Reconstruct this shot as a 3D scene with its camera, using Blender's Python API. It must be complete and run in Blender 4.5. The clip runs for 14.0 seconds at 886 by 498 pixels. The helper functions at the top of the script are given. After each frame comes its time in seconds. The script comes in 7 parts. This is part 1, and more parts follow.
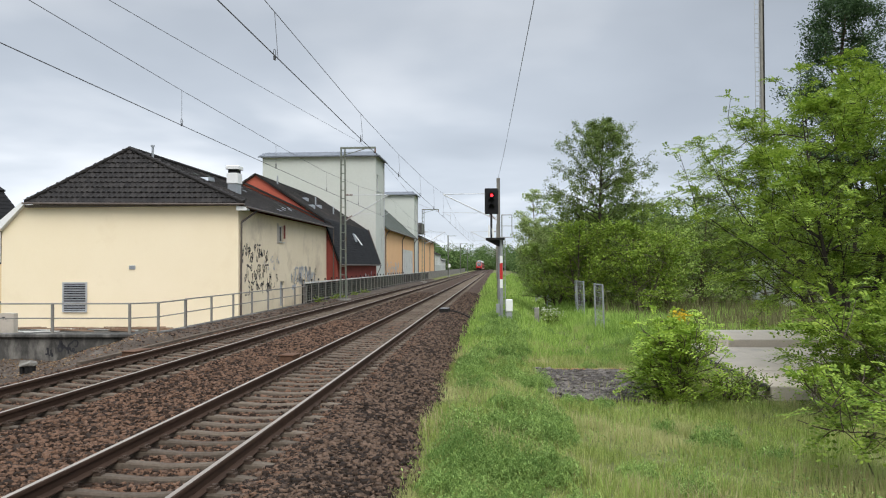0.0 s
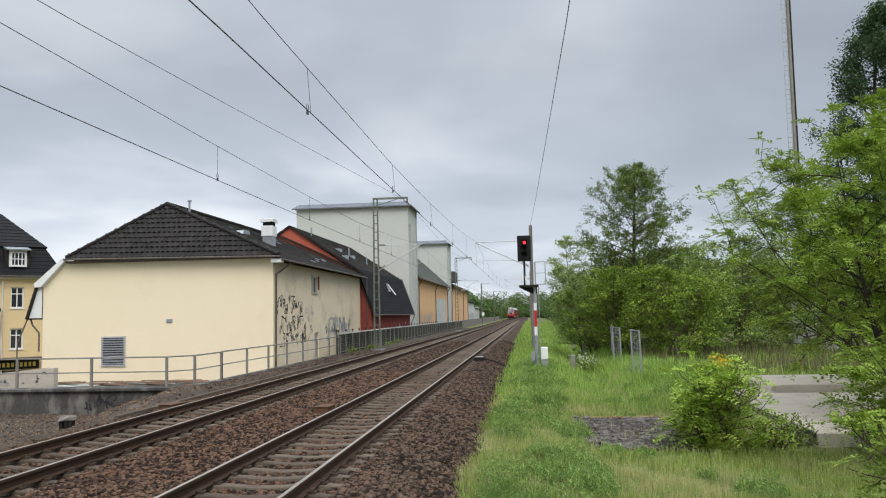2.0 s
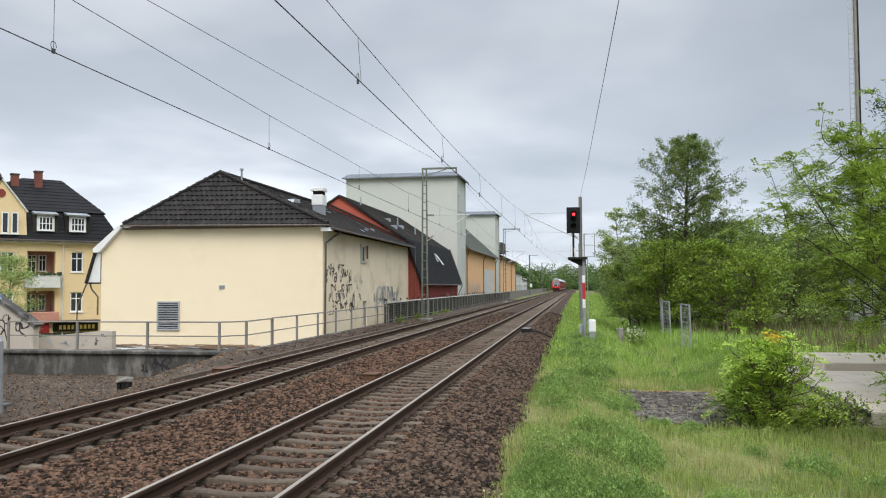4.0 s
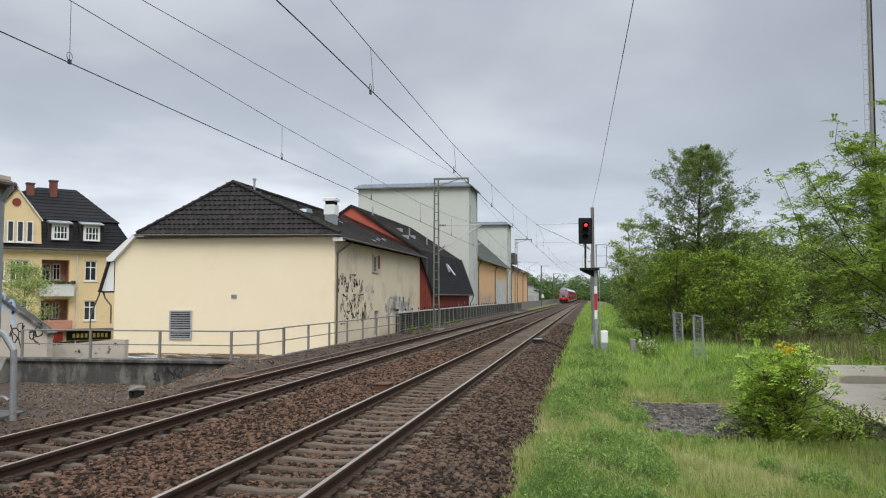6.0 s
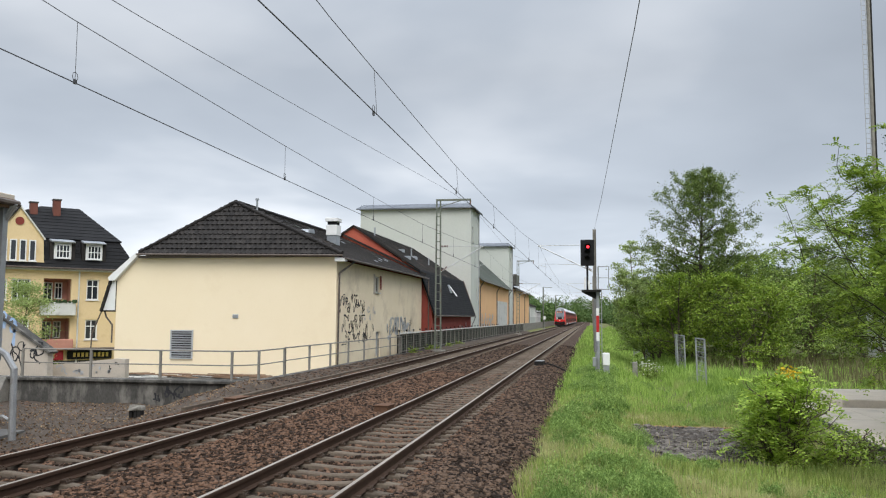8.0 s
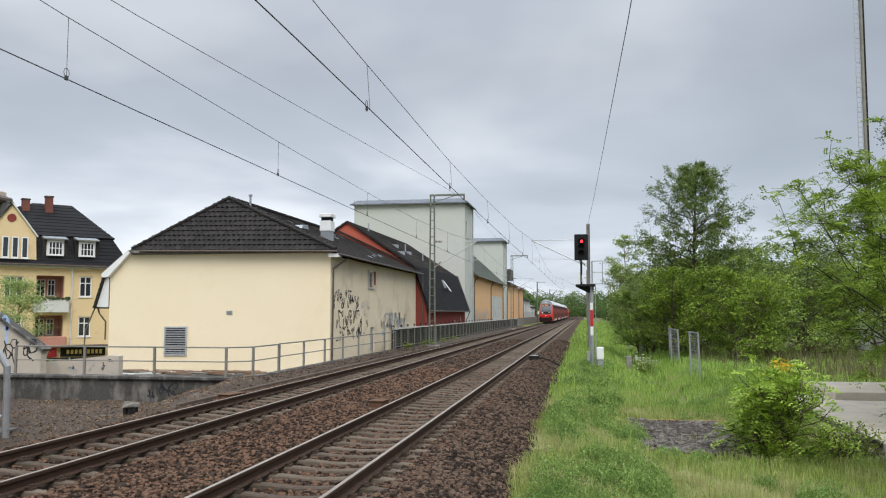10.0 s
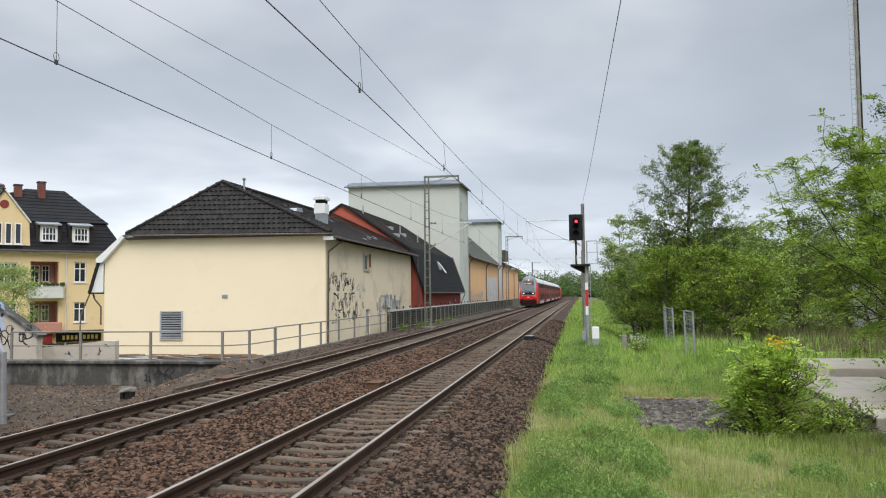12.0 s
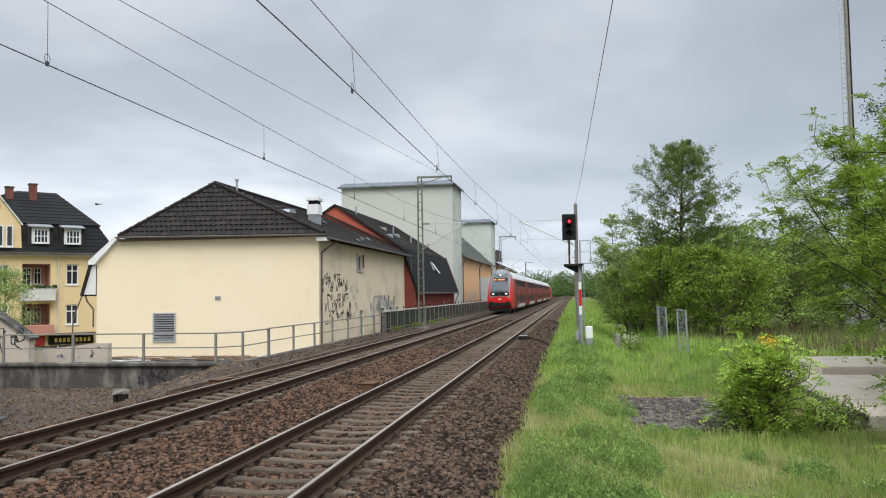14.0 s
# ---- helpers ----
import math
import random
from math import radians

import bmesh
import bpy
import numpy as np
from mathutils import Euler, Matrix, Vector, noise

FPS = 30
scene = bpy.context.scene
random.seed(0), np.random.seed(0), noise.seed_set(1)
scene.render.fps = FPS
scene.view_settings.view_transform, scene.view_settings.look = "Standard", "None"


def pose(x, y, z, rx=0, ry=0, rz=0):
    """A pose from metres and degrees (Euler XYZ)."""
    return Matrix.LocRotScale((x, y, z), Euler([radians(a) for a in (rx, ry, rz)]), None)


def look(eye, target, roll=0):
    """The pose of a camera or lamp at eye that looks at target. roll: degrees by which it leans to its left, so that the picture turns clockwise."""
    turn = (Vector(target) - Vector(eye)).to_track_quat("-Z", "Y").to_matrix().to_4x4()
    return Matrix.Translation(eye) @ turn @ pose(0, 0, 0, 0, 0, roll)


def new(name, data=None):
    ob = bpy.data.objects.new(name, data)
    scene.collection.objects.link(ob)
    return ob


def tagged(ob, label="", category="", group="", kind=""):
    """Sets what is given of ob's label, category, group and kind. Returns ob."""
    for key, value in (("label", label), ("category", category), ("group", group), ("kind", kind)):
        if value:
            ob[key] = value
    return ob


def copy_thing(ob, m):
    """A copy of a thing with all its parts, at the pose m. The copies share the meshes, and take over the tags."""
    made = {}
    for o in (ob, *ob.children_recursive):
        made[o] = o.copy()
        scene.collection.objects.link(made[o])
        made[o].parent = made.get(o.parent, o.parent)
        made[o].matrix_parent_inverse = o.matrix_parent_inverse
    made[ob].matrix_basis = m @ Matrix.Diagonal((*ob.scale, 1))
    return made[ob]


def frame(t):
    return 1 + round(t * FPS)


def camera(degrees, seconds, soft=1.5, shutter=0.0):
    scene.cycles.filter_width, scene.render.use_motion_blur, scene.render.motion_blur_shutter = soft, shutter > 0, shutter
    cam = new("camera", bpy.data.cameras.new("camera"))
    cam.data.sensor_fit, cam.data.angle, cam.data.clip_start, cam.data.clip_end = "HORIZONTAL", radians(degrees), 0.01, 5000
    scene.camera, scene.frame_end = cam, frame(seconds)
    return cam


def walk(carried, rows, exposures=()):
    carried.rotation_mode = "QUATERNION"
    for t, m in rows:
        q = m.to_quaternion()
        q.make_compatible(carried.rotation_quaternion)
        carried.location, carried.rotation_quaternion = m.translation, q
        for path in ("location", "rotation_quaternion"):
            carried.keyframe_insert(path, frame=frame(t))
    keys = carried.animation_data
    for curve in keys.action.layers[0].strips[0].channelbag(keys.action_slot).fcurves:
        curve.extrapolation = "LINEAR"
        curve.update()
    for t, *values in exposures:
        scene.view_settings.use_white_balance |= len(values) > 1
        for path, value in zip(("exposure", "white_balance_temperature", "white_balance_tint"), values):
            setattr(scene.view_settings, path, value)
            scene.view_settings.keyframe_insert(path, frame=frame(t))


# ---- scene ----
EYE = 2.107
cam = camera(57.1, 14.0, soft=1.15)
PATH = [
    (0.0, pose(0, 0, EYE, 91.18, 0.25, 3.72)),
    (0.5, pose(0, 0, EYE, 91.80, -0.16, 3.68)),
    (1.0, pose(0, 0, EYE, 93.01, 1.42, 3.65)),
    (1.5, pose(0, 0, EYE, 94.37, 2.14, 4.80)),
    (2.0, pose(0, 0, EYE, 94.62, 1.20, 6.09)),
    (2.5, pose(0, 0, EYE, 93.83, 0.94, 7.33)),
    (3.0, pose(0, 0, EYE, 92.62, 0.67, 8.21)),
    (5.5, pose(0, 0, EYE, 92.72, 0.16, 10.22)),
    (6.0, pose(0, 0, EYE, 93.31, 0.00, 10.24)),
    (6.5, pose(0, 0, EYE, 94.06, -0.05, 10.48)),
    (7.0, pose(0, 0, EYE, 94.43, -0.23, 10.60)),
    (7.5, pose(0, 0, EYE, 94.72, -0.38, 10.43)),
    (9.8, pose(0, 0, EYE, 94.87, -0.05, 10.04)),
    (10.0, pose(0, 0, EYE, 94.45, -0.04, 9.95)),
    (10.5, pose(0, 0, EYE, 93.52, 0.39, 9.75)),
    (11.0, pose(0, 0, EYE, 93.25, 0.55, 9.77)),
    (11.5, pose(0, 0, EYE, 93.25, 0.59, 9.71)),
    (12.0, pose(0, 0, EYE, 93.15, 0.60, 9.63)),
    (12.5, pose(0, 0, EYE, 93.12, 0.53, 9.53)),
    (13.0, pose(0, 0, EYE, 93.16, 0.64, 9.45)),
    (13.5, pose(0, 0, EYE, 93.22, 0.64, 9.39)),
    (14.0, pose(0, 0, EYE, 93.17, 0.90, 9.18)),
]
walk(cam, PATH, [(0, 0.0), (0.5, 0.0), (1, -0.1), (1.5, -0.19), (2, -0.14), (2.5, -0.07), (3, 0.02), (5.5, -0.1), (6.5, -0.2), (7.5, -0.04), (10, -0.09), (11, -0.02), (14, -0.03)])

# ---------------------------------------------------------------- sky and light
world = bpy.data.worlds.new("overcast_sky")
scene.world = world
world.use_nodes = True
wt = world.node_tree
wt.nodes.clear()


def wn(kind, **kw):
    n = wt.nodes.new(kind)
    for k, v in kw.items():
        n.inputs[k].default_value = v
    return n


def wmath(op, a, b=None):
    n = wt.nodes.new("ShaderNodeMath")
    n.operation = op
    for i, v in enumerate((a, b)):
        if v is None:
            continue
        if hasattr(v, "links"):
            wt.links.new(v, n.inputs[i])
        else:
            n.inputs[i].default_value = v
    return n.outputs[0]


def ramp(tree, fac, stops):
    n = tree.nodes.new("ShaderNodeValToRGB")
    while len(n.color_ramp.elements) < len(stops):
        n.color_ramp.elements.new(0.5)
    for e, (p, c) in zip(n.color_ramp.elements, stops):
        e.position, e.color = p, (*c, 1)
    tree.links.new(fac, n.inputs[0])
    return n.outputs[0]


SUN_EL, SUN_AZ = 48, 150      # degrees; azimuth from +y clockwise: behind the camera
co = wn("ShaderNodeTexCoord")
sep = wn("ShaderNodeSeparateXYZ")
wt.links.new(co.outputs["Generated"], sep.inputs[0])
zc = wmath("MAXIMUM", sep.outputs[2], 0.0)
den = wmath("ADD", zc, 0.16)
comb = wn("ShaderNodeCombineXYZ")
wt.links.new(wmath("DIVIDE", sep.outputs[0], den), comb.inputs[0])
wt.links.new(wmath("DIVIDE", sep.outputs[1], den), comb.inputs[1])
big = wn("ShaderNodeTexNoise", Scale=0.7, Detail=4.0, Roughness=0.45, Distortion=0.3)
wt.links.new(comb.outputs[0], big.inputs["Vector"])
fine = wn("ShaderNodeTexNoise", Scale=2.6, Detail=4.0, Roughness=0.5)
wt.links.new(comb.outputs[0], fine.inputs["Vector"])
dens = wmath("ADD", wmath("MULTIPLY", big.outputs[0], 0.9), wmath("MULTIPLY", fine.outputs[0], 0.1))
dens = wmath("ADD", dens, wmath("SUBTRACT", wmath("MULTIPLY", sep.outputs[0], -0.19), 0.02))
cloud = ramp(wt, dens, [(0.34, (0.47, 0.525, 0.605)), (0.5, (0.59, 0.65, 0.735)), (0.65, (0.87, 0.915, 0.98))])
# overcast luminance: pale near the horizon, darker bank above it, bright towards the zenith
lum = ramp(wt, zc, [(0.0, (0.71, 0.71, 0.71)), (0.08, (0.69, 0.69, 0.69)), (0.18, (0.60, 0.60, 0.60)), (0.29, (0.50, 0.50, 0.50)), (0.42, (0.57, 0.57, 0.57)), (0.6, (1.1, 1.1, 1.1)), (1.0, (2.4, 2.4, 2.4))])
mul = wt.nodes.new("ShaderNodeMixRGB")
mul.blend_type = "MULTIPLY"
mul.inputs[0].default_value = 1
wt.links.new(cloud, mul.inputs[1])
wt.links.new(lum, mul.inputs[2])
sky = wt.nodes.new("ShaderNodeTexSky")
sky.sky_type, sky.sun_disc = "NISHITA", False
sky.sun_elevation, sky.sun_rotation = radians(SUN_EL), radians(SUN_AZ)
bg1, bg2 = wn("ShaderNodeBackground", Strength=1.75), wn("ShaderNodeBackground", Strength=0.1)
wt.links.new(mul.outputs[0], bg1.inputs[0])
wt.links.new(sky.outputs[0], bg2.inputs[0])
mixw = wn("ShaderNodeMixShader", Fac=0.07)
wt.links.new(bg1.outputs[0], mixw.inputs[1])
wt.links.new(bg2.outputs[0], mixw.inputs[2])
wt.links.new(mixw.outputs[0], wn("ShaderNodeOutputWorld").inputs[0])

sun = new("sun", bpy.data.lights.new("sun", "SUN"))
sun.data.energy, sun.data.angle, sun.data.color = 2.0, radians(35), (1.0, 0.96, 0.90)
sun.matrix_world = look((0, 0, 60), (60 * math.cos(radians(SUN_EL)) * -math.sin(radians(SUN_AZ)), 60 * math.cos(radians(SUN_EL)) * -math.cos(radians(SUN_AZ)), 60 - 60 * math.sin(radians(SUN_EL))))


# ---------------------------------------------------------------- materials
def mat(name, c1, c2, rough=0.8, scale=1.0, fine=18.0, bump=0.3, dist=0.01, metal=0.0, stain=None, stain_scale=0.35, stain_at=(0.55, 0.72), rand=0.0, island=0.0, stretch=(1, 1, 1), translucent=0.0, spec=0.18):
    """Two colours mixed by broad and fine noise, an optional stain colour with a shape of its own, and fine relief."""
    m = bpy.data.materials.new(name)
    m.use_nodes = True
    t = m.node_tree
    b = t.nodes["Principled BSDF"]
    b.inputs["Roughness"].default_value, b.inputs["Metallic"].default_value = rough, metal
    b.inputs["Specular IOR Level"].default_value = spec
    tc, mp = t.nodes.new("ShaderNodeTexCoord"), t.nodes.new("ShaderNodeMapping")
    mp.inputs["Scale"].default_value = stretch
    t.links.new(tc.outputs["Object"], mp.inputs[0])

    def nz(s, d=5.0, r=0.6):
        n = t.nodes.new("ShaderNodeTexNoise")
        n.inputs["Scale"].default_value, n.inputs["Detail"].default_value, n.inputs["Roughness"].default_value = s, d, r
        t.links.new(mp.outputs[0], n.inputs["Vector"])
        return n.outputs[0]

    def mth(op, a, v):
        n = t.nodes.new("ShaderNodeMath")
        n.operation = op
        t.links.new(a, n.inputs[0])
        if hasattr(v, "links"):
            t.links.new(v, n.inputs[1])
        else:
            n.inputs[1].default_value = v
        return n.outputs[0]

    f = mth("ADD", mth("MULTIPLY", nz(scale), 0.55), mth("MULTIPLY", nz(fine), 0.45))
    if rand or island:
        src = t.nodes.new("ShaderNodeObjectInfo").outputs["Random"] if rand else t.nodes.new("ShaderNodeNewGeometry").outputs["Random Per Island"]
        f = mth("ADD", f, mth("MULTIPLY", mth("SUBTRACT", src, 0.5), rand or island))
    col = ramp(t, f, [(0.34, c1), (0.66, c2)])
    if stain:
        fac = ramp(t, nz(stain_scale, 7.0, 0.65), [(stain_at[0], (0, 0, 0)), (stain_at[1], (1, 1, 1))])
        mx = t.nodes.new("ShaderNodeMixRGB")
        t.links.new(fac, mx.inputs[0])
        t.links.new(col, mx.inputs[1])
        mx.inputs[2].default_value = (*stain, 1)
        col = mx.outputs[0]
    t.links.new(col, b.inputs["Base Color"])
    if bump:
        bp = t.nodes.new("ShaderNodeBump")
        bp.inputs["Strength"].default_value, bp.inputs["Distance"].default_value = bump, dist
        t.links.new(nz(fine * 1.6), bp.inputs["Height"])
        t.links.new(bp.outputs[0], b.inputs["Normal"])
    if translucent:
        tr, mx = t.nodes.new("ShaderNodeBsdfTranslucent"), t.nodes.new("ShaderNodeMixShader")
        t.links.new(col, tr.inputs[0])
        mx.inputs[0].default_value = translucent
        t.links.new(b.outputs[0], mx.inputs[1])
        t.links.new(tr.outputs[0], mx.inputs[2])
        t.links.new(mx.outputs[0], t.nodes["Material Output"].inputs[0])
    return m


def glow(name, c, strength):
    m = bpy.data.materials.new(name)
    m.use_nodes = True
    b = m.node_tree.nodes["Principled BSDF"]
    b.inputs["Base Color"].default_value = (*[v * 0.5 for v in c], 1)
    b.inputs["Emission Color"].default_value, b.inputs["Emission Strength"].default_value = (*c, 1), strength
    return m


def pane_mat(name, c, rough=0.06):
    m = bpy.data.materials.new(name)
    m.use_nodes = True
    b = m.node_tree.nodes["Principled BSDF"]
    b.inputs["Base Color"].default_value, b.inputs["Roughness"].default_value = (*c, 1), rough
    b.inputs["Specular IOR Level"].default_value = 0.6
    return m


M_YELLOW = mat("cream_yellow_render", (0.88, 0.745, 0.52), (0.92, 0.79, 0.575), 0.85, 0.3, 30, 0.25, 0.004, stain=(0.84, 0.70, 0.48), stain_scale=0.25)
M_SIDE = mat("weathered_beige_render", (0.78, 0.665, 0.475), (0.86, 0.745, 0.55), 0.9, 0.4, 14, 0.5, 0.008, stain=(0.56, 0.46, 0.33), stain_scale=0.45, stain_at=(0.5, 0.75))
M_ROOF = mat("dark_concrete_roof_tile", (0.018, 0.016, 0.015), (0.040, 0.035, 0.032), 0.75, 0.8, 9, 0.4, 0.01, rand=0.25)
M_ROOF_OLD = mat("weathered_roof_tile", (0.024, 0.021, 0.019), (0.050, 0.043, 0.038), 0.85, 0.5, 7, 0.5, 0.02, stain=(0.13, 0.09, 0.07), stain_scale=0.5, stain_at=(0.58, 0.75))
M_ROOF_BLACK = mat("black_mansard_shingle", (0.008, 0.008, 0.009), (0.02, 0.02, 0.021), 0.75, 0.6, 8, 0.4, 0.02)
M_ROOF_GREEN = mat("mossy_grey_roof", (0.07, 0.085, 0.07), (0.13, 0.14, 0.12), 0.9, 0.3, 5, 0.4, 0.02, stain=(0.05, 0.045, 0.04), stain_scale=0.2)
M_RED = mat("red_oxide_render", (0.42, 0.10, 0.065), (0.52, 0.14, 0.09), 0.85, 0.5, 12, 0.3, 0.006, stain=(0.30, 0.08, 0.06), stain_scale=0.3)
# About half of M_RED's values: warehouse side wall, gable corner, small red details.
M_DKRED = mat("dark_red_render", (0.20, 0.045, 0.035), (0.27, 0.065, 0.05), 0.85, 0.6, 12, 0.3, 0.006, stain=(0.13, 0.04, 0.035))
M_TOWER = mat("pale_grey_green_render", (0.52, 0.54, 0.49), (0.59, 0.61, 0.56), 0.9, 0.12, 6, 0.06, 0.004, stain=(0.46, 0.47, 0.42), stain_scale=0.12)
M_ORANGE = mat("apricot_render", (0.78, 0.48, 0.25), (0.84, 0.54, 0.30), 0.88, 0.2, 8, 0.3, 0.006, stain=(0.68, 0.42, 0.22), stain_scale=0.25)
M_FLASH = mat("zinc_flashing", (0.34, 0.36, 0.38), (0.46, 0.48, 0.50), 0.45, 2, 20, 0.1, 0.002, metal=0.7)
M_ZINC = mat("dull_zinc_sheet", (0.13, 0.145, 0.165), (0.20, 0.215, 0.24), 0.65, 1, 12, 0.1, 0.002, metal=0.15)
M_GUTTER = mat("brown_metal_gutter", (0.10, 0.08, 0.07), (0.17, 0.14, 0.12), 0.5, 3, 20, 0.1, 0.002, metal=0.3)
M_WHITE = mat("white_paint", (0.74, 0.74, 0.72), (0.82, 0.82, 0.80), 0.6, 2, 25, 0.15, 0.002)
M_WHITE_DIRTY = mat("soiled_white_paint", (0.52, 0.52, 0.49), (0.70, 0.70, 0.66), 0.8, 1.5, 20, 0.3, 0.004, stain=(0.33, 0.32, 0.29), stain_scale=0.9)
M_LOUVRE = mat("grey_louvre_metal", (0.42, 0.43, 0.44), (0.54, 0.55, 0.56), 0.6, 3, 20, 0.1, 0.002, metal=0.4)
M_DARK = mat("dark_void", (0.010, 0.010, 0.011), (0.02, 0.02, 0.02), 0.9, 2, 20, 0)
M_GALV = mat("galvanised_steel", (0.30, 0.31, 0.32), (0.42, 0.43, 0.44), 0.55, 2, 30, 0.15, 0.002, metal=0.6, stain=(0.22, 0.19, 0.16), stain_scale=1.5, stain_at=(0.62, 0.8))
M_TUBE = mat("pale_galvanised_tube", (0.50, 0.51, 0.51), (0.64, 0.65, 0.65), 0.55, 2, 30, 0.1, 0.002, metal=0.15, stain=(0.34, 0.33, 0.31), stain_scale=1.5)
M_INFILL = mat("blackish_mesh_infill", (0.020, 0.019, 0.018), (0.055, 0.052, 0.047), 0.95, 0.7, 14, 0.5, 0.01, stain=(0.12, 0.11, 0.10), stain_scale=1.4, stain_at=(0.58, 0.75))
M_RAILING = mat("weathered_grey_railing_paint", (0.20, 0.187, 0.165), (0.31, 0.293, 0.262), 0.7, 2, 30, 0.2, 0.002, metal=0.2, stain=(0.16, 0.10, 0.07), stain_scale=2.5, stain_at=(0.6, 0.8))
M_MAST = mat("grey_green_mast_paint", (0.13, 0.145, 0.115), (0.21, 0.225, 0.185), 0.7, 1, 20, 0.2, 0.003, stain=(0.14, 0.09, 0.06), stain_scale=1.2)
M_WIRE = mat("oxidised_copper_wire", (0.07, 0.07, 0.075), (0.11, 0.11, 0.115), 0.6, 3, 20, 0, metal=0.3)
M_INSUL = mat("brown_glazed_insulator", (0.12, 0.07, 0.05), (0.2, 0.12, 0.09), 0.3, 3, 20, 0)
M_CONC = mat("dirty_concrete", (0.20, 0.19, 0.165), (0.33, 0.31, 0.275), 0.92, 0.8, 16, 0.6, 0.01, stain=(0.09, 0.085, 0.075), stain_scale=0.8, stain_at=(0.48, 0.7))
M_CONC_DARK = mat("sooty_concrete", (0.045, 0.043, 0.04), (0.11, 0.105, 0.095), 0.92, 0.7, 14, 0.7, 0.015, stain=(0.24, 0.225, 0.20), stain_scale=1.4, stain_at=(0.5, 0.68), stretch=(1, 1, 0.45))
M_SLAB = mat("pale_concrete_slab", (0.47, 0.41, 0.34), (0.58, 0.51, 0.43), 0.9, 1.2, 20, 0.5, 0.006, stain=(0.36, 0.33, 0.29), stain_scale=0.9)
M_SLEEPER = mat("grey_brown_concrete_sleeper", (0.080, 0.063, 0.047), (0.155, 0.124, 0.094), 0.92, 1.4, 22, 0.6, 0.006, rand=0.35, stain=(0.085, 0.060, 0.046), stain_scale=2.2, stain_at=(0.5, 0.72))
M_RAIL = mat("rusty_rail_side", (0.036, 0.021, 0.014), (0.066, 0.038, 0.025), 0.85, 1.0, 26, 0.4, 0.004, stretch=(1, 0.2, 1))
M_RAILTOP = mat("polished_rail_head", (0.26, 0.225, 0.19), (0.38, 0.335, 0.29), 0.55, 1.0, 18, 0.1, 0.001, metal=0.4, stretch=(1, 0.05, 1))
M_RUSTBOX = mat("rust_brown_box_paint", (0.085, 0.046, 0.028), (0.15, 0.082, 0.050), 0.85, 3, 20, 0.3, 0.004)
M_CLIP = mat("rusty_rail_clip", (0.05, 0.035, 0.027), (0.10, 0.07, 0.05), 0.8, 5, 40, 0.3, 0.003)
M_BALLAST = mat("red_brown_ballast_bed", (0.038, 0.025, 0.017), (0.088, 0.057, 0.040), 0.95, 1.6, 24, 1.0, 0.05, stain=(0.062, 0.052, 0.043), stain_scale=0.35, stain_at=(0.55, 0.75))
M_STONE = mat("ballast_stone", (0.024, 0.015, 0.010), (0.155, 0.090, 0.058), 0.95, 0.35, 30, 0.4, 0.01, island=0.75)
M_STONE_GREY = mat("grey_ballast_stone", (0.022, 0.015, 0.011), (0.130, 0.086, 0.060), 0.95, 0.35, 30, 0.4, 0.01, island=0.75)
M_DIRT = mat("oily_gravel_ground", (0.045, 0.034, 0.026), (0.115, 0.090, 0.070), 0.95, 0.6, 14, 0.9, 0.03, stain=(0.17, 0.15, 0.125), stain_scale=0.7, stain_at=(0.58, 0.75))
M_ASPHALT = mat("worn_asphalt", (0.105, 0.10, 0.092), (0.18, 0.17, 0.155), 0.9, 0.8, 30, 0.5, 0.01)
M_SOIL = mat("grassy_soil", (0.10, 0.11, 0.04), (0.19, 0.20, 0.075), 0.95, 0.35, 9, 0.9, 0.05, stain=(0.20, 0.155, 0.085), stain_scale=0.25, stain_at=(0.6, 0.8))
M_GRASS = mat("fresh_meadow_grass", (0.19, 0.25, 0.055), (0.42, 0.48, 0.15), 0.7, 0.28, 1.4, 0, island=0.4, translucent=0.4, stain=(0.56, 0.52, 0.26), stain_scale=0.4, stain_at=(0.48, 0.68), spec=0.2)
M_GRASS_LUSH = mat("lush_green_grass", (0.19, 0.31, 0.055), (0.41, 0.55, 0.14), 0.7, 0.28, 1.4, 0, island=0.4, translucent=0.4, spec=0.2, stain=(0.50, 0.50, 0.22), stain_scale=0.3, stain_at=(0.58, 0.75))
M_WEED = mat("deep_green_weed_leaf", (0.125, 0.22, 0.05), (0.36, 0.49, 0.145), 0.65, 0.5, 3, 0, island=0.35, translucent=0.22, spec=0.2)
M_STRAW = mat("dry_grass_stalk", (0.36, 0.30, 0.15), (0.54, 0.47, 0.26), 0.8, 0.5, 3, 0, island=0.5, translucent=0.3, spec=0.2)
M_REED = mat("dull_brown_green_stalk", (0.12, 0.115, 0.05), (0.22, 0.21, 0.10), 0.85, 0.4, 2, 0, island=0.5, translucent=0.2)
M_LEAF = mat("fresh_locust_leaf", (0.12, 0.20, 0.022), (0.31, 0.41, 0.06), 0.6, 0.5, 2, 0, island=0.45, translucent=0.32, spec=0.2)
M_LEAF_BUSH = mat("lime_green_bush_leaf", (0.19, 0.30, 0.035), (0.42, 0.55, 0.09), 0.55, 0.8, 3, 0, island=0.5, translucent=0.32, spec=0.2)
M_LEAF_DARK = mat("dark_poplar_leaf", (0.035, 0.070, 0.028), (0.085, 0.14, 0.055), 0.6, 0.3, 1.5, 0, island=0.4, translucent=0.3, spec=0.3)
M_LEAF_MID = mat("mid_green_leaf", (0.145, 0.23, 0.04), (0.33, 0.43, 0.10), 0.6, 0.3, 1.2, 0, island=0.45, translucent=0.3, spec=0.2)
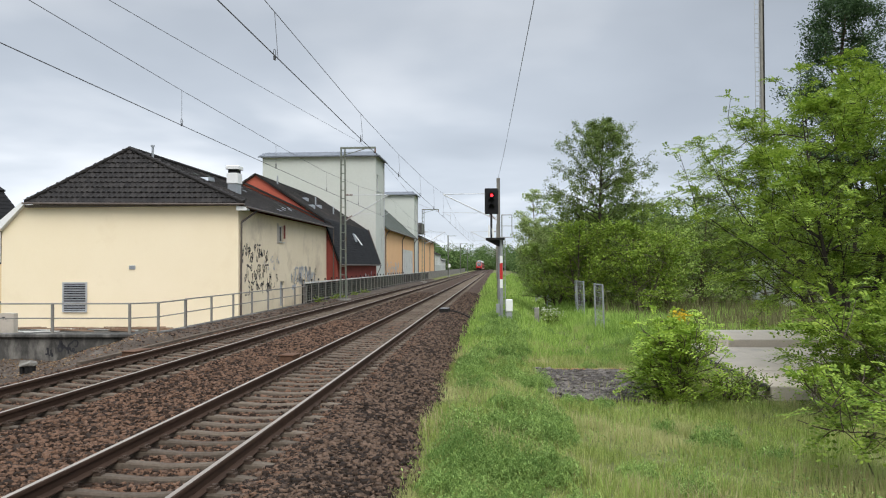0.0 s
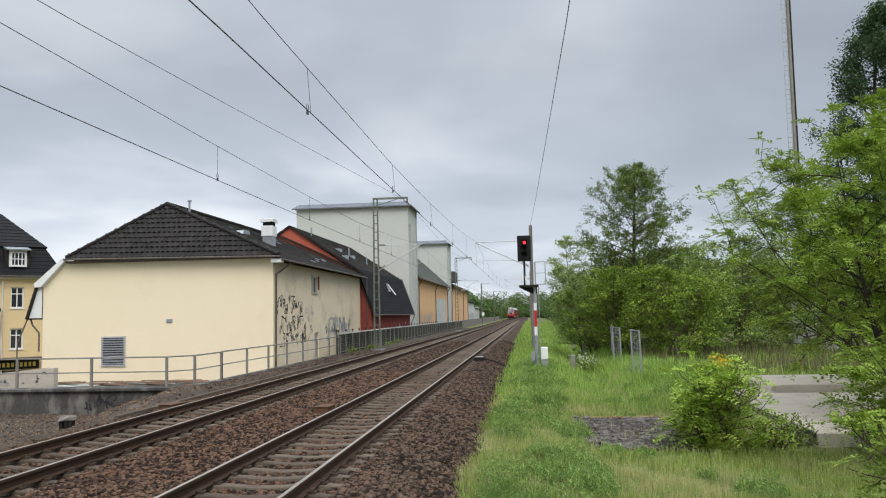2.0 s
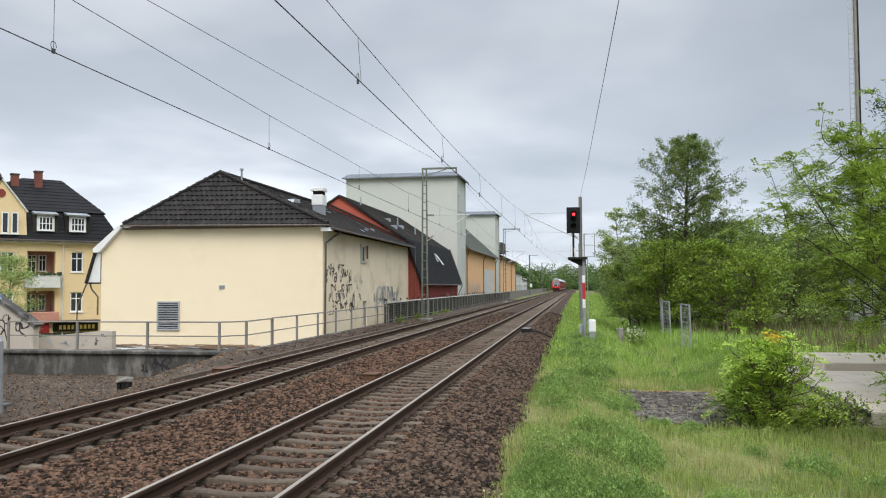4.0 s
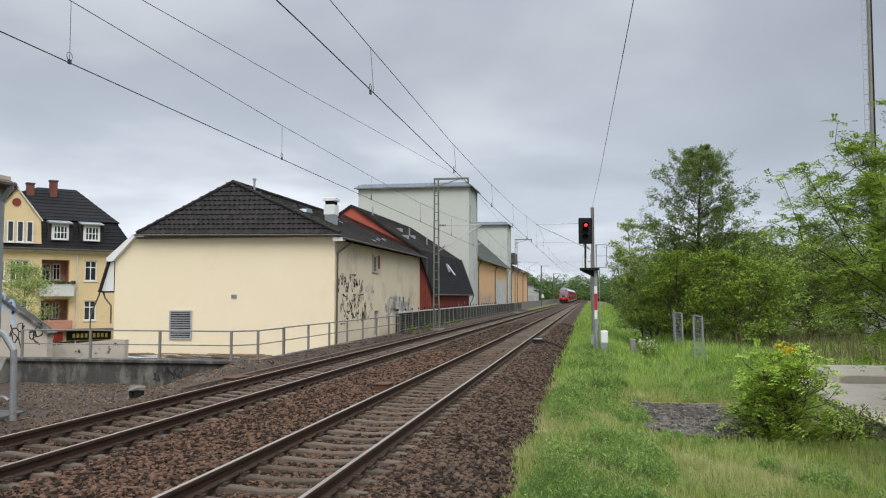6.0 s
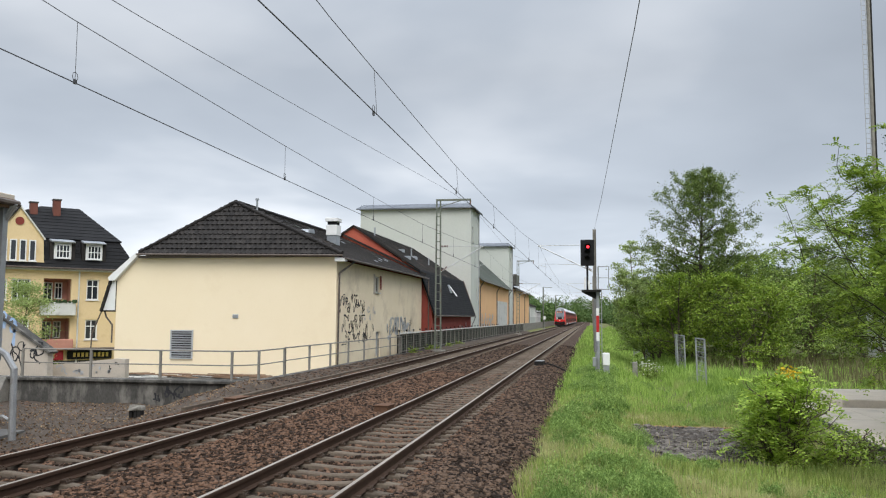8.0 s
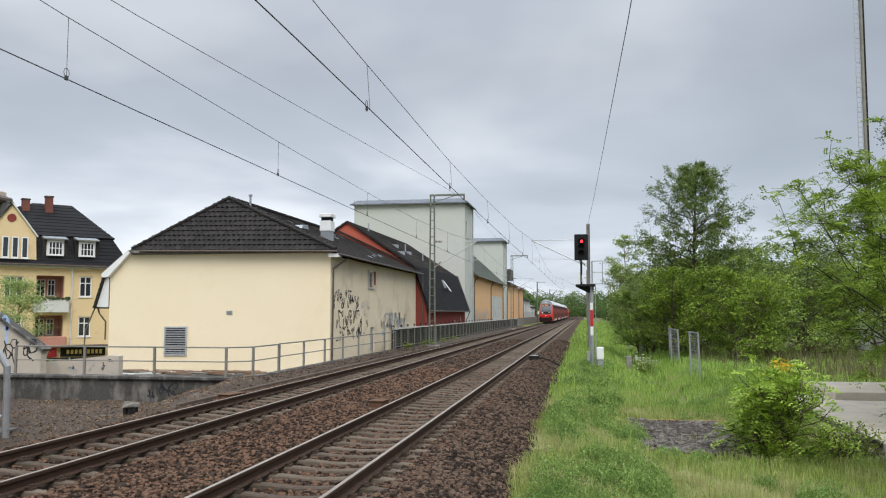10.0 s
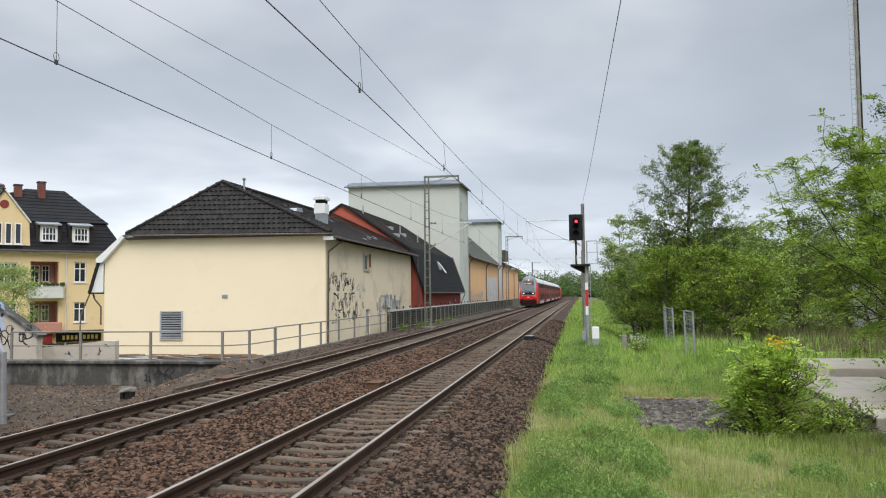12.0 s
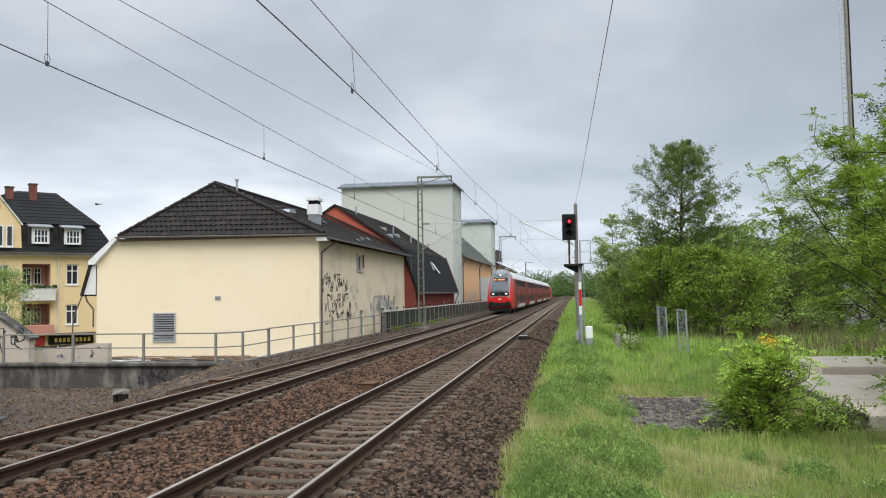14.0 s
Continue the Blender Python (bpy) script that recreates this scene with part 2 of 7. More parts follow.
M_LEAF_ASH = mat("olive_ash_leaf", (0.085, 0.135, 0.03), (0.22, 0.285, 0.08), 0.6, 0.3, 1.5, 0, island=0.45, translucent=0.3, spec=0.2)
M_BARK_DARK = mat("dark_twig_bark", (0.030, 0.025, 0.020), (0.07, 0.058, 0.046), 0.95, 2, 18, 0.8, 0.02, stretch=(1, 1, 0.3))
M_LEAF_PALE = mat("pale_young_leaf", (0.24, 0.32, 0.09), (0.42, 0.50, 0.20), 0.65, 0.4, 1.5, 0, island=0.4, translucent=0.4, spec=0.25)
M_LEAF_WOOD = mat("distant_wood_foliage", (0.065, 0.12, 0.035), (0.16, 0.23, 0.075), 0.8, 0.06, 0.5, 0, island=0.4, translucent=0.3, spec=0.2)
M_BLOSSOM = mat("white_elder_blossom", (0.48, 0.50, 0.36), (0.66, 0.67, 0.52), 0.7, 3, 10, 0, island=0.3, translucent=0.3)
M_YELLOWFLOWER = mat("orange_yellow_young_leaf", (0.62, 0.40, 0.02), (0.75, 0.52, 0.05), 0.7, 3, 10, 0, island=0.4, translucent=0.4)
M_BARK = mat("grey_brown_bark", (0.07, 0.055, 0.04), (0.15, 0.12, 0.09), 0.95, 2, 18, 0.8, 0.02, stretch=(1, 1, 0.3))
M_TRAIN_RED = mat("traffic_red_train_paint", (0.58, 0.020, 0.018), (0.64, 0.028, 0.024), 0.28, 0.5, 6, 0.03, 0.002, stain=(0.45, 0.025, 0.022), stain_scale=0.4)
# Train red with the darkening of the grazing-angle sides put into the colour.
M_TRAIN_SHADED = mat("shaded_red_train_side", (0.19, 0.042, 0.034), (0.25, 0.055, 0.044), 0.55, 0.5, 6, 0.03, 0.002, stain=(0.20, 0.04, 0.034), stain_scale=0.5)
M_TRAIN_GREY = mat("light_grey_train_roof", (0.55, 0.56, 0.57), (0.66, 0.67, 0.68), 0.4, 0.6, 8, 0.05, 0.002, stain=(0.36, 0.36, 0.36))
M_UNDER = mat("black_underframe", (0.012, 0.012, 0.012), (0.03, 0.028, 0.026), 0.8, 2, 20, 0.3, 0.005)
M_GLASS_DARK = pane_mat("tinted_train_glass", (0.015, 0.017, 0.02))
M_GLASS_SIDE = mat("side_window_glass", (0.055, 0.034, 0.030), (0.085, 0.055, 0.048), 0.55, 1, 8, 0, spec=0.15)
# Pale grey base colour stands in for the sky mirrored in the windscreen.
M_SCREEN = pane_mat("windscreen_painted_reflection", (0.22, 0.24, 0.26), 0.15)
M_DOME = mat("grey_cab_dome", (0.20, 0.21, 0.22), (0.27, 0.28, 0.29), 0.5, 0.6, 8, 0.05, 0.002)
M_GLASS = pane_mat("window_glass", (0.03, 0.035, 0.04))
M_LAMP = glow("white_headlight", (1.0, 0.95, 0.85), 1.3)
M_AMBER = glow("orange_destination_lettering", (1.0, 0.38, 0.16), 0.6)
M_REDLAMP = glow("red_signal_lamp", (1.0, 0.02, 0.03), 6.0)
M_BLACK = mat("matt_black_sheet", (0.010, 0.010, 0.011), (0.018, 0.018, 0.019), 0.7, 2, 20, 0.05, 0.002)
M_SIGRED = mat("signal_plate_red", (0.46, 0.03, 0.03), (0.52, 0.04, 0.035), 0.5, 3, 20, 0)
M_OCHRE = mat("ochre_yellow_facade", (0.70, 0.535, 0.295), (0.78, 0.61, 0.36), 0.88, 0.3, 8, 0.3, 0.006, stain=(0.60, 0.44, 0.22), stain_scale=0.3)
M_SALMON = mat("salmon_loggia_render", (0.42, 0.20, 0.15), (0.50, 0.25, 0.19), 0.88, 0.5, 10, 0.2, 0.005)
M_BRICK = mat("red_chimney_brick", (0.14, 0.055, 0.042), (0.21, 0.085, 0.062), 0.9, 2, 14, 0.5, 0.01)
M_SHOP = mat("dark_red_shop_fascia", (0.20, 0.015, 0.02), (0.26, 0.025, 0.03), 0.5, 1, 10, 0.05, 0.002)
M_GOLD = mat("golden_sign_letter", (0.70, 0.52, 0.15), (0.80, 0.62, 0.22), 0.5, 3, 20, 0)
M_SPRAY = mat("black_spray_paint", (0.02, 0.02, 0.022), (0.05, 0.05, 0.055), 0.6, 3, 20, 0)
M_SPRAY_SILVER = mat("silver_spray_paint", (0.40, 0.41, 0.42), (0.52, 0.53, 0.55), 0.5, 3, 20, 0, metal=0.2)
M_SPRAY_BLUE = mat("blue_spray_paint", (0.25, 0.38, 0.62), (0.45, 0.58, 0.78), 0.6, 3, 20, 0)
M_WOOD = mat("weathered_timber", (0.16, 0.10, 0.065), (0.27, 0.18, 0.12), 0.9, 2, 24, 0.5, 0.006, rand=0.3)
M_BIRD = mat("dark_bird_feather", (0.02, 0.02, 0.02), (0.05, 0.045, 0.04), 0.8, 20, 80, 0)


# ---------------------------------------------------------------- mesh helpers
def part(name, bm, material, parent=None, label="", smooth=False):
    """Links a bmesh as one mesh object, under its thing or part."""
    me = bpy.data.meshes.new(name)
    bm.to_mesh(me)
    bm.free()
    me.materials.append(material)
    if smooth:
        me.shade_smooth()
    ob = new(name, me)
    if parent is not None:
        ob.parent = parent
    if label:
        ob["label"] = label
    return ob


def raw(name, verts, faces, material, parent=None, label=""):
    me = bpy.data.meshes.new(name)
    me.from_pydata(verts, [], faces)
    me.materials.append(material)
    ob = new(name, me)
    if parent is not None:
        ob.parent = parent
    if label:
        ob["label"] = label
    return ob


def add_box(bm, lo, hi, bevel=0.0):
    v = [bm.verts.new((x, y, z)) for x in (lo[0], hi[0]) for y in (lo[1], hi[1]) for z in (lo[2], hi[2])]
    fs = [bm.faces.new([v[i] for i in q]) for q in ((0, 1, 3, 2), (4, 6, 7, 5), (0, 4, 5, 1), (2, 3, 7, 6), (0, 2, 6, 4), (1, 5, 7, 3))]
    if bevel:
        es = list({e for f in fs for e in f.edges})
        bmesh.ops.bevel(bm, geom=es, offset=bevel, segments=1, affect="EDGES")


def box(lo, hi, bevel=0.0):
    bm = bmesh.new()
    add_box(bm, [min(a, b) for a, b in zip(lo, hi)], [max(a, b) for a, b in zip(lo, hi)], bevel)
    return bm


def add_bar(bm, a, b, w, h=None, n=4):
    """A straight bar between two points: square (n=4) or round."""
    a, b = Vector(a), Vector(b)
    q = (b - a).to_track_quat("Z", "Y")
    h = h or w
    rings = []
    for p in (a, b):
        ring = []
        for i in range(n):
            ang = 2 * math.pi * (i + 0.5) / n
            k = 0.5 / math.cos(math.pi / n) if n == 4 else 0.5
            ring.append(bm.verts.new(p + q @ Vector((math.cos(ang) * w * k, math.sin(ang) * h * k, 0))))
        rings.append(ring)
    for i in range(n):
        j = (i + 1) % n
        bm.faces.new((rings[0][i], rings[0][j], rings[1][j], rings[1][i]))
    bm.faces.new(rings[0][::-1])
    bm.faces.new(rings[1])


def bar(a, b, w, h=None, n=4):
    bm = bmesh.new()
    add_bar(bm, a, b, w, h, n)
    return bm


def add_pipe(bm, pts, r, n=6):
    """A bent round tube through the points, in one piece."""
    p = [Vector(q) for q in pts]
    rings = []
    for i, c in enumerate(p):
        d = (p[min(i + 1, len(p) - 1)] - c).normalized() + (c - p[max(i - 1, 0)]).normalized()
        q = d.to_track_quat("Z", "Y")
        rings.append([bm.verts.new(c + q @ Vector((math.cos(6.28319 * k / n) * r, math.sin(6.28319 * k / n) * r, 0))) for k in range(n)])
    for u, w in zip(rings, rings[1:]):
        turn = min(range(n), key=lambda k: sum((u[j].co - w[(j + k) % n].co).length for j in range(n)))
        for k in range(n):
            m = (k + 1) % n
            bm.faces.new((u[k], u[m], w[(m + turn) % n], w[(k + turn) % n]))
    bm.faces.new(rings[0][::-1])
    bm.faces.new(rings[-1])


def pipe(pts, r, n=6):
    bm = bmesh.new()
    add_pipe(bm, pts, r, n)
    return bm


def prism(outline, depth, axis="y", start=0.0):
    """Extrudes a closed outline. axis y: outline in x, z; axis x: in y, z; axis z: in x, y."""
    bm = bmesh.new()
    put = {"y": lambda a, b, d: (a, d, b), "x": lambda a, b, d: (d, a, b), "z": lambda a, b, d: (a, b, d)}[axis]
    r0 = [bm.verts.new(put(a, b, start)) for a, b in outline]
    r1 = [bm.verts.new(put(a, b, start + depth)) for a, b in outline]
    bm.faces.new(r0), bm.faces.new(r1[::-1])
    for i in range(len(outline)):
        j = (i + 1) % len(outline)
        bm.faces.new((r0[i], r1[i], r1[j], r0[j]))
    bmesh.ops.recalc_face_normals(bm, faces=bm.faces)
    return bm


def slab_between(quad, thick):
    """A sheet with thickness below a quad or triangle of corners."""
    bm = bmesh.new()
    q = [Vector(p) for p in quad]
    n = (q[1] - q[0]).cross(q[2] - q[0]).normalized()
    if n.z < 0:
        n.negate()
    a = [bm.verts.new(p) for p in q]
    b = [bm.verts.new(p - n * thick) for p in q]
    bm.faces.new(a), bm.faces.new(b[::-1])
    for i in range(len(q)):
        j = (i + 1) % len(q)
        bm.faces.new((a[i], b[i], b[j], a[j]))
    bmesh.ops.recalc_face_normals(bm, faces=bm.faces)
    return bm


def thing(name, label, category, at=(0, 0, 0), group="", kind=""):
    ob = new(name)
    ob.location = at
    return tagged(ob, label, category, group, kind)


def structure(ob, label=""):
    return tagged(ob, label, "", "", "structure")


def grid_mesh(name, xs, ys, zf, material):
    X, Y = np.meshgrid(xs, ys)
    Z = zf(X, Y)
    v = np.stack([X, Y, Z], -1).reshape(-1, 3)
    n, m = len(xs), len(ys)
    i = (np.arange(m - 1)[:, None] * n + np.arange(n - 1)[None]).ravel()
    f = np.stack([i, i + 1, i + n + 1, i + n], -1)
    me = bpy.data.meshes.new(name)
    me.from_pydata(v.tolist(), [], f.tolist())
    me.materials.append(material)
    me.shade_smooth()
    return new(name, me)


def mesh_np(name, v, f, material, parent=None):
    """A mesh from arrays of vertices (n, 3) and faces (m, 3 or 4)."""
    me = bpy.data.meshes.new(name)
    k = f.shape[1]
    me.vertices.add(len(v)), me.loops.add(f.size), me.polygons.add(len(f))
    me.vertices.foreach_set("co", np.ascontiguousarray(v, dtype=np.float32).ravel())
    me.loops.foreach_set("vertex_index", np.ascontiguousarray(f, dtype=np.int32).ravel())
    me.polygons.foreach_set("loop_start", np.arange(0, f.size, k, dtype=np.int32))
    me.update(calc_edges=True)
    me.validate()
    me.materials.append(material)
    ob = new(name, me)
    if parent is not None:
        ob.parent = parent
    return ob

# ---------------------------------------------------------------- ground and tracks
T1, T2 = -3.76, -7.96            # centre lines of the two tracks


def smooth(a, b, x):
    t = np.clip((x - a) / (b - a), 0, 1)
    return t * t * (3 - 2 * t)


def wob(X, Y, s, k=0.0):
    return np.sin(X * s + k) * np.cos(Y * s * 0.83 + 1.7 * k) * 0.6 + np.sin(X * s * 2.3 + Y * s * 1.9 + k) * 0.4


def ground_z(X, Y):
    right = -0.62 - 0.022 * np.clip(X + 1.5, 0, 30) + 0.05 * wob(X, Y, 0.9) + 0.025 * wob(X, Y, 2.7, 1.0)
    right = right - 0.62 * np.exp(-((X - 3.0) / 1.0) ** 2) * smooth(23, 31, Y) + 0.14 * np.exp(-((X + 0.2) / 0.9) ** 2) * smooth(9, 14, Y)
    under = np.full_like(X, -0.80)
    low = -1.22 + 0.05 * wob(X, Y, 1.3, 2.0) + 0.95 * smooth(-15.4, -11.9, X + 0.3 * wob(X, Y, 0.8)) * smooth(19, 27.5, Y)
    path = np.full_like(X, -0.38) + 0.02 * wob(X, Y, 2.0, 3.0)
    street = np.full_like(X, -4.0)
    behind = np.where(X < -12.55, street, path)
    left = np.where(Y > 28.2, behind, low)
    left = np.where(Y < -40, low, left)
    z = right * smooth(-1.82, -1.02, X) + under * (1 - smooth(-1.82, -1.02, X))
    s = smooth(-11.6, -10.6, X)
    return z * s + left * (1 - s)


def gz(x, y):
    return float(ground_z(np.array([[x]]), np.array([[y]]))[0, 0])


def bed_z(X, Y):
    z = np.interp(X, [-11.3, -10.5, -10.0, -9.6, -2.2, -1.85, -1.46, -0.88], [-0.66, -0.42, -0.30, -0.232, -0.232, -0.27, -0.40, -0.72])
    mid = np.exp(-((X - (T1 + T2) / 2) / 0.5) ** 2) * 0.03
    for c in (T1, T2):
        z = z - 0.025 * (1 - smooth(0.95, 1.15, np.abs(X - c)))
        z = z + 0.03 * smooth(0.98, 1.2, np.abs(X - c)) * (1 - smooth(1.5, 1.9, np.abs(X - c)))
    return z + mid + 0.012 * wob(X, Y, 5.0) + 0.012 * wob(X, Y, 11.0, 2.0)


xs = np.unique(np.concatenate([np.array([-1800, -900, -400, -200, -120, -80, -60, -45, -35, -28]), np.linspace(-25, -12.8, 40), np.linspace(-12.7, -12.4, 3), np.linspace(-12.2, 16, 95), np.array([17, 18, 20, 23, 27, 33, 42, 60, 90, 150, 300, 700, 1800])]))
ys = np.unique(np.concatenate([np.array([-1500, -600, -200, -80, -41, -40, -20, -10, -5]), np.linspace(-3, 28.1, 90), np.linspace(28.3, 60, 60), np.linspace(62, 110, 25), np.array([120, 140, 170, 220, 300, 400, 550, 800, 1200, 2000, 3000])]))
ground = structure(grid_mesh("ground", xs, ys, ground_z, M_SOIL), "uneven grassy ground beside a railway")
bed = structure(grid_mesh("ballast_bed", np.linspace(-11.3, -0.88, 92), np.unique(np.concatenate([np.linspace(-12, 40, 300), np.linspace(40.5, 100, 90), np.linspace(104, 460, 60)])), bed_z, M_BALLAST), "red-brown crushed stone ballast bed")


def rail_profile():
    half = [(0.075, -0.172), (0.075, -0.160), (0.012, -0.140), (0.009, -0.055), (0.036, -0.044), (0.036, -0.010), (0.028, -0.001)]
    return half + [(-x, z) for x, z in half[::-1]]


def sleeper_mesh():
    st = [(-1.3, 0.078, -0.225), (-0.95, 0.082, -0.186), (-0.55, 0.078, -0.186), (-0.15, 0.064, -0.212), (0.15, 0.064, -0.212), (0.55, 0.078, -0.186), (0.95, 0.082, -0.186), (1.3, 0.078, -0.225)]
    v, f = [], []
    for x, w, z in st:
        v += [(x, -w - 0.03, -0.40), (x, -w, z - 0.02), (x, -w + 0.02, z), (x, w - 0.02, z), (x, w, z - 0.02), (x, w + 0.03, -0.40)]
    for i in range(len(st) - 1):
        for j in range(5):
            a = i * 6 + j
            f.append((a, a + 6, a + 7, a + 1))
    f += [tuple(range(6)), tuple(range(42, 48))[::-1]]
    me = bpy.data.meshes.new("sleeper")
    me.from_pydata(v, [], f)
    me.materials.append(M_SLEEPER)
    return me


SLEEPER = sleeper_mesh()


def track(cx, offset):
    tr = tagged(thing("railway_track", "straight railway track of rusty rails on concrete sleepers", "railway track", (cx, 0, 0)), kind="structure")
    for s in (-0.7535, 0.7535):
        r = part("rail", prism([(x + s, z) for x, z in rail_profile()], 472, "y", -12), M_RAIL, tr, "rusty steel rail with polished running surface")
        part("running_surface", box((s - 0.026, -12, -0.0012), (s + 0.026, 460, 0.0012)), M_RAILTOP, r, "bright polished rail head")
    clips = bmesh.new()
    rest_v, rest_f = [], []
    base_v = [tuple(v.co) for v in SLEEPER.vertices]
    base_f = [tuple(p.vertices) for p in SLEEPER.polygons]
    for i in range(420):
        y = -2 + offset + i * 0.6
        if i < 150:
            ob = new("sleeper", SLEEPER)
            ob.parent, ob.location = tr, (random.uniform(-0.02, 0.02), y + random.uniform(-0.015, 0.015), random.uniform(-0.008, 0.004))
            ob.rotation_euler = (0, 0, random.uniform(-0.008, 0.008))
        else:
            n = len(rest_v)
            rest_v += [(x, yy + y, z) for x, yy, z in base_v]
            rest_f += [tuple(k + n for k in q) for q in base_f]
        if i < 75:
            for s in (-0.7535, 0.7535):
                for d in (-1, 1):
                    add_box(clips, (s + d * 0.11 - 0.05, y - 0.06, -0.19), (s + d * 0.11 + 0.05, y + 0.06, -0.150))
                    add_box(clips, (s + d * 0.12 - 0.02, y - 0.02, -0.15), (s + d * 0.12 + 0.02, y + 0.02, -0.115))
                    add_bar(clips, (s + d * 0.07, y - 0.07, -0.14), (s + d * 0.14, y - 0.055, -0.13), 0.02)
                    add_bar(clips, (s + d * 0.07, y + 0.07, -0.14), (s + d * 0.14, y + 0.055, -0.13), 0.02)
    c = part("rail_clips", clips, M_CLIP, tr)
    c["kind"] = "stuff"
    o = raw("far_sleepers", rest_v, rest_f, M_SLEEPER, tr)
    o["kind"] = "stuff"
    return tr


track(T1, 0.0)
track(T2, 0.25)

# paved low yard, kerb strip and retaining wall beside the tracks
yard = structure(raw("pavement", [(-40, 15, -1.12), (-14.6, 15, -1.08), (-15.6, 20.6, -1.10), (-40, 22.5, -1.12), (-40, 15, -1.5), (-14.6, 15, -1.5), (-15.6, 20.6, -1.5), (-40, 22.5, -1.5)],
                     [(0, 1, 2, 3), (0, 4, 5, 1), (1, 5, 6, 2), (2, 6, 7, 3)], M_ASPHALT), "worn asphalt yard strewn with grit")
kerb = structure(part("trim", box((-11.14, 21.0, -0.62), (-11.02, 120, -0.40), 0.012), M_SLEEPER), "concrete cable trough edge beside the track")
rw = structure(part("wall_retaining", box((-22.0, 28.0, -4.2), (-12.25, 28.35, -0.37), 0.015), M_CONC_DARK), "sooty concrete retaining wall with sprayed tags")
structure(part("trim", box((-24.5, 27.88, -0.37), (-12.1, 28.5, -0.25), 0.02), M_CONC_DARK), "dark concrete coping on the retaining wall")
structure(part("wall_retaining", box((-12.62, 28.35, -4.2), (-12.32, 150, -0.30), 0.015), M_CONC_DARK), "concrete edge beam along the embankment")
structure(part("wall_retaining", prism([(-1.2, -1.3), (0.25, -1.3), (0, -0.26), (-0.55, -0.26)], 2.6, "x", -24.6), M_CONC), "sloping concrete buttress of the retaining wall").location = (0, 28.4, 0)


# ---------------------------------------------------------------- building helpers
def roof_strips(name, eave_a, eave_b, top_a, top_b, courses, material, parent, label="", thick=0.03, wave=0.0, pitch=0.3):
    """A roof slope as overlapping tile courses from eave (a to b) up to the ridge or hip (a to b)."""
    ea, eb, ta, tb = (Vector(p) for p in (eave_a, eave_b, top_a, top_b))
    n = (eb - ea).cross((ta + tb) / 2 - (ea + eb) / 2).normalized()
    if n.z < 0:
        n.negate()
    v, f = [], []
    for i in range(courses):
        for k, up in ((i / courses, thick), ((i + 1) / courses, 0.004)):
            v += [tuple(ea.lerp(ta, k) + n * up), tuple(eb.lerp(tb, k) + n * up)]
    for j in range(2 * courses - 1):
        a = 2 * j
        f.append((a, a + 1, a + 3, a + 2))
    under = len(v)
    v += [tuple(p - n * 0.12) for p in (ea, eb, tb, ta)] + [tuple(p - n * 0.015) for p in (ea, eb, tb, ta)]
    f += [(under, under + 3, under + 2, under + 1), (under + 4, under + 5, under + 6, under + 7)]
    f += [(under + i, under + (i + 1) % 4, under + 4 + (i + 1) % 4, under + 4 + i) for i in range(4)]
    return raw(name, v, f, material, parent, label)


def holed_wall(name, plane, fixed, depth, a0, a1, z0, z1, holes, material, parent, label=""):
    """A wall along y (plane 'x') or x (plane 'y') with rectangular holes (a0, a1, z0, z1) going through."""
    bm = bmesh.new()
    cuts_a = sorted({a0, a1, *[h[0] for h in holes], *[h[1] for h in holes]})
    cuts_z = sorted({z0, z1, *[h[2] for h in holes], *[h[3] for h in holes]})
    for p, q in zip(cuts_a, cuts_a[1:]):
        for r, s in zip(cuts_z, cuts_z[1:]):
            if any(h[0] <= (p + q) / 2 <= h[1] and h[2] <= (r + s) / 2 <= h[3] for h in holes):
                continue
            if plane == "x":
                add_box(bm, (min(fixed, fixed + depth), p, r), (max(fixed, fixed + depth), q, s))
            else:
                add_box(bm, (p, min(fixed, fixed + depth), r), (q, max(fixed, fixed + depth), s))
    bmesh.ops.remove_doubles(bm, verts=bm.verts, dist=0.0005)
    return part(name, bm, material, parent, label)


def window(parent, plane, fixed, inward, a0, a1, z0, z1, mullions=1, transom=0.35, name="window", fw=0.07, frame_mat=None, sill=True):
    """Frame, mullions, transom, panes and sill in a hole."""
    frame_mat = frame_mat or M_WHITE
    d = 0.10 * inward

    def pt(a, b, c, e, p, q):
        return (box((fixed + p, a, c), (fixed + q, b, e)) if plane == "x" else box((a, fixed + p, c), (b, fixed + q, e)))
    bm = bmesh.new()
    ca, cz = [a0, a0 + fw], [z0, z0 + fw]
    for i in range(mullions):
        c = a0 + (a1 - a0) * (i + 1) / (mullions + 1)
        ca += [c - fw * 0.4, c + fw * 0.4]
    if transom:
        c = z1 - (z1 - z0) * transom
        cz += [c - fw * 0.4, c + fw * 0.4]
    ca, cz = ca + [a1 - fw, a1], cz + [z1 - fw, z1]
    lo, hi = (min(d, d + 0.06 * inward), max(d, d + 0.06 * inward))
    for i in range(len(ca) - 1):
        for j in range(len(cz) - 1):
            if i % 2 and j % 2:
                continue
            if plane == "x":
                add_box(bm, (fixed + lo, ca[i], cz[j]), (fixed + hi, ca[i + 1], cz[j + 1]))
            else:
                add_box(bm, (ca[i], fixed + lo, cz[j]), (ca[i + 1], fixed + hi, cz[j + 1]))
    bmesh.ops.remove_doubles(bm, verts=bm.verts, dist=0.0005)
    w = part(name, bm, frame_mat, parent)
    part("pane", pt(a0, a1, z0, z1, d + 0.05 * inward, d + 0.058 * inward), M_GLASS, w, "dark reflecting window glass")
    if sill:
        part("sill", pt(a0 - 0.06, a1 + 0.06, z0 - 0.07, z0, -0.08 * inward, 0.06 * inward), frame_mat, w)
    return w


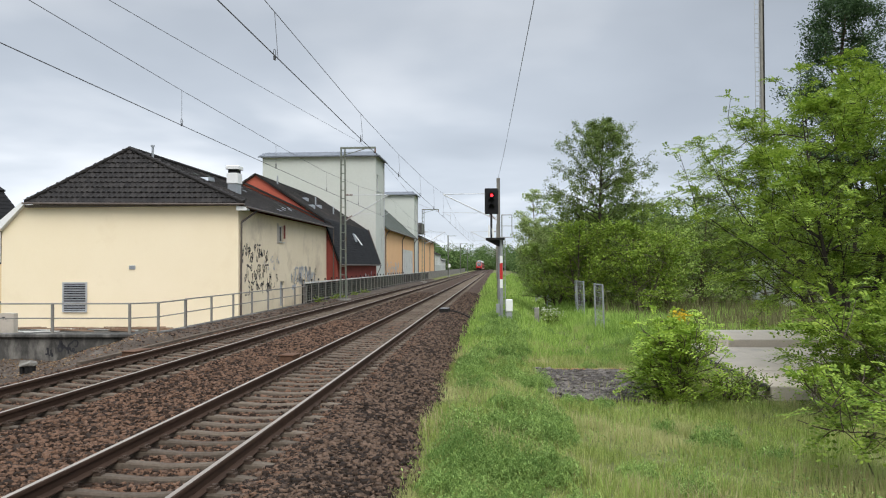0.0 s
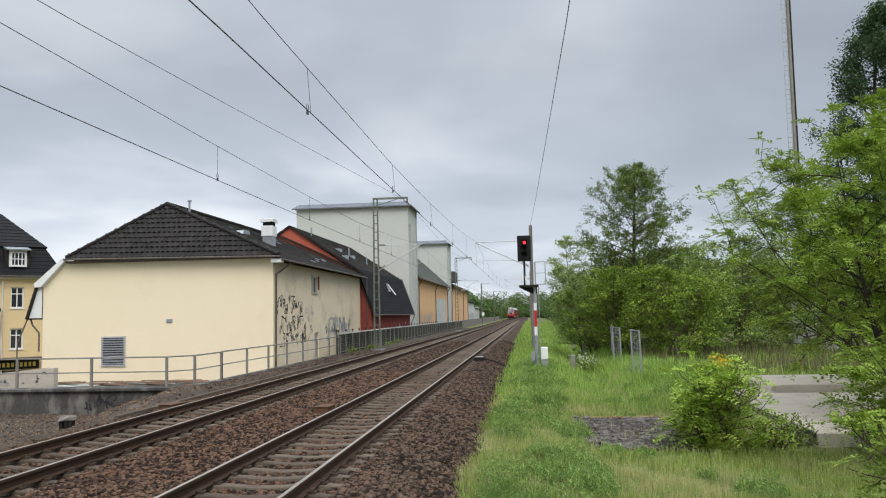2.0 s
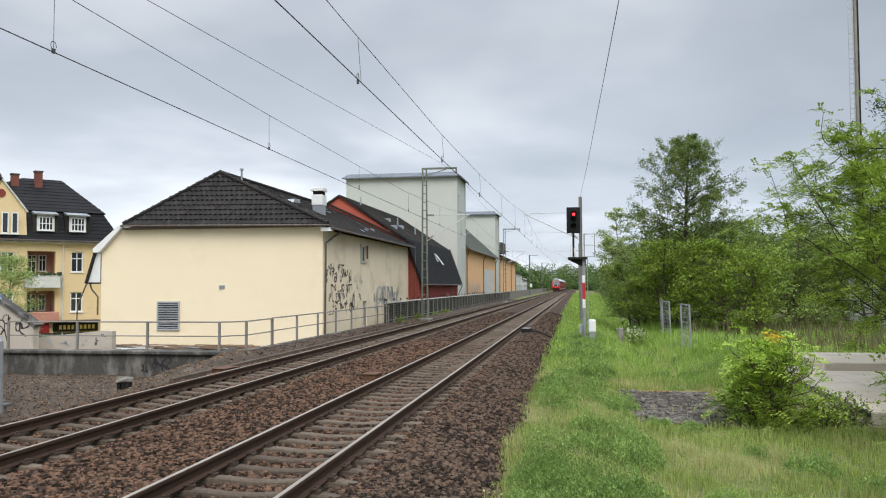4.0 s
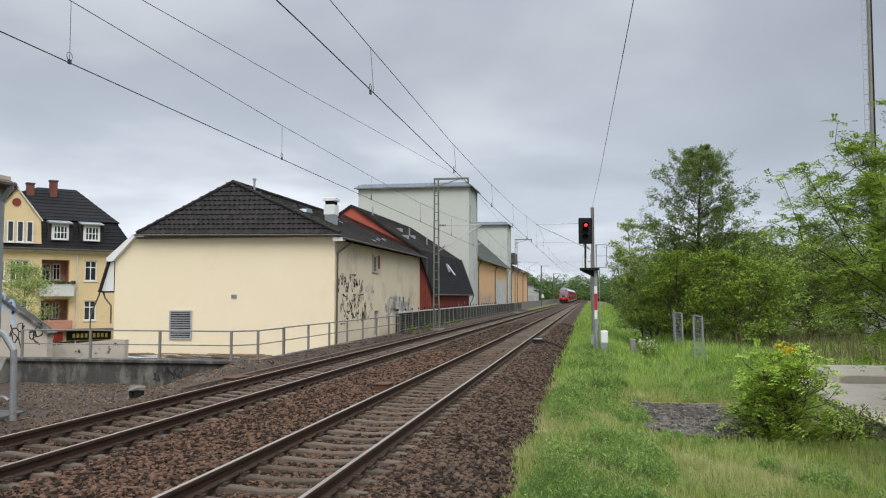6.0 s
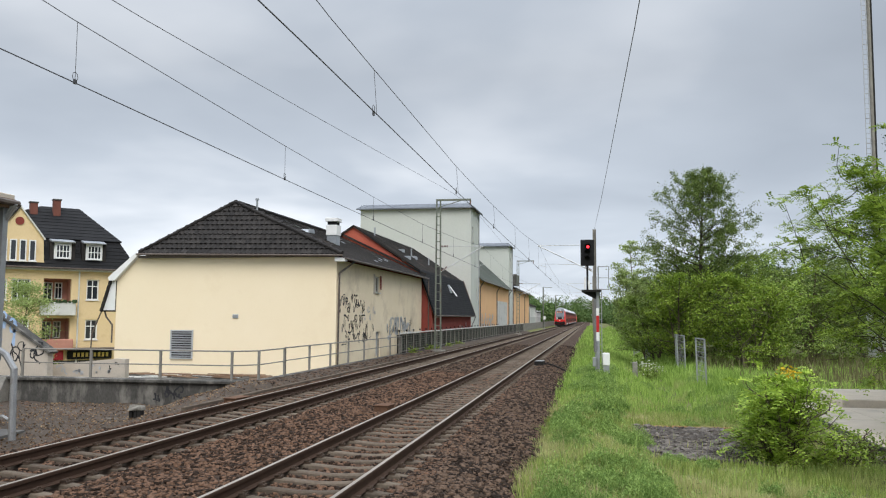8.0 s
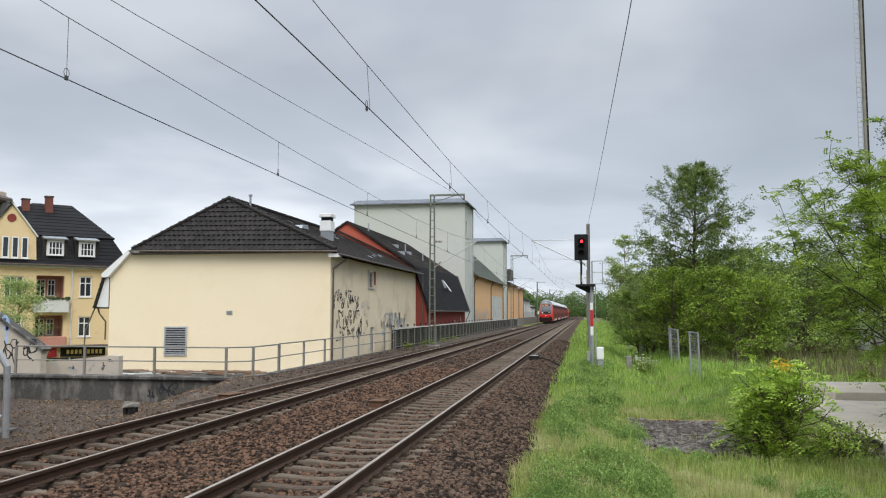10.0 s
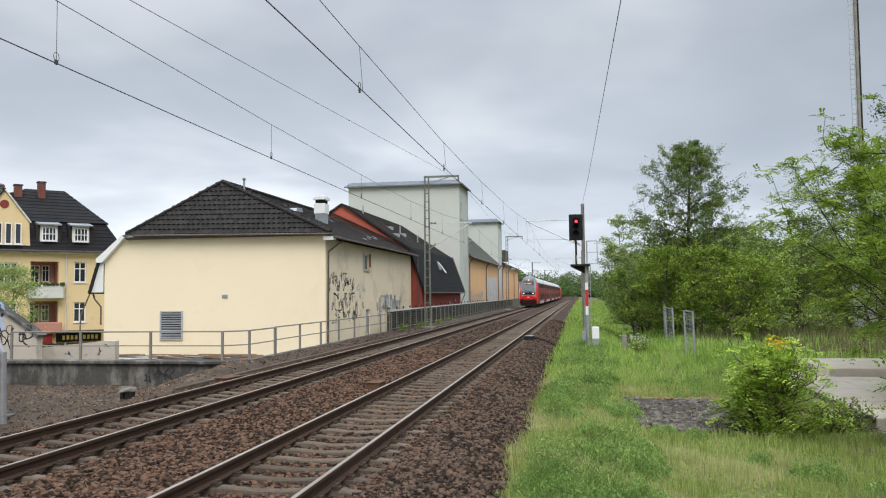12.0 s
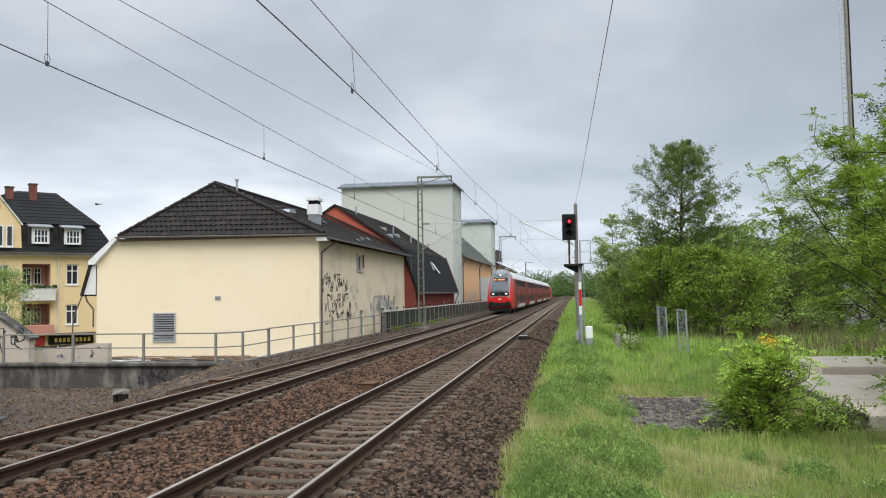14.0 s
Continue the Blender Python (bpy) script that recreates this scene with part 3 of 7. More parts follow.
def scribble(parent, name, plane, fixed, a0, a1, z0, z1, strokes, material, width=0.035, seed=1, label=""):
    """Sprayed strokes: flat looping ribbons a few millimetres proud of a wall."""
    rng = random.Random(seed)
    for s in range(strokes):
        v, f = [], []
        a = a0 + (a1 - a0) * ((s + rng.random() * 0.8) / strokes)
        z = z0 + (z1 - z0) * rng.uniform(0.15, 0.85)
        ang, turn = rng.uniform(0, 6.28), rng.uniform(-0.9, 0.9)
        n0 = len(v)
        steps = rng.randint(8, 18)
        step = (z1 - z0) * rng.uniform(0.06, 0.11)
        for i in range(steps):
            ang += turn + rng.uniform(-0.35, 0.35)
            if rng.random() < 0.22:
                turn = rng.uniform(-1.1, 1.1)
            a, z = min(max(a + math.cos(ang) * step * 0.7, a0), a1), min(max(z + math.sin(ang) * step, z0), z1)
            w = width * rng.uniform(0.7, 1.2)
            da, dz = -math.sin(ang) * w / 2, math.cos(ang) * w / 2
            off = fixed + 0.0003 * s
            for sg in (1, -1):
                v.append((off, a + sg * da, z + sg * dz) if plane == "x" else (a + sg * da, off, z + sg * dz))
            if i:
                k = n0 + 2 * i
                f.append((k - 2, k - 1, k + 1, k))
        raw(name, v, f, material, parent, label)


# ---------------------------------------------------------------- cream building with half-hip roof
WX, CX, FY = -14.0, -14.10, 43.85


def cream_building():
    b = thing("trackside_building", "cream yellow rendered building with dark tiled half-hip roof", "building", kind="")
    part("front_wall", prism([(-27.6, -4.2), (CX, -4.2), (CX, 5.45), (-26.2, 5.62), (-27.6, 4.25)], 0.35, "y", FY), M_YELLOW, b, "smooth cream yellow rendered gable wall")
    holed_wall("side_wall", "x", CX, -0.35, FY + 0.35, 67.1, -4.2, 5.3, [(52.15, 53.35, 3.72, 4.78), (52.5, 53.55, -0.5, 1.12)], M_SIDE, b, "weathered beige render covered in sprayed tags")
    part("side_wall", box((-27.6, FY + 0.35, -4.2), (-27.25, 67.1, 4.2)), M_YELLOW, b)
    # front hip: tiles as single pieces
    apex = Vector((-21.30, 46.1, 8.98))
    l, r = Vector((-26.02, FY - 0.45, 5.70)), Vector((-13.66, FY - 0.45, 5.55))
    hip = part("hip_roof", slab_between([l, r, apex], 0.1), M_ROOF, b, "dark grey interlocking roof tiles")
    slope_n = (r - l).cross(apex - l).normalized()
    along = (r - l).normalized()
    upd = slope_n.cross(along).normalized()
    tile = bpy.data.meshes.new("roof_tile")
    tv, tf = [], []
    prof = [(-0.15, 0.028), (-0.11, 0.048), (-0.06, 0.044), (-0.02, 0.020), (0.05, 0.006), (0.11, 0.009), (0.155, 0.028)]
    for x, h in prof:
        tv += [tuple(along * x + slope_n * (h + 0.05)), tuple(along * x + upd * 0.40 + slope_n * (h - 0.01)), tuple(along * x + slope_n * (h - 0.03))]
    for i in range(len(prof) - 1):
        a = i * 3
        tf += [(a, a + 3, a + 4, a + 1), (a + 2, a + 5, a + 3, a)]
    tile.from_pydata(tv, [], tf)
    tile.materials.append(M_ROOF)
    hgt = (apex - l).dot(upd)
    rows = 11
    for i in range(rows):
        h = i * hgt / rows
        k = h / hgt
        pl, pr = l.lerp(apex, k), r.lerp(apex, k)
        n = int((pr - pl).length / 0.30)
        for j in range(n):
            o = new("roof_tile", tile)
            o.parent = hip
            o.location = pl + along * (0.15 + j * (pr - pl).length / max(1, n)) + slope_n * random.uniform(0, 0.008)
    # long slopes
    end = 67.2
    roof_strips("roof_slope", (-13.55, FY - 0.35, 5.40), (-13.55, end, 5.40), apex, (apex.x, end, apex.z), 26, M_ROOF_OLD, b, "weathered dark roof tiles with moss", 0.035)
    roof_strips("roof_slope", (-27.95, end, 4.32), (-27.95, FY - 0.3, 4.32), (apex.x, end, apex.z), apex, 16, M_ROOF_OLD, b, "", 0.03)
    roof_strips("mansard_slope", (-28.5, end, 2.35), (-28.5, FY - 0.25, 2.35), (-27.9, end, 4.3), (-27.9, FY - 0.25, 4.3), 6, M_ROOF, b, "steep lower slope of dark tiles", 0.03)
    caps = bmesh.new()
    for p, q in ((l, apex), (r, apex), (apex, Vector((apex.x, end, apex.z)))):
        n = int((q - p).length / 0.36)
        for i in range(n):
            a_, b_ = p.lerp(q, i / n), p.lerp(q, (i + 1.12) / n)
            add_bar(caps, a_ + Vector((0, 0, 0.08)), b_ + Vector((0, 0, 0.05)), 0.27, 0.22, 8)
    part("ridge_tiles", caps, M_ROOF, b, "half-round ridge and hip tiles")
    part("bargeboard", prism([(-26.15, 5.62), (-26.3, 5.76), (-28.0, 4.34), (-27.95, 4.14), (-27.6, 4.14)], 0.3, "y", FY - 0.3), M_WHITE, b, "white painted barge board")
    part("soffit_panel", prism([(-27.62, 4.1), (-28.0, 4.1), (-28.45, 2.4), (-27.62, 2.4)], 0.05, "y", FY - 0.1), M_WHITE, b, "white boarded gable end of the lower slope")
    part("soffit_return", prism([(CX, 5.18), (-13.5, 5.18), (-13.5, 5.36), (CX, 5.42)], 0.45, "y", FY - 0.4), M_WHITE, b, "white boxed eave end")
    part("fascia", box((-26.1, FY - 0.32, 5.45), (-13.9, FY, 5.58)), M_GUTTER, b)
    g = bmesh.new()
    add_bar(g, (-26.12, FY - 0.5, 5.66), (-13.6, FY - 0.5, 5.50), 0.14, 0.12, 8)
    part("gutter", g, M_GUTTER, b, "brown metal eaves gutter")
    part("gutter", bar((-13.48, FY - 0.4, 5.33), (-13.48, 67.0, 5.31), 0.15, 0.12, 8), M_GUTTER, b, "brown metal eaves gutter")
    part("downpipe", pipe([(-13.5, FY + 1.6, 5.3), (-13.75, FY + 1.2, 5.0), (-14.0, FY + 0.25, 4.55), (-14.03, FY + 0.16, -3.5)], 0.055, 8), M_GUTTER, b, "brown downpipe at the building corner")
    part("downpipe", pipe([(-28.45, FY + 0.2, 2.35), (-28.3, FY + 0.15, 2.0), (-27.75, FY - 0.08, 1.55), (-27.75, FY - 0.08, 0.5)], 0.05, 8), M_GUTTER, b, "brown downpipe below the mansard eave")
    part("downpipe", pipe([(-28.5, FY, 2.4), (-29.1, FY, 1.0), (-29.25, FY, -3.5)], 0.04, 6), M_GUTTER, b)
    # louvre
    lv = part("louvre_panel", box((-24.0, FY - 0.03, -0.36), (-22.66, FY + 0.02, 1.26)), M_DARK, b, "large grey ventilation louvre")
    fr = bmesh.new()
    for lo, hi in (((-24.03, FY - 0.09, -0.38), (-23.95, FY - 0.02, 1.28)), ((-22.71, FY - 0.09, -0.38), (-22.63, FY - 0.02, 1.28)), ((-23.95, FY - 0.09, 1.2), (-22.71, FY - 0.02, 1.28)), ((-23.95, FY - 0.09, -0.38), (-22.71, FY - 0.02, -0.3))):
        add_box(fr, lo, hi)
    part("louvre_frame", fr, M_LOUVRE, lv)
    for i in range(11):
        z = -0.26 + i * 0.134
        s = bmesh.new()
        vs = [s.verts.new(p) for p in ((-23.95, FY - 0.10, z), (-22.71, FY - 0.10, z), (-22.71, FY - 0.035, z + 0.075), (-23.95, FY - 0.035, z + 0.075))]
        s.faces.new(vs)
        bmesh.ops.solidify(s, geom=s.faces[:], thickness=0.012)
        part("slat", s, M_LOUVRE, lv)
    vt = part("wall_vent", box((-20.25, FY - 0.04, 1.98), (-19.9, FY + 0.01, 2.2), 0.01), M_LOUVRE, b, "small grey wall vent")
    for i in range(4):
        part("slat", box((-20.22, FY - 0.055, 2.0 + i * 0.05), (-19.93, FY - 0.04, 2.025 + i * 0.05)), M_FLASH, vt)
    # side openings
    window(b, "x", CX, -1, 52.15, 53.35, 3.72, 4.78, 1, 0, frame_mat=M_WHITE_DIRTY)
    part("window_surround", box((CX - 0.005, 51.75, 3.6), (CX + 0.02, 52.1, 4.9)), M_SLAB, b, "pale patched plaster beside the window")
    part("window_surround", box((CX - 0.01, 53.4, 3.95), (CX + 0.03, 53.75, 4.85)), M_DKRED, b, "flaking red paint patch beside the window")
    part("metal_door", box((CX - 0.2, 52.5, -0.5), (CX - 0.12, 53.55, 1.12)), M_LOUVRE, b, "small grey slatted steel door")
    # chimney and vents on the roof
    ch = part("chimney", box((-17.33, 51.65, 6.6), (-16.67, 52.45, 8.2), 0.02), M_FLASH, b, "metal-clad chimney stack with white head")
    part("chimney_head", box((-17.43, 51.55, 8.42), (-16.57, 52.55, 8.66), 0.02), M_WHITE, ch, "white chimney cover slab")
    part("chimney_neck", box((-17.30, 51.68, 8.2), (-16.70, 52.42, 8.42)), M_DARK, ch)
    part("chimney_band", box((-17.38, 51.6, 7.5), (-16.62, 52.5, 8.18), 0.015), M_WHITE, ch, "white chimney cladding")
    vp = part("vent_pipe", bar((-20.6, 47.7, 8.6), (-20.6, 47.7, 9.35), 0.13, None, 8), M_FLASH, b, "zinc roof vent pipe")
    part("pipe_cap", bar((-20.6, 47.7, 9.35), (-20.6, 47.7, 9.45), 0.24, None, 8), M_FLASH, vp)
    part("lead_flashing", prism([(50.3, 7.78), (51.3, 7.86), (51.5, 7.60), (50.2, 7.55)], 0.5, "x", -18.6), M_FLASH, b, "crumpled lead flashing sheet")
    part("wall_flashing", prism([(-13.7, 5.58), (-13.7, 5.74), (-21.15, 9.28), (-21.15, 9.1)], 0.07, "y", end - 0.1), M_ROOF_OLD, b, "dark mortar flashing along the gable")
    rp = random.Random(6)
    for i in range(16):
        y, k = rp.uniform(49, 66), rp.uniform(0.1, 0.85)
        x, z = -13.55 + k * (apex.x + 13.55), 5.40 + k * (apex.z - 5.40)
        part("tile_patch", slab_between([(x, y, z + 0.075), (x, y + rp.uniform(0.2, 0.6), z + 0.075), (x - 0.25, y + 0.5, z + 0.195), (x - 0.25, y, z + 0.195)], 0.02), M_FLASH if i % 2 else M_ROOF_GREEN, b, "pale patched roof tile")
    # tags
    scribble(b, "graffiti", "x", CX + 0.006, 44.5, 49.6, 2.35, 3.4, 26, M_SPRAY, 0.09, 3, "black sprayed tag")
    scribble(b, "graffiti", "x", CX + 0.006, 45.0, 50.3, 0.5, 2.2, 28, M_SPRAY, 0.085, 5, "black sprayed tag")
    scribble(b, "graffiti", "x", CX + 0.006, 48.8, 52.4, 1.9, 2.9, 12, M_SPRAY_SILVER, 0.06, 7, "thin grey sprayed tag")
    scribble(b, "graffiti", "x", CX + 0.006, 55.5, 63.5, 0.2, 2.0, 26, M_SPRAY_SILVER, 0.30, 9, "silver block graffiti")
    scribble(b, "graffiti", "x", CX + 0.012, 55.5, 63.5, 0.2, 2.0, 12, M_SPRAY, 0.05, 10, "dark outlines of the graffiti")
    scribble(b, "graffiti", "x", CX + 0.006, 49.5, 52.3, 0.6, 1.6, 5, M_SPRAY, 0.05, 11, "black sprayed tag")
    return b


def mansard_building():
    b = thing("mansard_warehouse", "red rendered warehouse with black gambrel roof", "building")
    y0, y1 = 67.2, 90.4
    ax, az = -20.12, 9.95
    part("gable_wall", prism([(-27.2, -4.2), (-13.22, -4.2), (-13.22, 2.5), (-14.5, 5.9), (ax, az - 0.15), (-26.0, 5.9), (-27.2, 2.5)], 0.35, "y", y0), M_RED, b, "bright red rendered gable wall")
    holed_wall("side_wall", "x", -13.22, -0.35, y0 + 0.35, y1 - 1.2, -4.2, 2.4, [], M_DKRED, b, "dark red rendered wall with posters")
    part("gable_wall", prism([(-27.2, -4.2), (-13.22, -4.2), (-13.22, 2.5), (-14.5, 5.9), (ax, az - 0.15), (-26.0, 5.9), (-27.2, 2.5)], 0.35, "y", y1 - 1.2), M_RED, b)
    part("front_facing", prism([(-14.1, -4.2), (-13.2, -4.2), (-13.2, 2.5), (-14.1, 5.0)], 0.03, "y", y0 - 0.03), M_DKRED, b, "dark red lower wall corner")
    roof_strips("upper_slope", (-14.28, y0 - 0.2, 6.1), (-14.28, y1, 6.1), (ax, y0 - 0.2, az), (ax, y1, az), 28, M_ROOF_OLD, b, "weathered dark roof tiles", 0.04)
    roof_strips("upper_slope", (-26.0, y1, 6.1), (-26.0, y0 - 0.2, 6.1), (ax, y1, az), (ax, y0 - 0.2, az), 12, M_ROOF_OLD, b)
    roof_strips("lower_slope", (-12.9, y0 - 0.2, 2.3), (-12.9, y1 + 0.2, 2.3), (-14.28, y0 - 0.2, 6.12), (-14.28, y1, 6.12), 18, M_ROOF_BLACK, b, "steep black shingled lower slope", 0.05)
    part("verge_board", prism([(-14.35, 6.2), (-14.2, 6.2), (-12.82, 2.3), (-12.98, 2.3)], 0.06, "y", y1 + 0.2), M_GUTTER, b)
    part("gutter", bar((-12.82, y0 - 0.2, 2.22), (-12.82, y1 + 0.2, 2.2), 0.13, None, 8), M_GUTTER, b)
    part("downpipe", pipe([(-12.82, y1, 2.2), (-13.0, y1, 1.7), (-13.1, y1 - 1.0, 1.2), (-13.1, y1 - 1.0, -1)], 0.05, 6), M_GUTTER, b)
    part("downpipe", pipe([(-13.5, y0 - 0.1, 5.2), (-13.5, y0 - 0.1, -2)], 0.05, 6), M_GUTTER, b)
    sk = part("skylight", slab_between([(-13.62, 78.4, 4.45), (-13.62, 79.2, 4.45), (-13.92, 79.2, 5.25), (-13.92, 78.4, 5.25)], -0.09), M_FLASH, b, "open metal roof skylight")
    part("skylight_lid", slab_between([(-13.2, 79.6, 4.2), (-13.2, 80.3, 4.2), (-13.8, 79.4, 5.2), (-13.8, 78.9, 5.2)], 0.04), M_WHITE, sk, "raised pale skylight lid")
    for y, x in ((71.0, -19.3), (76.0, -17.0), (79.5, -16.0)):
        z = 6.1 + (x + 14.28) / (ax + 14.28) * (az - 6.1)
        part("vent_pipe", bar((x, y, z - 0.2), (x, y, z + 0.75), 0.14, None, 8), M_FLASH, b, "zinc roof vent pipe")
    for y, x in ((74.0, -17.6), (76.0, -16.8), (70.5, -16.2)):
        z = 6.1 + (x + 14.28) / (ax + 14.28) * (az - 6.1)
        part("roof_light", box((x - 0.4, y - 0.3, z - 0.3), (x + 0.3, y + 0.5, z + 0.13), 0.02), M_FLASH, b, "small zinc roof light")
    scribble(b, "poster_remains", "x", -13.2, 80, 87, 0.6, 1.5, 6, M_SPRAY_SILVER, 0.22, 21, "pale torn poster remains")
    return b


def tower(name, label, x0, x1, y0, y1, top, win):
    b = thing(name, label, "building")
    part("front_wall", box((x0, y0, -4.2), (x1, y0 + 0.4, top)), M_TOWER, b, "plain pale rendered wall")
    holed_wall("side_wall", "x", x1, -0.4, y0 + 0.4, y1, -4.2, top, win, M_TOWER, b, "plain pale rendered wall")
    part("back_wall", box((x0, y1 - 0.4, -4.2), (x1 - 0.4, y1, top)), M_TOWER, b)
    part("side_wall", box((x0, y0 + 0.4, -4.2), (x0 + 0.4, y1 - 0.4, top)), M_TOWER, b)
    part("flat_roof", box((x0 + 0.4, y0 + 0.4, top - 0.5), (x1 - 0.4, y1 - 0.4, top - 0.2)), M_FLASH, b)
    # overhanging sheet-metal cornice, sloping inwards, in separate sheets
    bm = bmesh.new()
    o = 0.45
    lo = [(x0 - o, y0 - o, top), (x1 + o, y0 - o, top), (x1 + o, y1 + o, top), (x0 - o, y1 + o, top)]
    hi = [(x0 + 0.3, y0 + 0.3, top + 0.52), (x1 - 0.3, y0 + 0.3, top + 0.52), (x1 - 0.3, y1 - 0.3, top + 0.52), (x0 + 0.3, y1 - 0.3, top + 0.52)]
    a, c = [bm.verts.new(p) for p in lo], [bm.verts.new(p) for p in hi]
    for i in range(4):
        bm.faces.new((a[i], a[(i + 1) % 4], c[(i + 1) % 4], c[i]))
    bm.faces.new(c), bm.faces.new(a[::-1])
    co_ = part("cornice_roof", bm, M_ZINC, b, "grey sheet-metal parapet roof with standing seams")
    for i in range(int((x1 - x0) / 0.7) + 1):
        x = x0 + i * 0.7
        part("standing_seam", bar((x, y0 - o - 0.01, top - 0.01), (x, y0 + 0.29, top + 0.51), 0.05), M_ZINC, co_)
    for i in range(int((y1 - y0) / 0.7) + 1):
        y = y0 + i * 0.7
        part("standing_seam", bar((x1 + o + 0.01, y, top - 0.01), (x1 - 0.29, y, top + 0.51), 0.05), M_ZINC, co_)
    part("fascia", box((x0 - o, y0 - o - 0.02, top - 0.14), (x1 + o, y0 - o + 0.04, top - 0.01)), M_ZINC, co_)
    part("fascia", box((x1 + o - 0.04, y0 - o + 0.04, top - 0.14), (x1 + o + 0.02, y1 + o, top - 0.01)), M_ZINC, co_)
    part("downpipe", pipe([(x1 + 0.06, y1 - 0.1, top), (x1 + 0.06, y1 - 0.1, -2)], 0.07, 6), M_LOUVRE, b)
    for a0, a1, z0, z1 in win:
        window(b, "x", x1, -1, a0, a1, z0, z1, 1, 0.3, sill=True, frame_mat=M_LOUVRE)
    return b


def apricot_shed(y0, y1, zeave, xr, zr, label, mat_roof, doors, extra=0.0):
    b = thing("apricot_warehouse", label, "building")
    holed_wall("side_wall", "x", WX, -0.35, y0, y1, -4.2, zeave, [], M_ORANGE, b, "apricot rendered trackside wall")
    part("end_wall", prism([(WX - 0.35, -4.2), (WX - 0.35, zeave), (xr, zr - 0.1), (2 * xr - WX, zeave), (2 * xr - WX, -4.2)], 0.3, "y", y1 - 0.35), M_ORANGE, b)
    roof_strips("roof_slope", (-13.45, y0, zeave), (-13.45, y1 + 0.3, zeave), (xr, y0, zr), (xr, y1 + 0.3, zr), 18, mat_roof, b, "grey-green mossy roof", 0.05)
    roof_strips("roof_slope", (2 * xr + 13.45, y1 + 0.3, zeave), (2 * xr + 13.45, y0, zeave), (xr, y1 + 0.3, zr), (xr, y0, zr), 10, mat_roof, b)
    part("gutter", bar((-13.36, y0, zeave - 0.08), (-13.36, y1, zeave - 0.1), 0.16, None, 8), M_GUTTER, b)
    for y in doors:
        part("downpipe", pipe([(-13.4, y, zeave - 0.1), (-13.75, y, zeave - 0.6), (-13.88, y, zeave - 0.9), (-13.88, y, -2)], 0.07, 6), M_GUTTER, b, "grey downpipe")
    return b


cream_building()
mansard_building()
tower("grain_tower", "tall pale grey-green rendered grain tower with metal parapet", -27.5, WX, 94.6, 101.3, 15.1, [(95.6, 96.7, 11.0, 13.0), (99.0, 99.8, 4.0, 5.5)])
s1 = apricot_shed(101.6, 139.0, 6.75, -20.5, 13.2, "apricot rendered warehouse with mossy grey roof", M_ROOF_GREEN, (102.2, 120.5, 138.2))
part("poster_panel", box((-14.02, 122, -0.4), (-13.96, 136, 4.6)), M_WHITE_DIRTY, s1, "whitewashed wall panel")
scribble(s1, "graffiti", "x", -13.98, 104, 118, 0.2, 2.6, 30, M_SPRAY_SILVER, 0.3, 31, "pale grey graffiti along the wall foot")
tower("second_tower", "pale rendered warehouse tower with metal parapet", -20.5, WX + 0.02, 139.2, 145.0, 14.4, [(141.2, 142.4, 9.5, 12.5), (141.2, 142.4, 6.0, 7.5)])
s2 = apricot_shed(145.3, 184.0, 7.2, -18.5, 9.6, "low apricot warehouse with small rooftop cabin", M_ROOF_OLD, (146.0, 158.0, 171.0, 183.4))
part("rooftop_cabin", box((-15.6, 152, 8.2), (-13.9, 158, 10.2), 0.03), M_CONC_DARK, s2, "dark rooftop lift cabin")


def plain_shed(x1, y0, y1, top, material, label):
    b = thing("lineside_shed", label, "building")
    part("wall", prism([(x1 - 9, -4), (x1, -4), (x1, top), (x1 - 4.5, top + 1.6), (x1 - 9, top)], y1 - y0, "y", y0), material, b)
    roof_strips("roof_slope", (x1 + 0.3, y0, top - 0.1), (x1 + 0.3, y1, top - 0.1), (x1 - 4.5, y0, top + 1.75), (x1 - 4.5, y1, top + 1.75), 8, M_ROOF_OLD, b)
    for i in range(4):
        y = y0 + (i + 0.5) * (y1 - y0) / 4
        window(b, "x", x1 + 0.12, -1, y - 1, y + 1, 2.4, 4.0, 2, 0)
    return b


plain_shed(-14.0, 186, 206, 5.0, M_TOWER, "pale rendered lineside shed")
plain_shed(-14.0, 208, 226, 3.6, M_WHITE_DIRTY, "soiled white lineside shed")

# ---------------------------------------------------------------- train
HALF = [(0.0, 0.32), (1.15, 0.32), (1.36, 0.48), (1.39, 1.00), (1.39, 1.75), (1.39, 2.40), (1.36, 2.85), (1.22, 3.70), (1.10, 4.02), (0.85, 4.38), (0.45, 4.60), (0.0, 4.63)]


def loft(stations, keep, name, material, parent, label=""):
    """stations: (y, top, width factor, bottom); faces whose (ring, row) passes keep become one part."""
    ring = HALF + [(-x, z) for x, z in HALF[-2:0:-1]]
    n = len(ring)
    v, f = [], []
    for y, top, wf, bot in stations:
        for x, z in ring:
            k = (z - 0.32) / 4.31
            v.append((x * wf, y, bot + k * (top - bot)))
    for s in range(len(stations) - 1):
        for i in range(n):
            j = (i + 1) % n
            row = min(i, n - 1 - i) if i < len(HALF) - 1 else (n - 1 - i)
            if keep(s, row):
                f.append((s * n + i, (s + 1) * n + i, (s + 1) * n + j, s * n + j))
    ob = raw(name, v, f, material, parent, label)
    return ob


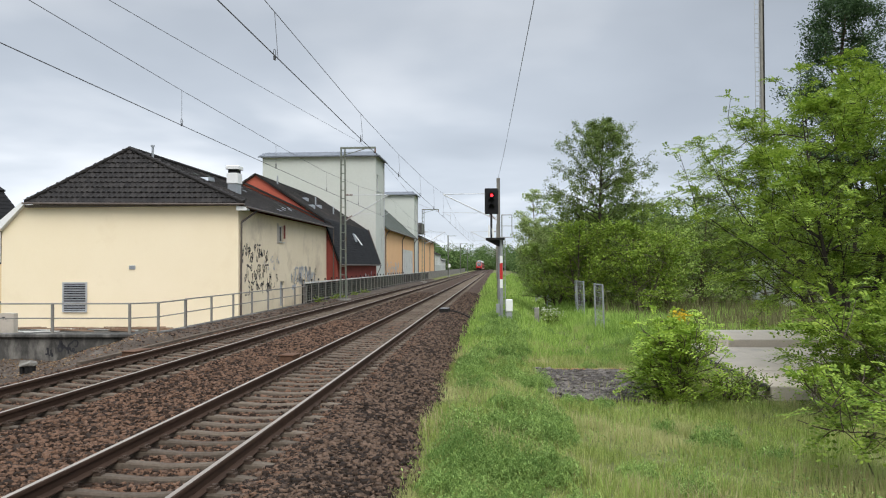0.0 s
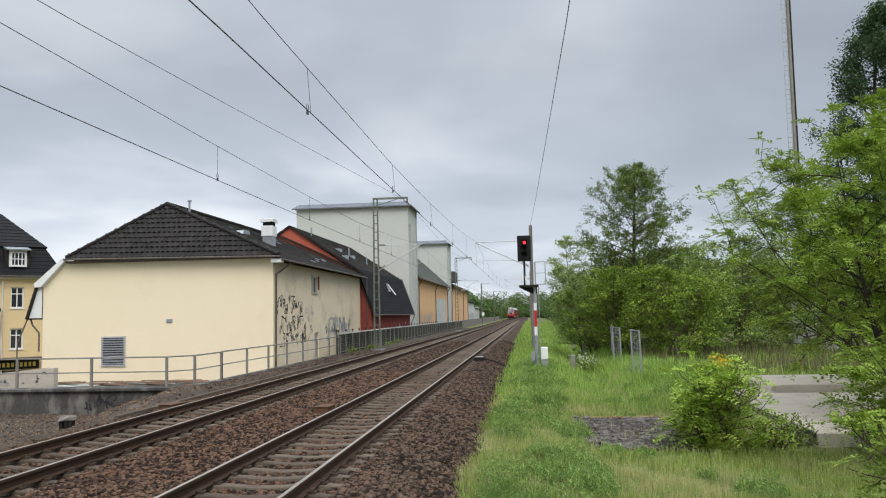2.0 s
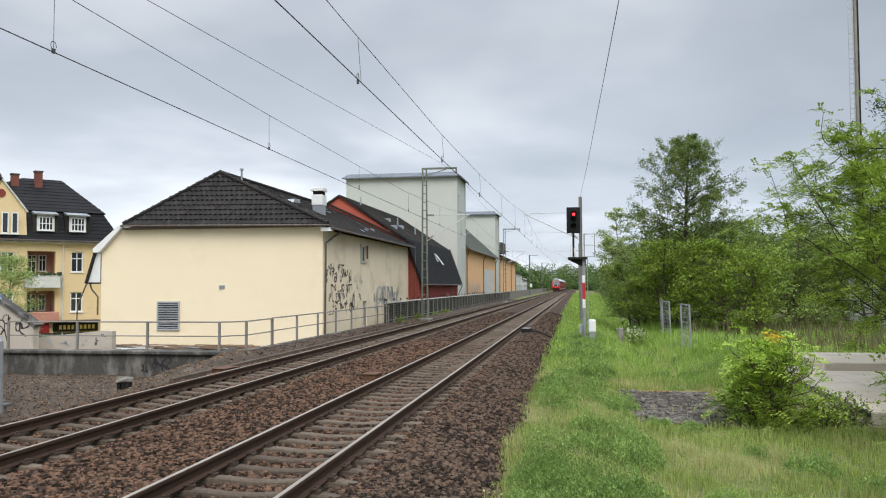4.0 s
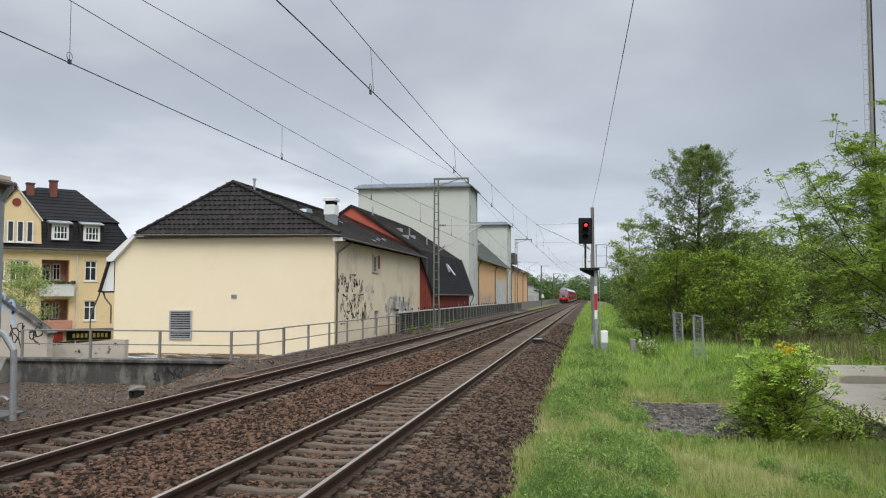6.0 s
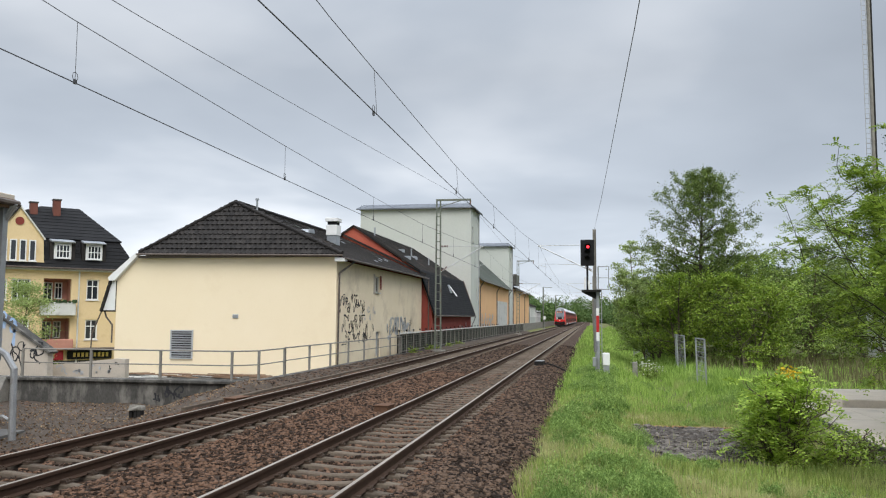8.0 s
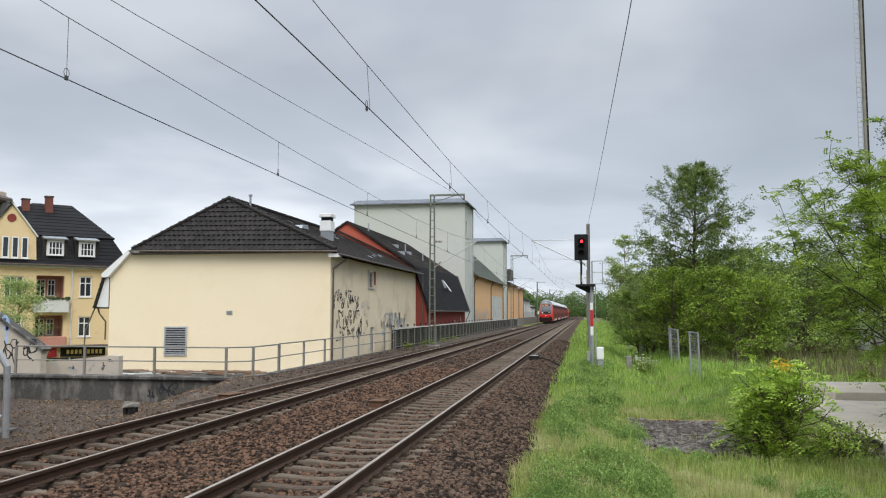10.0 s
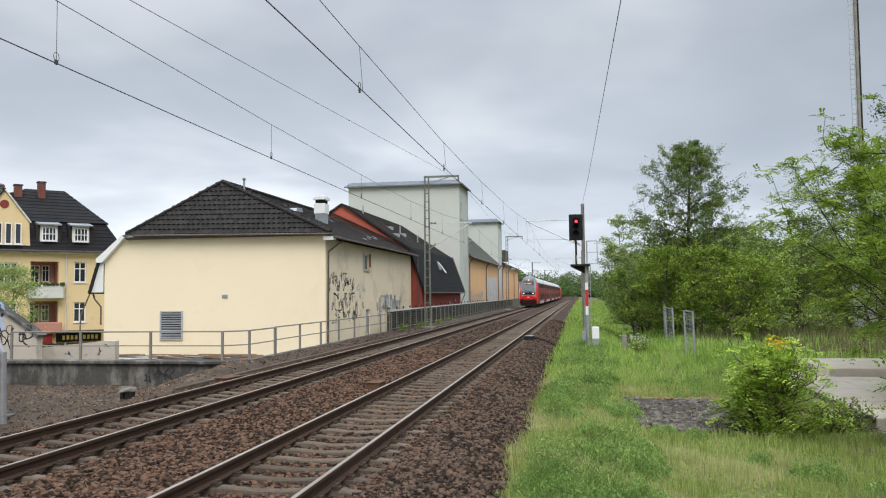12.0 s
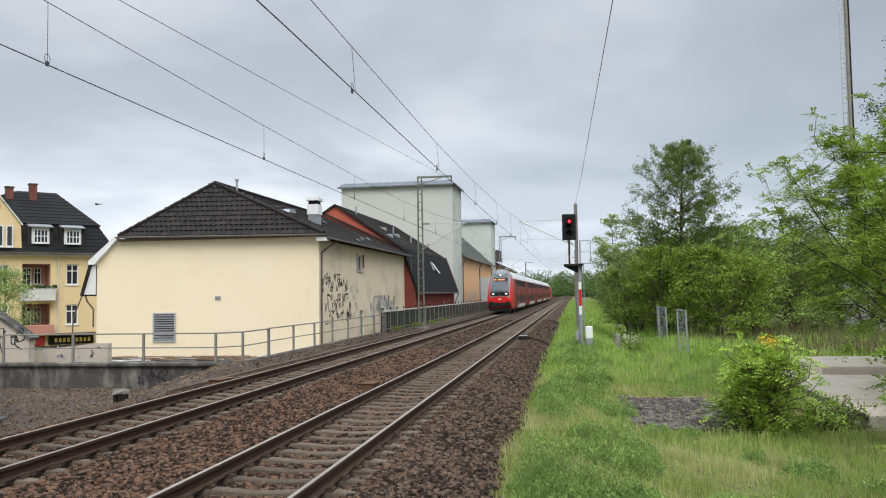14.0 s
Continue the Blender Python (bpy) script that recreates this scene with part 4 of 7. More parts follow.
def coach(tr, y0, y1, nose=False):
    st = [(y0, 4.63, 1.0, 0.32), (y1, 4.63, 1.0, 0.32)]
    body = loft(st, lambda s, r: r < 7, "coach_body", M_TRAIN_SHADED, tr, "red double-deck coach body")
    loft(st, lambda s, r: r >= 7, "roof", M_TRAIN_GREY, body, "light grey curved coach roof")
    for y in (y0 + 0.01, y1 - 0.01):
        part("end_wall", prism([(x, z) for x, z in HALF] + [(-x, z) for x, z in HALF[-2:0:-1]], 0.02, "y", y - 0.01), M_UNDER, body)
    part("gangway", box((-0.7, y1, 0.9), (0.7, y1 + 0.6, 3.2), 0.03), M_UNDER, body)
    part("underframe", box((-1.2, y0 + 0.6, 0.16), (1.2, y1 - 0.6, 0.36)), M_UNDER, body)
    part("sill_band", box((-1.402, y0 + 5.2, 0.40), (1.402, y1 - 5.2, 0.80)), M_TRAIN_GREY, body, "light grey band along the sill")
    for by in (y0 + 3.4, y1 - 3.4):
        bg = part("bogie", box((-1.15, by - 1.7, 0.30), (1.15, by + 1.7, 0.62), 0.05), M_UNDER, body, "black bogie")
        for wy in (by - 1.25, by + 1.25):
            for wx in (-0.7535, 0.7535):
                part("wheel", bar((wx - 0.06, wy, 0.46), (wx + 0.06, wy, 0.46), 0.92, None, 16), M_UNDER, bg)
    L = y1 - y0
    for side in (-1, 1):
        lo, hi = side * 1.395, side * 1.41
        a0 = y0 + (4.2 if nose else 2.4)
        n = 9
        w = (y1 - 2.4 - a0) / n
        for i in range(n):
            a = a0 + i * w
            if i not in (1, n - 2):
                part("lower_window", box((lo, a + 0.12, 1.02), (hi, a + w - 0.12, 1.86), 0.02), M_GLASS_SIDE, body)
            else:
                d = part("door", box((lo, a + 0.35, 0.5), (side * 1.418, a + w - 0.35, 2.45), 0.02), M_TRAIN_RED, body, "bright red double door")
                part("door_window", box((side * 1.418, a + 0.6, 1.1), (side * 1.424, a + w - 0.6, 2.1)), M_GLASS_SIDE, d)
            q = bmesh.new()
            p = [Vector((side * 1.348, a + 0.1, 2.92)), Vector((side * 1.348, a + w - 0.1, 2.92)), Vector((side * 1.233, a + w - 0.1, 3.62)), Vector((side * 1.233, a + 0.1, 3.62))]
            vs = [q.verts.new(c + Vector((side * 0.03, 0, 0.006))) for c in p]
            q.faces.new(vs if side > 0 else vs[::-1])
            bmesh.ops.solidify(q, geom=q.faces[:], thickness=0.02)
            part("upper_window", q, M_GLASS_SIDE, body)
    return body


def train():
    tr = thing("double_deck_train", "red double-deck regional train with grey roof, headlights on", "train", (T2, 90, 0))
    st = [(0.0, 1.75, 0.90, 0.60), (0.12, 2.10, 0.95, 0.48), (0.45, 2.75, 0.98, 0.38), (0.95, 3.45, 0.995, 0.34), (1.5, 4.02, 1.0, 0.32), (2.1, 4.50, 1.0, 0.32), (2.9, 4.72, 1.0, 0.32)]
    nose = loft(st, lambda s, r: r < 8 and not (s in (1, 2) and r >= 9), "cab_front", M_TRAIN_RED, tr, "bright red sloping driving cab")
    loft(st, lambda s, r: r >= 8, "cab_roof", M_DOME, nose, "grey cab dome above the windscreen")
    part("nose_cap", prism([(x * 0.90, 0.60 + (z - 0.32) / 4.31 * 1.15) for x, z in HALF] + [(-x * 0.90, 0.60 + (z - 0.32) / 4.31 * 1.15) for x, z in HALF[-2:0:-1]], 0.03, "y", -0.01), M_TRAIN_RED, nose, "red lower front panel")

    def front(name, x0, x1, z0, z1, material, off, parent, label=""):
        """A panel lying on the sloping front between two heights."""
        def yat(z):
            return float(np.interp(z, [1.75, 2.10, 2.75, 3.45, 4.02, 4.40], [0.0, 0.12, 0.45, 0.95, 1.5, 2.1])) - off
        bm = bmesh.new()
        n = 6
        rows = []
        for i in range(n + 1):
            z = z0 + (z1 - z0) * i / n
            inset = 0.16 * (z - z0) / max(0.4, (z1 - z0)) if z1 - z0 > 0.6 else 0
            rows.append([bm.verts.new((x0 + inset, yat(z), z)), bm.verts.new((x1 - inset, yat(z), z))])
        for a, b in zip(rows, rows[1:]):
            bm.faces.new((a[0], a[1], b[1], b[0]))
        bmesh.ops.solidify(bm, geom=bm.faces[:], thickness=0.03)
        return part(name, bm, material, parent, label)
    front("cab_cladding", -0.98, 0.98, 1.85, 4.3, M_DOME, 0.05, nose, "grey cab surround")
    ws = front("windscreen", -0.90, 0.90, 2.30, 3.36, M_SCREEN, 0.11, nose, "large sloping windscreen with the sky's reflection painted as grey")
    part("wiper", bar((0.05, 0.06, 2.25), (0.62, 0.62, 3.0), 0.035), M_UNDER, ws)
    front("destination_display", -0.80, 0.80, 3.46, 3.74, M_GLASS_DARK, 0.11, nose, "dark destination display")
    for a, b in ((-0.74, -0.40), (-0.22, 0.50)):
        front("display_bar", a, b, 3.49, 3.65, M_AMBER, 0.15, nose, "glowing orange display lettering")
    front("headlight", -0.07, 0.07, 4.0, 4.12, M_LAMP, 0.13, nose, "lit upper headlight")
    for s in (-1, 1):
        part("headlight_housing", box((s * 0.02, -0.06, 1.86), (s * 1.0, 0.12, 2.20), 0.03), M_UNDER, nose)
        part("headlight", box((s * 0.58, -0.09, 1.97), (s * 0.82, -0.05, 2.08), 0.02), M_LAMP, nose, "lit white headlight")
        part("buffer", bar((s * 0.88, -0.45, 1.05), (s * 0.88, 0.05, 1.05), 0.24, None, 10), M_UNDER, nose)
        part("buffer_plate", bar((s * 0.88, -0.5, 1.05), (s * 0.88, -0.44, 1.05), 0.46, None, 12), M_UNDER, nose)
    part("front_emblem", box((-0.15, -0.04, 1.40), (0.15, -0.01, 1.52), 0.01), M_WHITE, nose, "small white emblem plate")
    part("bumper_beam", box((-1.25, -0.06, 0.62), (1.25, 0.3, 1.12), 0.05), M_UNDER, nose, "black buffer beam")
    part("snow_plough", prism([(-1.2, 0.16), (1.2, 0.16), (1.1, 0.62), (-1.1, 0.62)], 0.4, "y", 0.05), M_UNDER, nose, "black snow plough")
    part("coupling", bar((0, -0.4, 0.98), (0, 0.1, 0.98), 0.16, None, 8), M_UNDER, nose)
    for i in range(5):
        y0 = i * 27.2 + (2.9 if i == 0 else 0.0)
        coach(tr, y0, i * 27.2 + 26.6, i == 0)
    y0 = 5 * 27.2
    st = [(y0, 3.9, 0.95, 0.4), (y0 + 1.0, 4.1, 1.0, 0.4), (y0 + 17, 4.1, 1.0, 0.4), (y0 + 18.6, 3.8, 0.92, 0.4)]
    lo = loft(st, lambda s, r: True, "locomotive_body", M_TRAIN_RED, tr, "red electric locomotive body")
    part("pantograph", pipe([(-0.6, y0 + 4, 4.1), (0.5, y0 + 5.6, 4.9), (-0.1, y0 + 4.2, 5.68)], 0.03), M_UNDER, lo)
    return tr


TRAIN = train()


# ---------------------------------------------------------------- overhead line
def lattice(bm, x, y, z0, z1, w0, w1, chord=0.07, brace=0.035, step=0.62):
    n = int((z1 - z0) / step)
    def corner(i, k):
        t = k / n
        w = (w0 + (w1 - w0) * t) / 2
        sx, sy = ((-1, -1), (1, -1), (1, 1), (-1, 1))[i]
        return Vector((x + sx * w, y + sy * w * 0.75, z0 + (z1 - z0) * t))
    for i in range(4):
        add_bar(bm, corner(i, 0), corner(i, n), chord)
        for k in range(n):
            j = (i + 1) % 4
            if i % 2 == 0:
                add_bar(bm, corner(i, k), corner(j, k), brace * 1.5)
            elif k % 2:
                add_bar(bm, corner(i, k), corner(j, k + 1), brace)
            else:
                add_bar(bm, corner(j, k), corner(i, k + 1), brace)


def cantilever(parent, mx, y, wx, z_hi=7.35, z_lo=5.72):
    s = 1 if wx > mx else -1
    c = part("cantilever", pipe([(mx + s * 0.15, y, 5.45), (wx + s * 0.1, y, z_hi)], 0.045, 6), M_TUBE, parent, "galvanised diagonal cantilever tube")
    part("top_tube", pipe([(mx + s * 0.15, y, z_hi + 0.02), (wx, y, z_hi)], 0.03, 6), M_TUBE, c)
    part("steady_arm", pipe([(mx + s * 1.1, y, 5.95), (wx + s * 0.15, y, 6.02), (wx - s * 0.5, y, z_lo + 0.04)], 0.026, 6), M_TUBE, c)
    for p, q in (((mx + s * 0.25, 5.55), (mx + s * 0.7, 5.85)), ((mx + s * 0.2, z_hi + 0.02), (mx + s * 0.75, z_hi + 0.01))):
        bm = bmesh.new()
        for i in range(5):
            a = Vector((p[0], y, p[1])).lerp(Vector((q[0], y, q[1])), i / 5)
            b = Vector((p[0], y, p[1])).lerp(Vector((q[0], y, q[1])), (i + 0.55) / 5)
            add_bar(bm, a, b, 0.15, None, 8)
        part("insulator", bm, M_INSUL, c, "ribbed brown insulator")
    return c


def left_mast(y, lattice_mast=True):
    m = thing("catenary_mast", "grey-green lattice catenary mast with top outrigger" if lattice_mast else "slim grey steel catenary mast with cantilever", "catenary mast", group="catenary masts")
    x = -11.25
    bm = bmesh.new()
    if lattice_mast:
        lattice(bm, x, y, -0.4, 10.85, 0.42, 0.28, 0.055, 0.028)
        part("lattice_column", bm, M_MAST, m, "grey-green riveted lattice column")
        part("outrigger", box((x - 0.2, y - 0.06, 10.78), (-8.8, y + 0.06, 10.92)), M_MAST, m, "horizontal top outrigger beam")
        part("hanger", bar((-8.85, y, 10.8), (-8.85, y, 10.45), 0.12, None, 8), M_INSUL, m)
        part("outrigger_brace", bar((x, y, 10.3), (-9.6, y, 10.78), 0.05), M_MAST, m)
    else:
        add_box(bm, (x - 0.13, y - 0.02, -0.4), (x + 0.13, y + 0.02, 9.3))
        add_box(bm, (x - 0.13, y - 0.13, -0.4), (x - 0.105, y + 0.13, 9.3))
        add_box(bm, (x + 0.105, y - 0.13, -0.4), (x + 0.13, y + 0.13, 9.3))
        part("steel_column", bm, M_MAST, m)
        part("outrigger", box((x, y - 0.05, 9.1), (x + 2.0, y + 0.05, 9.2)), M_MAST, m)
    part("footing", box((x - 0.5, y - 0.5, -0.9), (x + 0.5, y + 0.5, -0.30), 0.03), M_CONC, m)
    cantilever(m, x, y, T2)
    return m


def right_mast(y):
    m = thing("catenary_mast", "plain grey steel catenary mast beside the track", "catenary mast", group="catenary masts")
    x = 0.2
    bm = bmesh.new()
    add_box(bm, (x - 0.11, y - 0.012, -0.7), (x + 0.11, y + 0.012, 8.5))
    add_box(bm, (x - 0.125, y - 0.12, -0.7), (x - 0.11, y + 0.12, 8.5))
    add_box(bm, (x + 0.11, y - 0.12, -0.7), (x + 0.125, y + 0.12, 8.5))
    part("steel_column", bm, M_RAILING, m)
    part("footing", box((x - 0.45, y - 0.45, -1.2), (x + 0.45, y + 0.45, -0.45), 0.03), M_CONC, m)
    cantilever(m, x, y, T1)
    return m


for k, y in enumerate((59.5, 126.0, 192.0, 258.0, 324.0)):
    left_mast(y, k < 2)
    right_mast(y)
MASTS = [-6.5, 59.5, 126.0, 192.0, 258.0, 324.0]


FIRST_SPAN = {T1: ([-6.5, 2, 11.4, 22.8, 31.4, 45, 59.5], [7.3, 6.85, 6.49, 6.37, 6.45, 6.75, 7.34]),
              T2: ([-6.5, 2, 11.3, 20.2, 29.5, 37.3, 48, 59.5], [7.4, 7.05, 6.72, 6.60, 6.54, 6.53, 6.80, 7.38])}


def messenger_z(y, cx):
    if y < MASTS[1]:
        return float(np.interp(y, *FIRST_SPAN[cx]))
    for a, b in zip(MASTS, MASTS[1:]):
        if a <= y <= b:
            return 6.40 + 0.96 * ((y - (a + b) / 2) / ((b - a) / 2)) ** 2
    return 7.3


def contact_z(y, cx):
    return float(np.interp(y, (9, 23, 38, 60), (5.69, 5.60, 5.58, 5.58) if cx == T1 else (5.75, 5.70, 5.66, 5.62)))


def wire(parent, name, pts, r):
    return part(name, pipe(pts, r, 5), M_WIRE, parent)


for cx, first in ((T1, 13.75), (T2, 11.38)):
    w = thing("overhead_line", "dark overhead contact line with messenger wire and droppers", "overhead line", group="overhead lines")
    wx0 = cx + (0.06 if cx == T1 else 0.0)
    wire(w, "contact_wire", [(wx0, y, contact_z(y, cx)) for y in (-8, 10, 20, 30, 40, 60, 126, 192, 258, 324)], 0.0095)
    wire(w, "messenger_wire", [(cx, y, messenger_z(y, cx)) for y in np.linspace(-6.5, 324, 151)], 0.007)
    y = first - 9.0
    while y < 190:
        z, zc_ = messenger_z(y, cx), contact_z(y, cx)
        d = wire(w, "dropper", [(wx0, y, zc_), (cx, y, z)], 0.005)
        part("dropper_clamp", box((cx - 0.015, y - 0.03, zc_ - 0.02), (cx + 0.015, y + 0.03, zc_ + 0.05)), M_WIRE, d)
        part("dropper_clamp", pipe([(cx, y + 0.07 * math.sin(a), zc_ + 0.10 + 0.07 * math.cos(a)) for a in np.linspace(0, 6.28, 9)], 0.006, 4), M_WIRE, d)
        y += 8.9
fw = thing("feeder_line", "dark feeder wire sagging from the mast outrigger", "overhead line", group="overhead lines")
wire(fw, "feeder_wire", [(-9.0, -8, 7.6), (-9.0, 5, 7.8), (-9.0, 15, 8.18), (-9.0, 24.4, 8.68), (-9.0, 38, 9.45), (-8.9, 51, 10.15), (-8.85, 59.5, 10.45), (-8.85, 92, 9.2), (-8.85, 126, 10.45)], 0.008)
fr_ = thing("feeder_line", "dark feeder wire running to the trackside mast top", "overhead line", group="overhead lines")
wire(fr_, "feeder_wire", [(1.05, -8, 7.35), (0.85, 15.5, 7.64), (0.74, 25, 7.90), (0.5, 42, 8.15), (0.2, 59.5, 8.5), (0.2, 92, 7.8), (0.2, 126, 8.5)], 0.009)


# ---------------------------------------------------------------- signal
def signal():
    s = thing("railway_signal", "railway colour-light signal showing red on a grey post", "railway signal")
    y = 37.5
    part("post", bar((0.24, y, -0.8), (0.24, y, 3.4), 0.17, None, 10), M_GALV, s, "grey steel signal post")
    part("post_base", box((-0.02, y - 0.2, -0.9), (0.5, y + 0.2, -0.48), 0.03), M_CONC, s)
    pl = part("service_platform", box((-0.46, y - 0.3, 3.28), (0.40, y + 0.3, 3.38), 0.01), M_UNDER, s, "small grating platform")
    part("bracket", prism([(-0.45, 3.27), (0.35, 3.27), (0.33, 2.98), (0.12, 2.98)], 0.12, "y", y - 0.06), M_UNDER, pl)
    hd = part("signal_head", box((-0.50, y - 0.1, 4.47), (0.12, y + 0.02, 5.66), 0.03), M_BLACK, s, "black signal screen")
    part("lamp_case", box((-0.40, y + 0.02, 4.6), (0.04, y + 0.32, 5.55), 0.03), M_BLACK, hd)
    part("red_lamp", bar((-0.17, y - 0.115, 5.33), (-0.17, y - 0.10, 5.33), 0.125, None, 14), M_REDLAMP, hd, "lit red signal lamp")
    for z in (5.08, 4.78):
        part("dark_lamp", bar((-0.19, y - 0.108, z), (-0.19, y - 0.10, z), 0.17, None, 12), M_DARK, hd)
    for x, z in ((-0.17, 5.33), (-0.19, 5.08), (-0.19, 4.78)):
        bm = bmesh.new()
        for i in range(8):
            a0, a1 = math.pi * i / 8, math.pi * (i + 1) / 8
            vs = [bm.verts.new((x + 0.14 * math.cos(a), yy, z + 0.14 * math.sin(a))) for a, yy in ((a0, y - 0.1), (a1, y - 0.1), (a1, y - 0.30), (a0, y - 0.30))]
            bm.faces.new(vs)
        bmesh.ops.solidify(bm, geom=bm.faces[:], thickness=0.006)
        part("lamp_hood", bm, M_BLACK, hd)
    part("head_tube", bar((-0.2, y, 3.38), (-0.2, y, 4.47), 0.10, None, 8), M_BLACK, s)
    part("cable_bundle", pipe([(-0.32, y - 0.05, 3.4), (-0.30, y - 0.05, 3.95)], 0.05), M_WHITE, s, "pale cable conduit")
    part("cable_bundle", pipe([(-0.12, y - 0.06, 3.4), (-0.14, y - 0.06, 3.8)], 0.05), M_WHITE, s)
    fr = bmesh.new()
    add_pipe(fr, [(0.26, y - 0.1, 4.43), (0.74, y - 0.1, 4.43), (0.74, y - 0.1, 3.4), (0.2, y - 0.1, 3.4)], 0.03)
    add_pipe(fr, [(0.26, y - 0.1, 3.92), (0.74, y - 0.1, 3.92)], 0.018)
    add_pipe(fr, [(0.28, y - 0.1, 3.4), (0.28, y - 0.1, 4.43)], 0.03)
    part("guard_rail", fr, M_GALV, s, "thin steel guard rail")
    lad = bmesh.new()
    for x in (0.12, 0.42):
        add_bar(lad, (x, y + 0.3, -0.5), (x, y + 0.3, 3.4), 0.035)
    for i in range(13):
        add_bar(lad, (0.12, y + 0.3, -0.2 + i * 0.28), (0.42, y + 0.3, -0.2 + i * 0.28), 0.025)
    part("ladder", lad, M_GALV, s)
    for z0, z1, m in ((2.22, 2.55, M_WHITE), (1.48, 2.22, M_SIGRED), (1.08, 1.48, M_WHITE)):
        part("mast_plate", box((0.175, y - 0.115, z0), (0.305, y - 0.10, z1)), m, s, "white plate section" if m is M_WHITE else "red plate section")
    part("junction_box", box((0.0, y - 0.22, -0.05), (0.16, y + 0.0, 0.35), 0.01), M_GALV, s)
    c = thing("trackside_cabinet", "pale grey plastic trackside cabinet on a grey plinth", "cabinet")
    part("cabinet_body", box((0.44, y - 0.25, 0.0), (0.75, y + 0.05, 0.56), 0.025), M_WHITE, c)
    part("cabinet_door", box((0.46, y - 0.262, 0.03), (0.73, y - 0.25, 0.53), 0.008), M_WHITE, c)
    part("plinth", box((0.46, y - 0.23, -0.85), (0.73, y + 0.03, 0.0), 0.01), M_GALV, c, "grey plinth")


signal()


# ---------------------------------------------------------------- railings and fences
def railing(pts, label):
    r = thing("metal_railing", label, "railing", group="railings by the track")
    for p in pts:
        part("post", box((p[0] - 0.04, p[1] - 0.04, p[2]), (p[0] + 0.04, p[1] + 0.04, p[2] + 1.08)), M_RAILING, r)
    for h in (1.08, 0.56):
        part("rail", pipe([(p[0], p[1], p[2] + h) for p in pts], 0.03 if h > 1 else 0.024, 6), M_RAILING, r)
    return r


sgn = thing("lineside_board", "small white lineside board on a thin post", "sign")
part("post", bar((-10.9, 191, -0.5), (-10.9, 191, 2.4), 0.06), M_GALV, sgn)
part("board", box((-11.15, 190.94, 1.7), (-10.65, 190.97, 2.5)), M_WHITE, sgn)
railing([(-12.38, y, -0.26) for y in np.arange(31.85, 53, 2.95)], "weathered grey steel railing along the embankment edge")
railing([(-21.6, 28.2, -0.27), (-18.7, 28.2, -0.27), (-15.84, 28.2, -0.27), (-13.0, 28.2, -0.27), (-12.38, 29.2, -0.28), (-12.38, 31.80, -0.28)], "weathered grey steel railing on the retaining wall coping")


def mesh_fence(y0, y1):
    f = thing("steel_fence", "low grey steel post fence with dark mesh infill", "fence")
    x = -12.45
    k = 0
    y = y0
    while y <= y1:
        p = part("post", box((x - 0.03, y - 0.025, -0.4), (x + 0.04, y + 0.025, 1.10), 0.006), M_RAILING, f)
        if y < 110:
            part("post_cap", bar((x, y, 1.13), (x, y, 1.26), 0.11, None, 6), M_UNDER, p, "dark post cap")
        y += 2.2
    part("top_rail", box((x - 0.05, y0, 0.98), (x + 0.05, y1, 1.06), 0.01), M_WHITE_DIRTY, f, "pale flat top rail")
    part("bottom_rail", box((x - 0.02, y0, -0.2), (x + 0.03, y1, -0.15)), M_RAILING, f)
    bm = bmesh.new()
    for i in range(6):
        add_bar(bm, (x, y0, 0.02 + i * 0.165), (x, y1, 0.02 + i * 0.165), 0.02)
    y = y0
    while y < min(y1, 110):
        add_bar(bm, (x - 0.01, y, -0.15), (x - 0.01, y, 1.0), 0.018)
        y += 0.55
    m = part("wire_mesh", bm, M_MAST, f)
    m["kind"] = "stuff"
    # One continuous blackish sheet just behind the open mesh.
    part("infill_panel", box((x - 0.14, y0, -0.4), (x - 0.05, y1, 0.94)), M_INFILL, f, "dark infill behind the mesh")
    return f


mesh_fence(52.2, 150)
fb = thing("lineside_barrier", "long grey lineside barrier wall", "barrier")
for y in np.arange(150, 330, 12.0):
    part("barrier_panel", box((-12.6, y, -0.5), (-12.4, y + 11.9, 1.05), 0.02), M_CONC, fb)


def garden_panel(x, y, yaw, h, length):
    g = thing("wire_fence_panel", "leaning galvanised wire mesh fence panel", "fence panel", (x, y, -0.8), group="old fence panels")
    g.rotation_euler = (0, radians(-1.5), radians(yaw))
    for a in (0, length):
        part("post", box((-0.03, a - 0.03, 0), (0.03, a + 0.03, h)), M_GALV, g)
    bm = bmesh.new()
    n = int(length / 0.3)
    for i in range(1, n):
        add_bar(bm, (0, i * length / n, 0.1), (0, i * length / n, h - 0.03), 0.010)
    for i in range(int(h / 0.2)):
        add_bar(bm, (0, 0, 0.1 + i * 0.2), (0, length, 0.1 + i * 0.2), 0.010)
    part("wire_mesh", bm, M_GALV, g)
    part("top_rail", box((-0.02, 0.03, h - 0.05), (0.02, length - 0.03, h)), M_GALV, g)


garden_panel(4.60, 35.2, 2, 2.08, 2.3)
garden_panel(4.79, 44.6, 4, 2.03, 2.3)
garden_panel(4.8, 49.5, -12, 2.0, 2.4)
garden_panel(3.6, 58.0, -8, 1.7, 6.0)
garden_panel(3.2, 66.0, -8, 1.7, 6.0)
st_ = tagged(part("marker_stone", box((2.0, 43.1, -1.3), (2.26, 43.34, -0.12), 0.04), M_CONC), "weathered grey concrete marker stone in the grass", "marker stone")


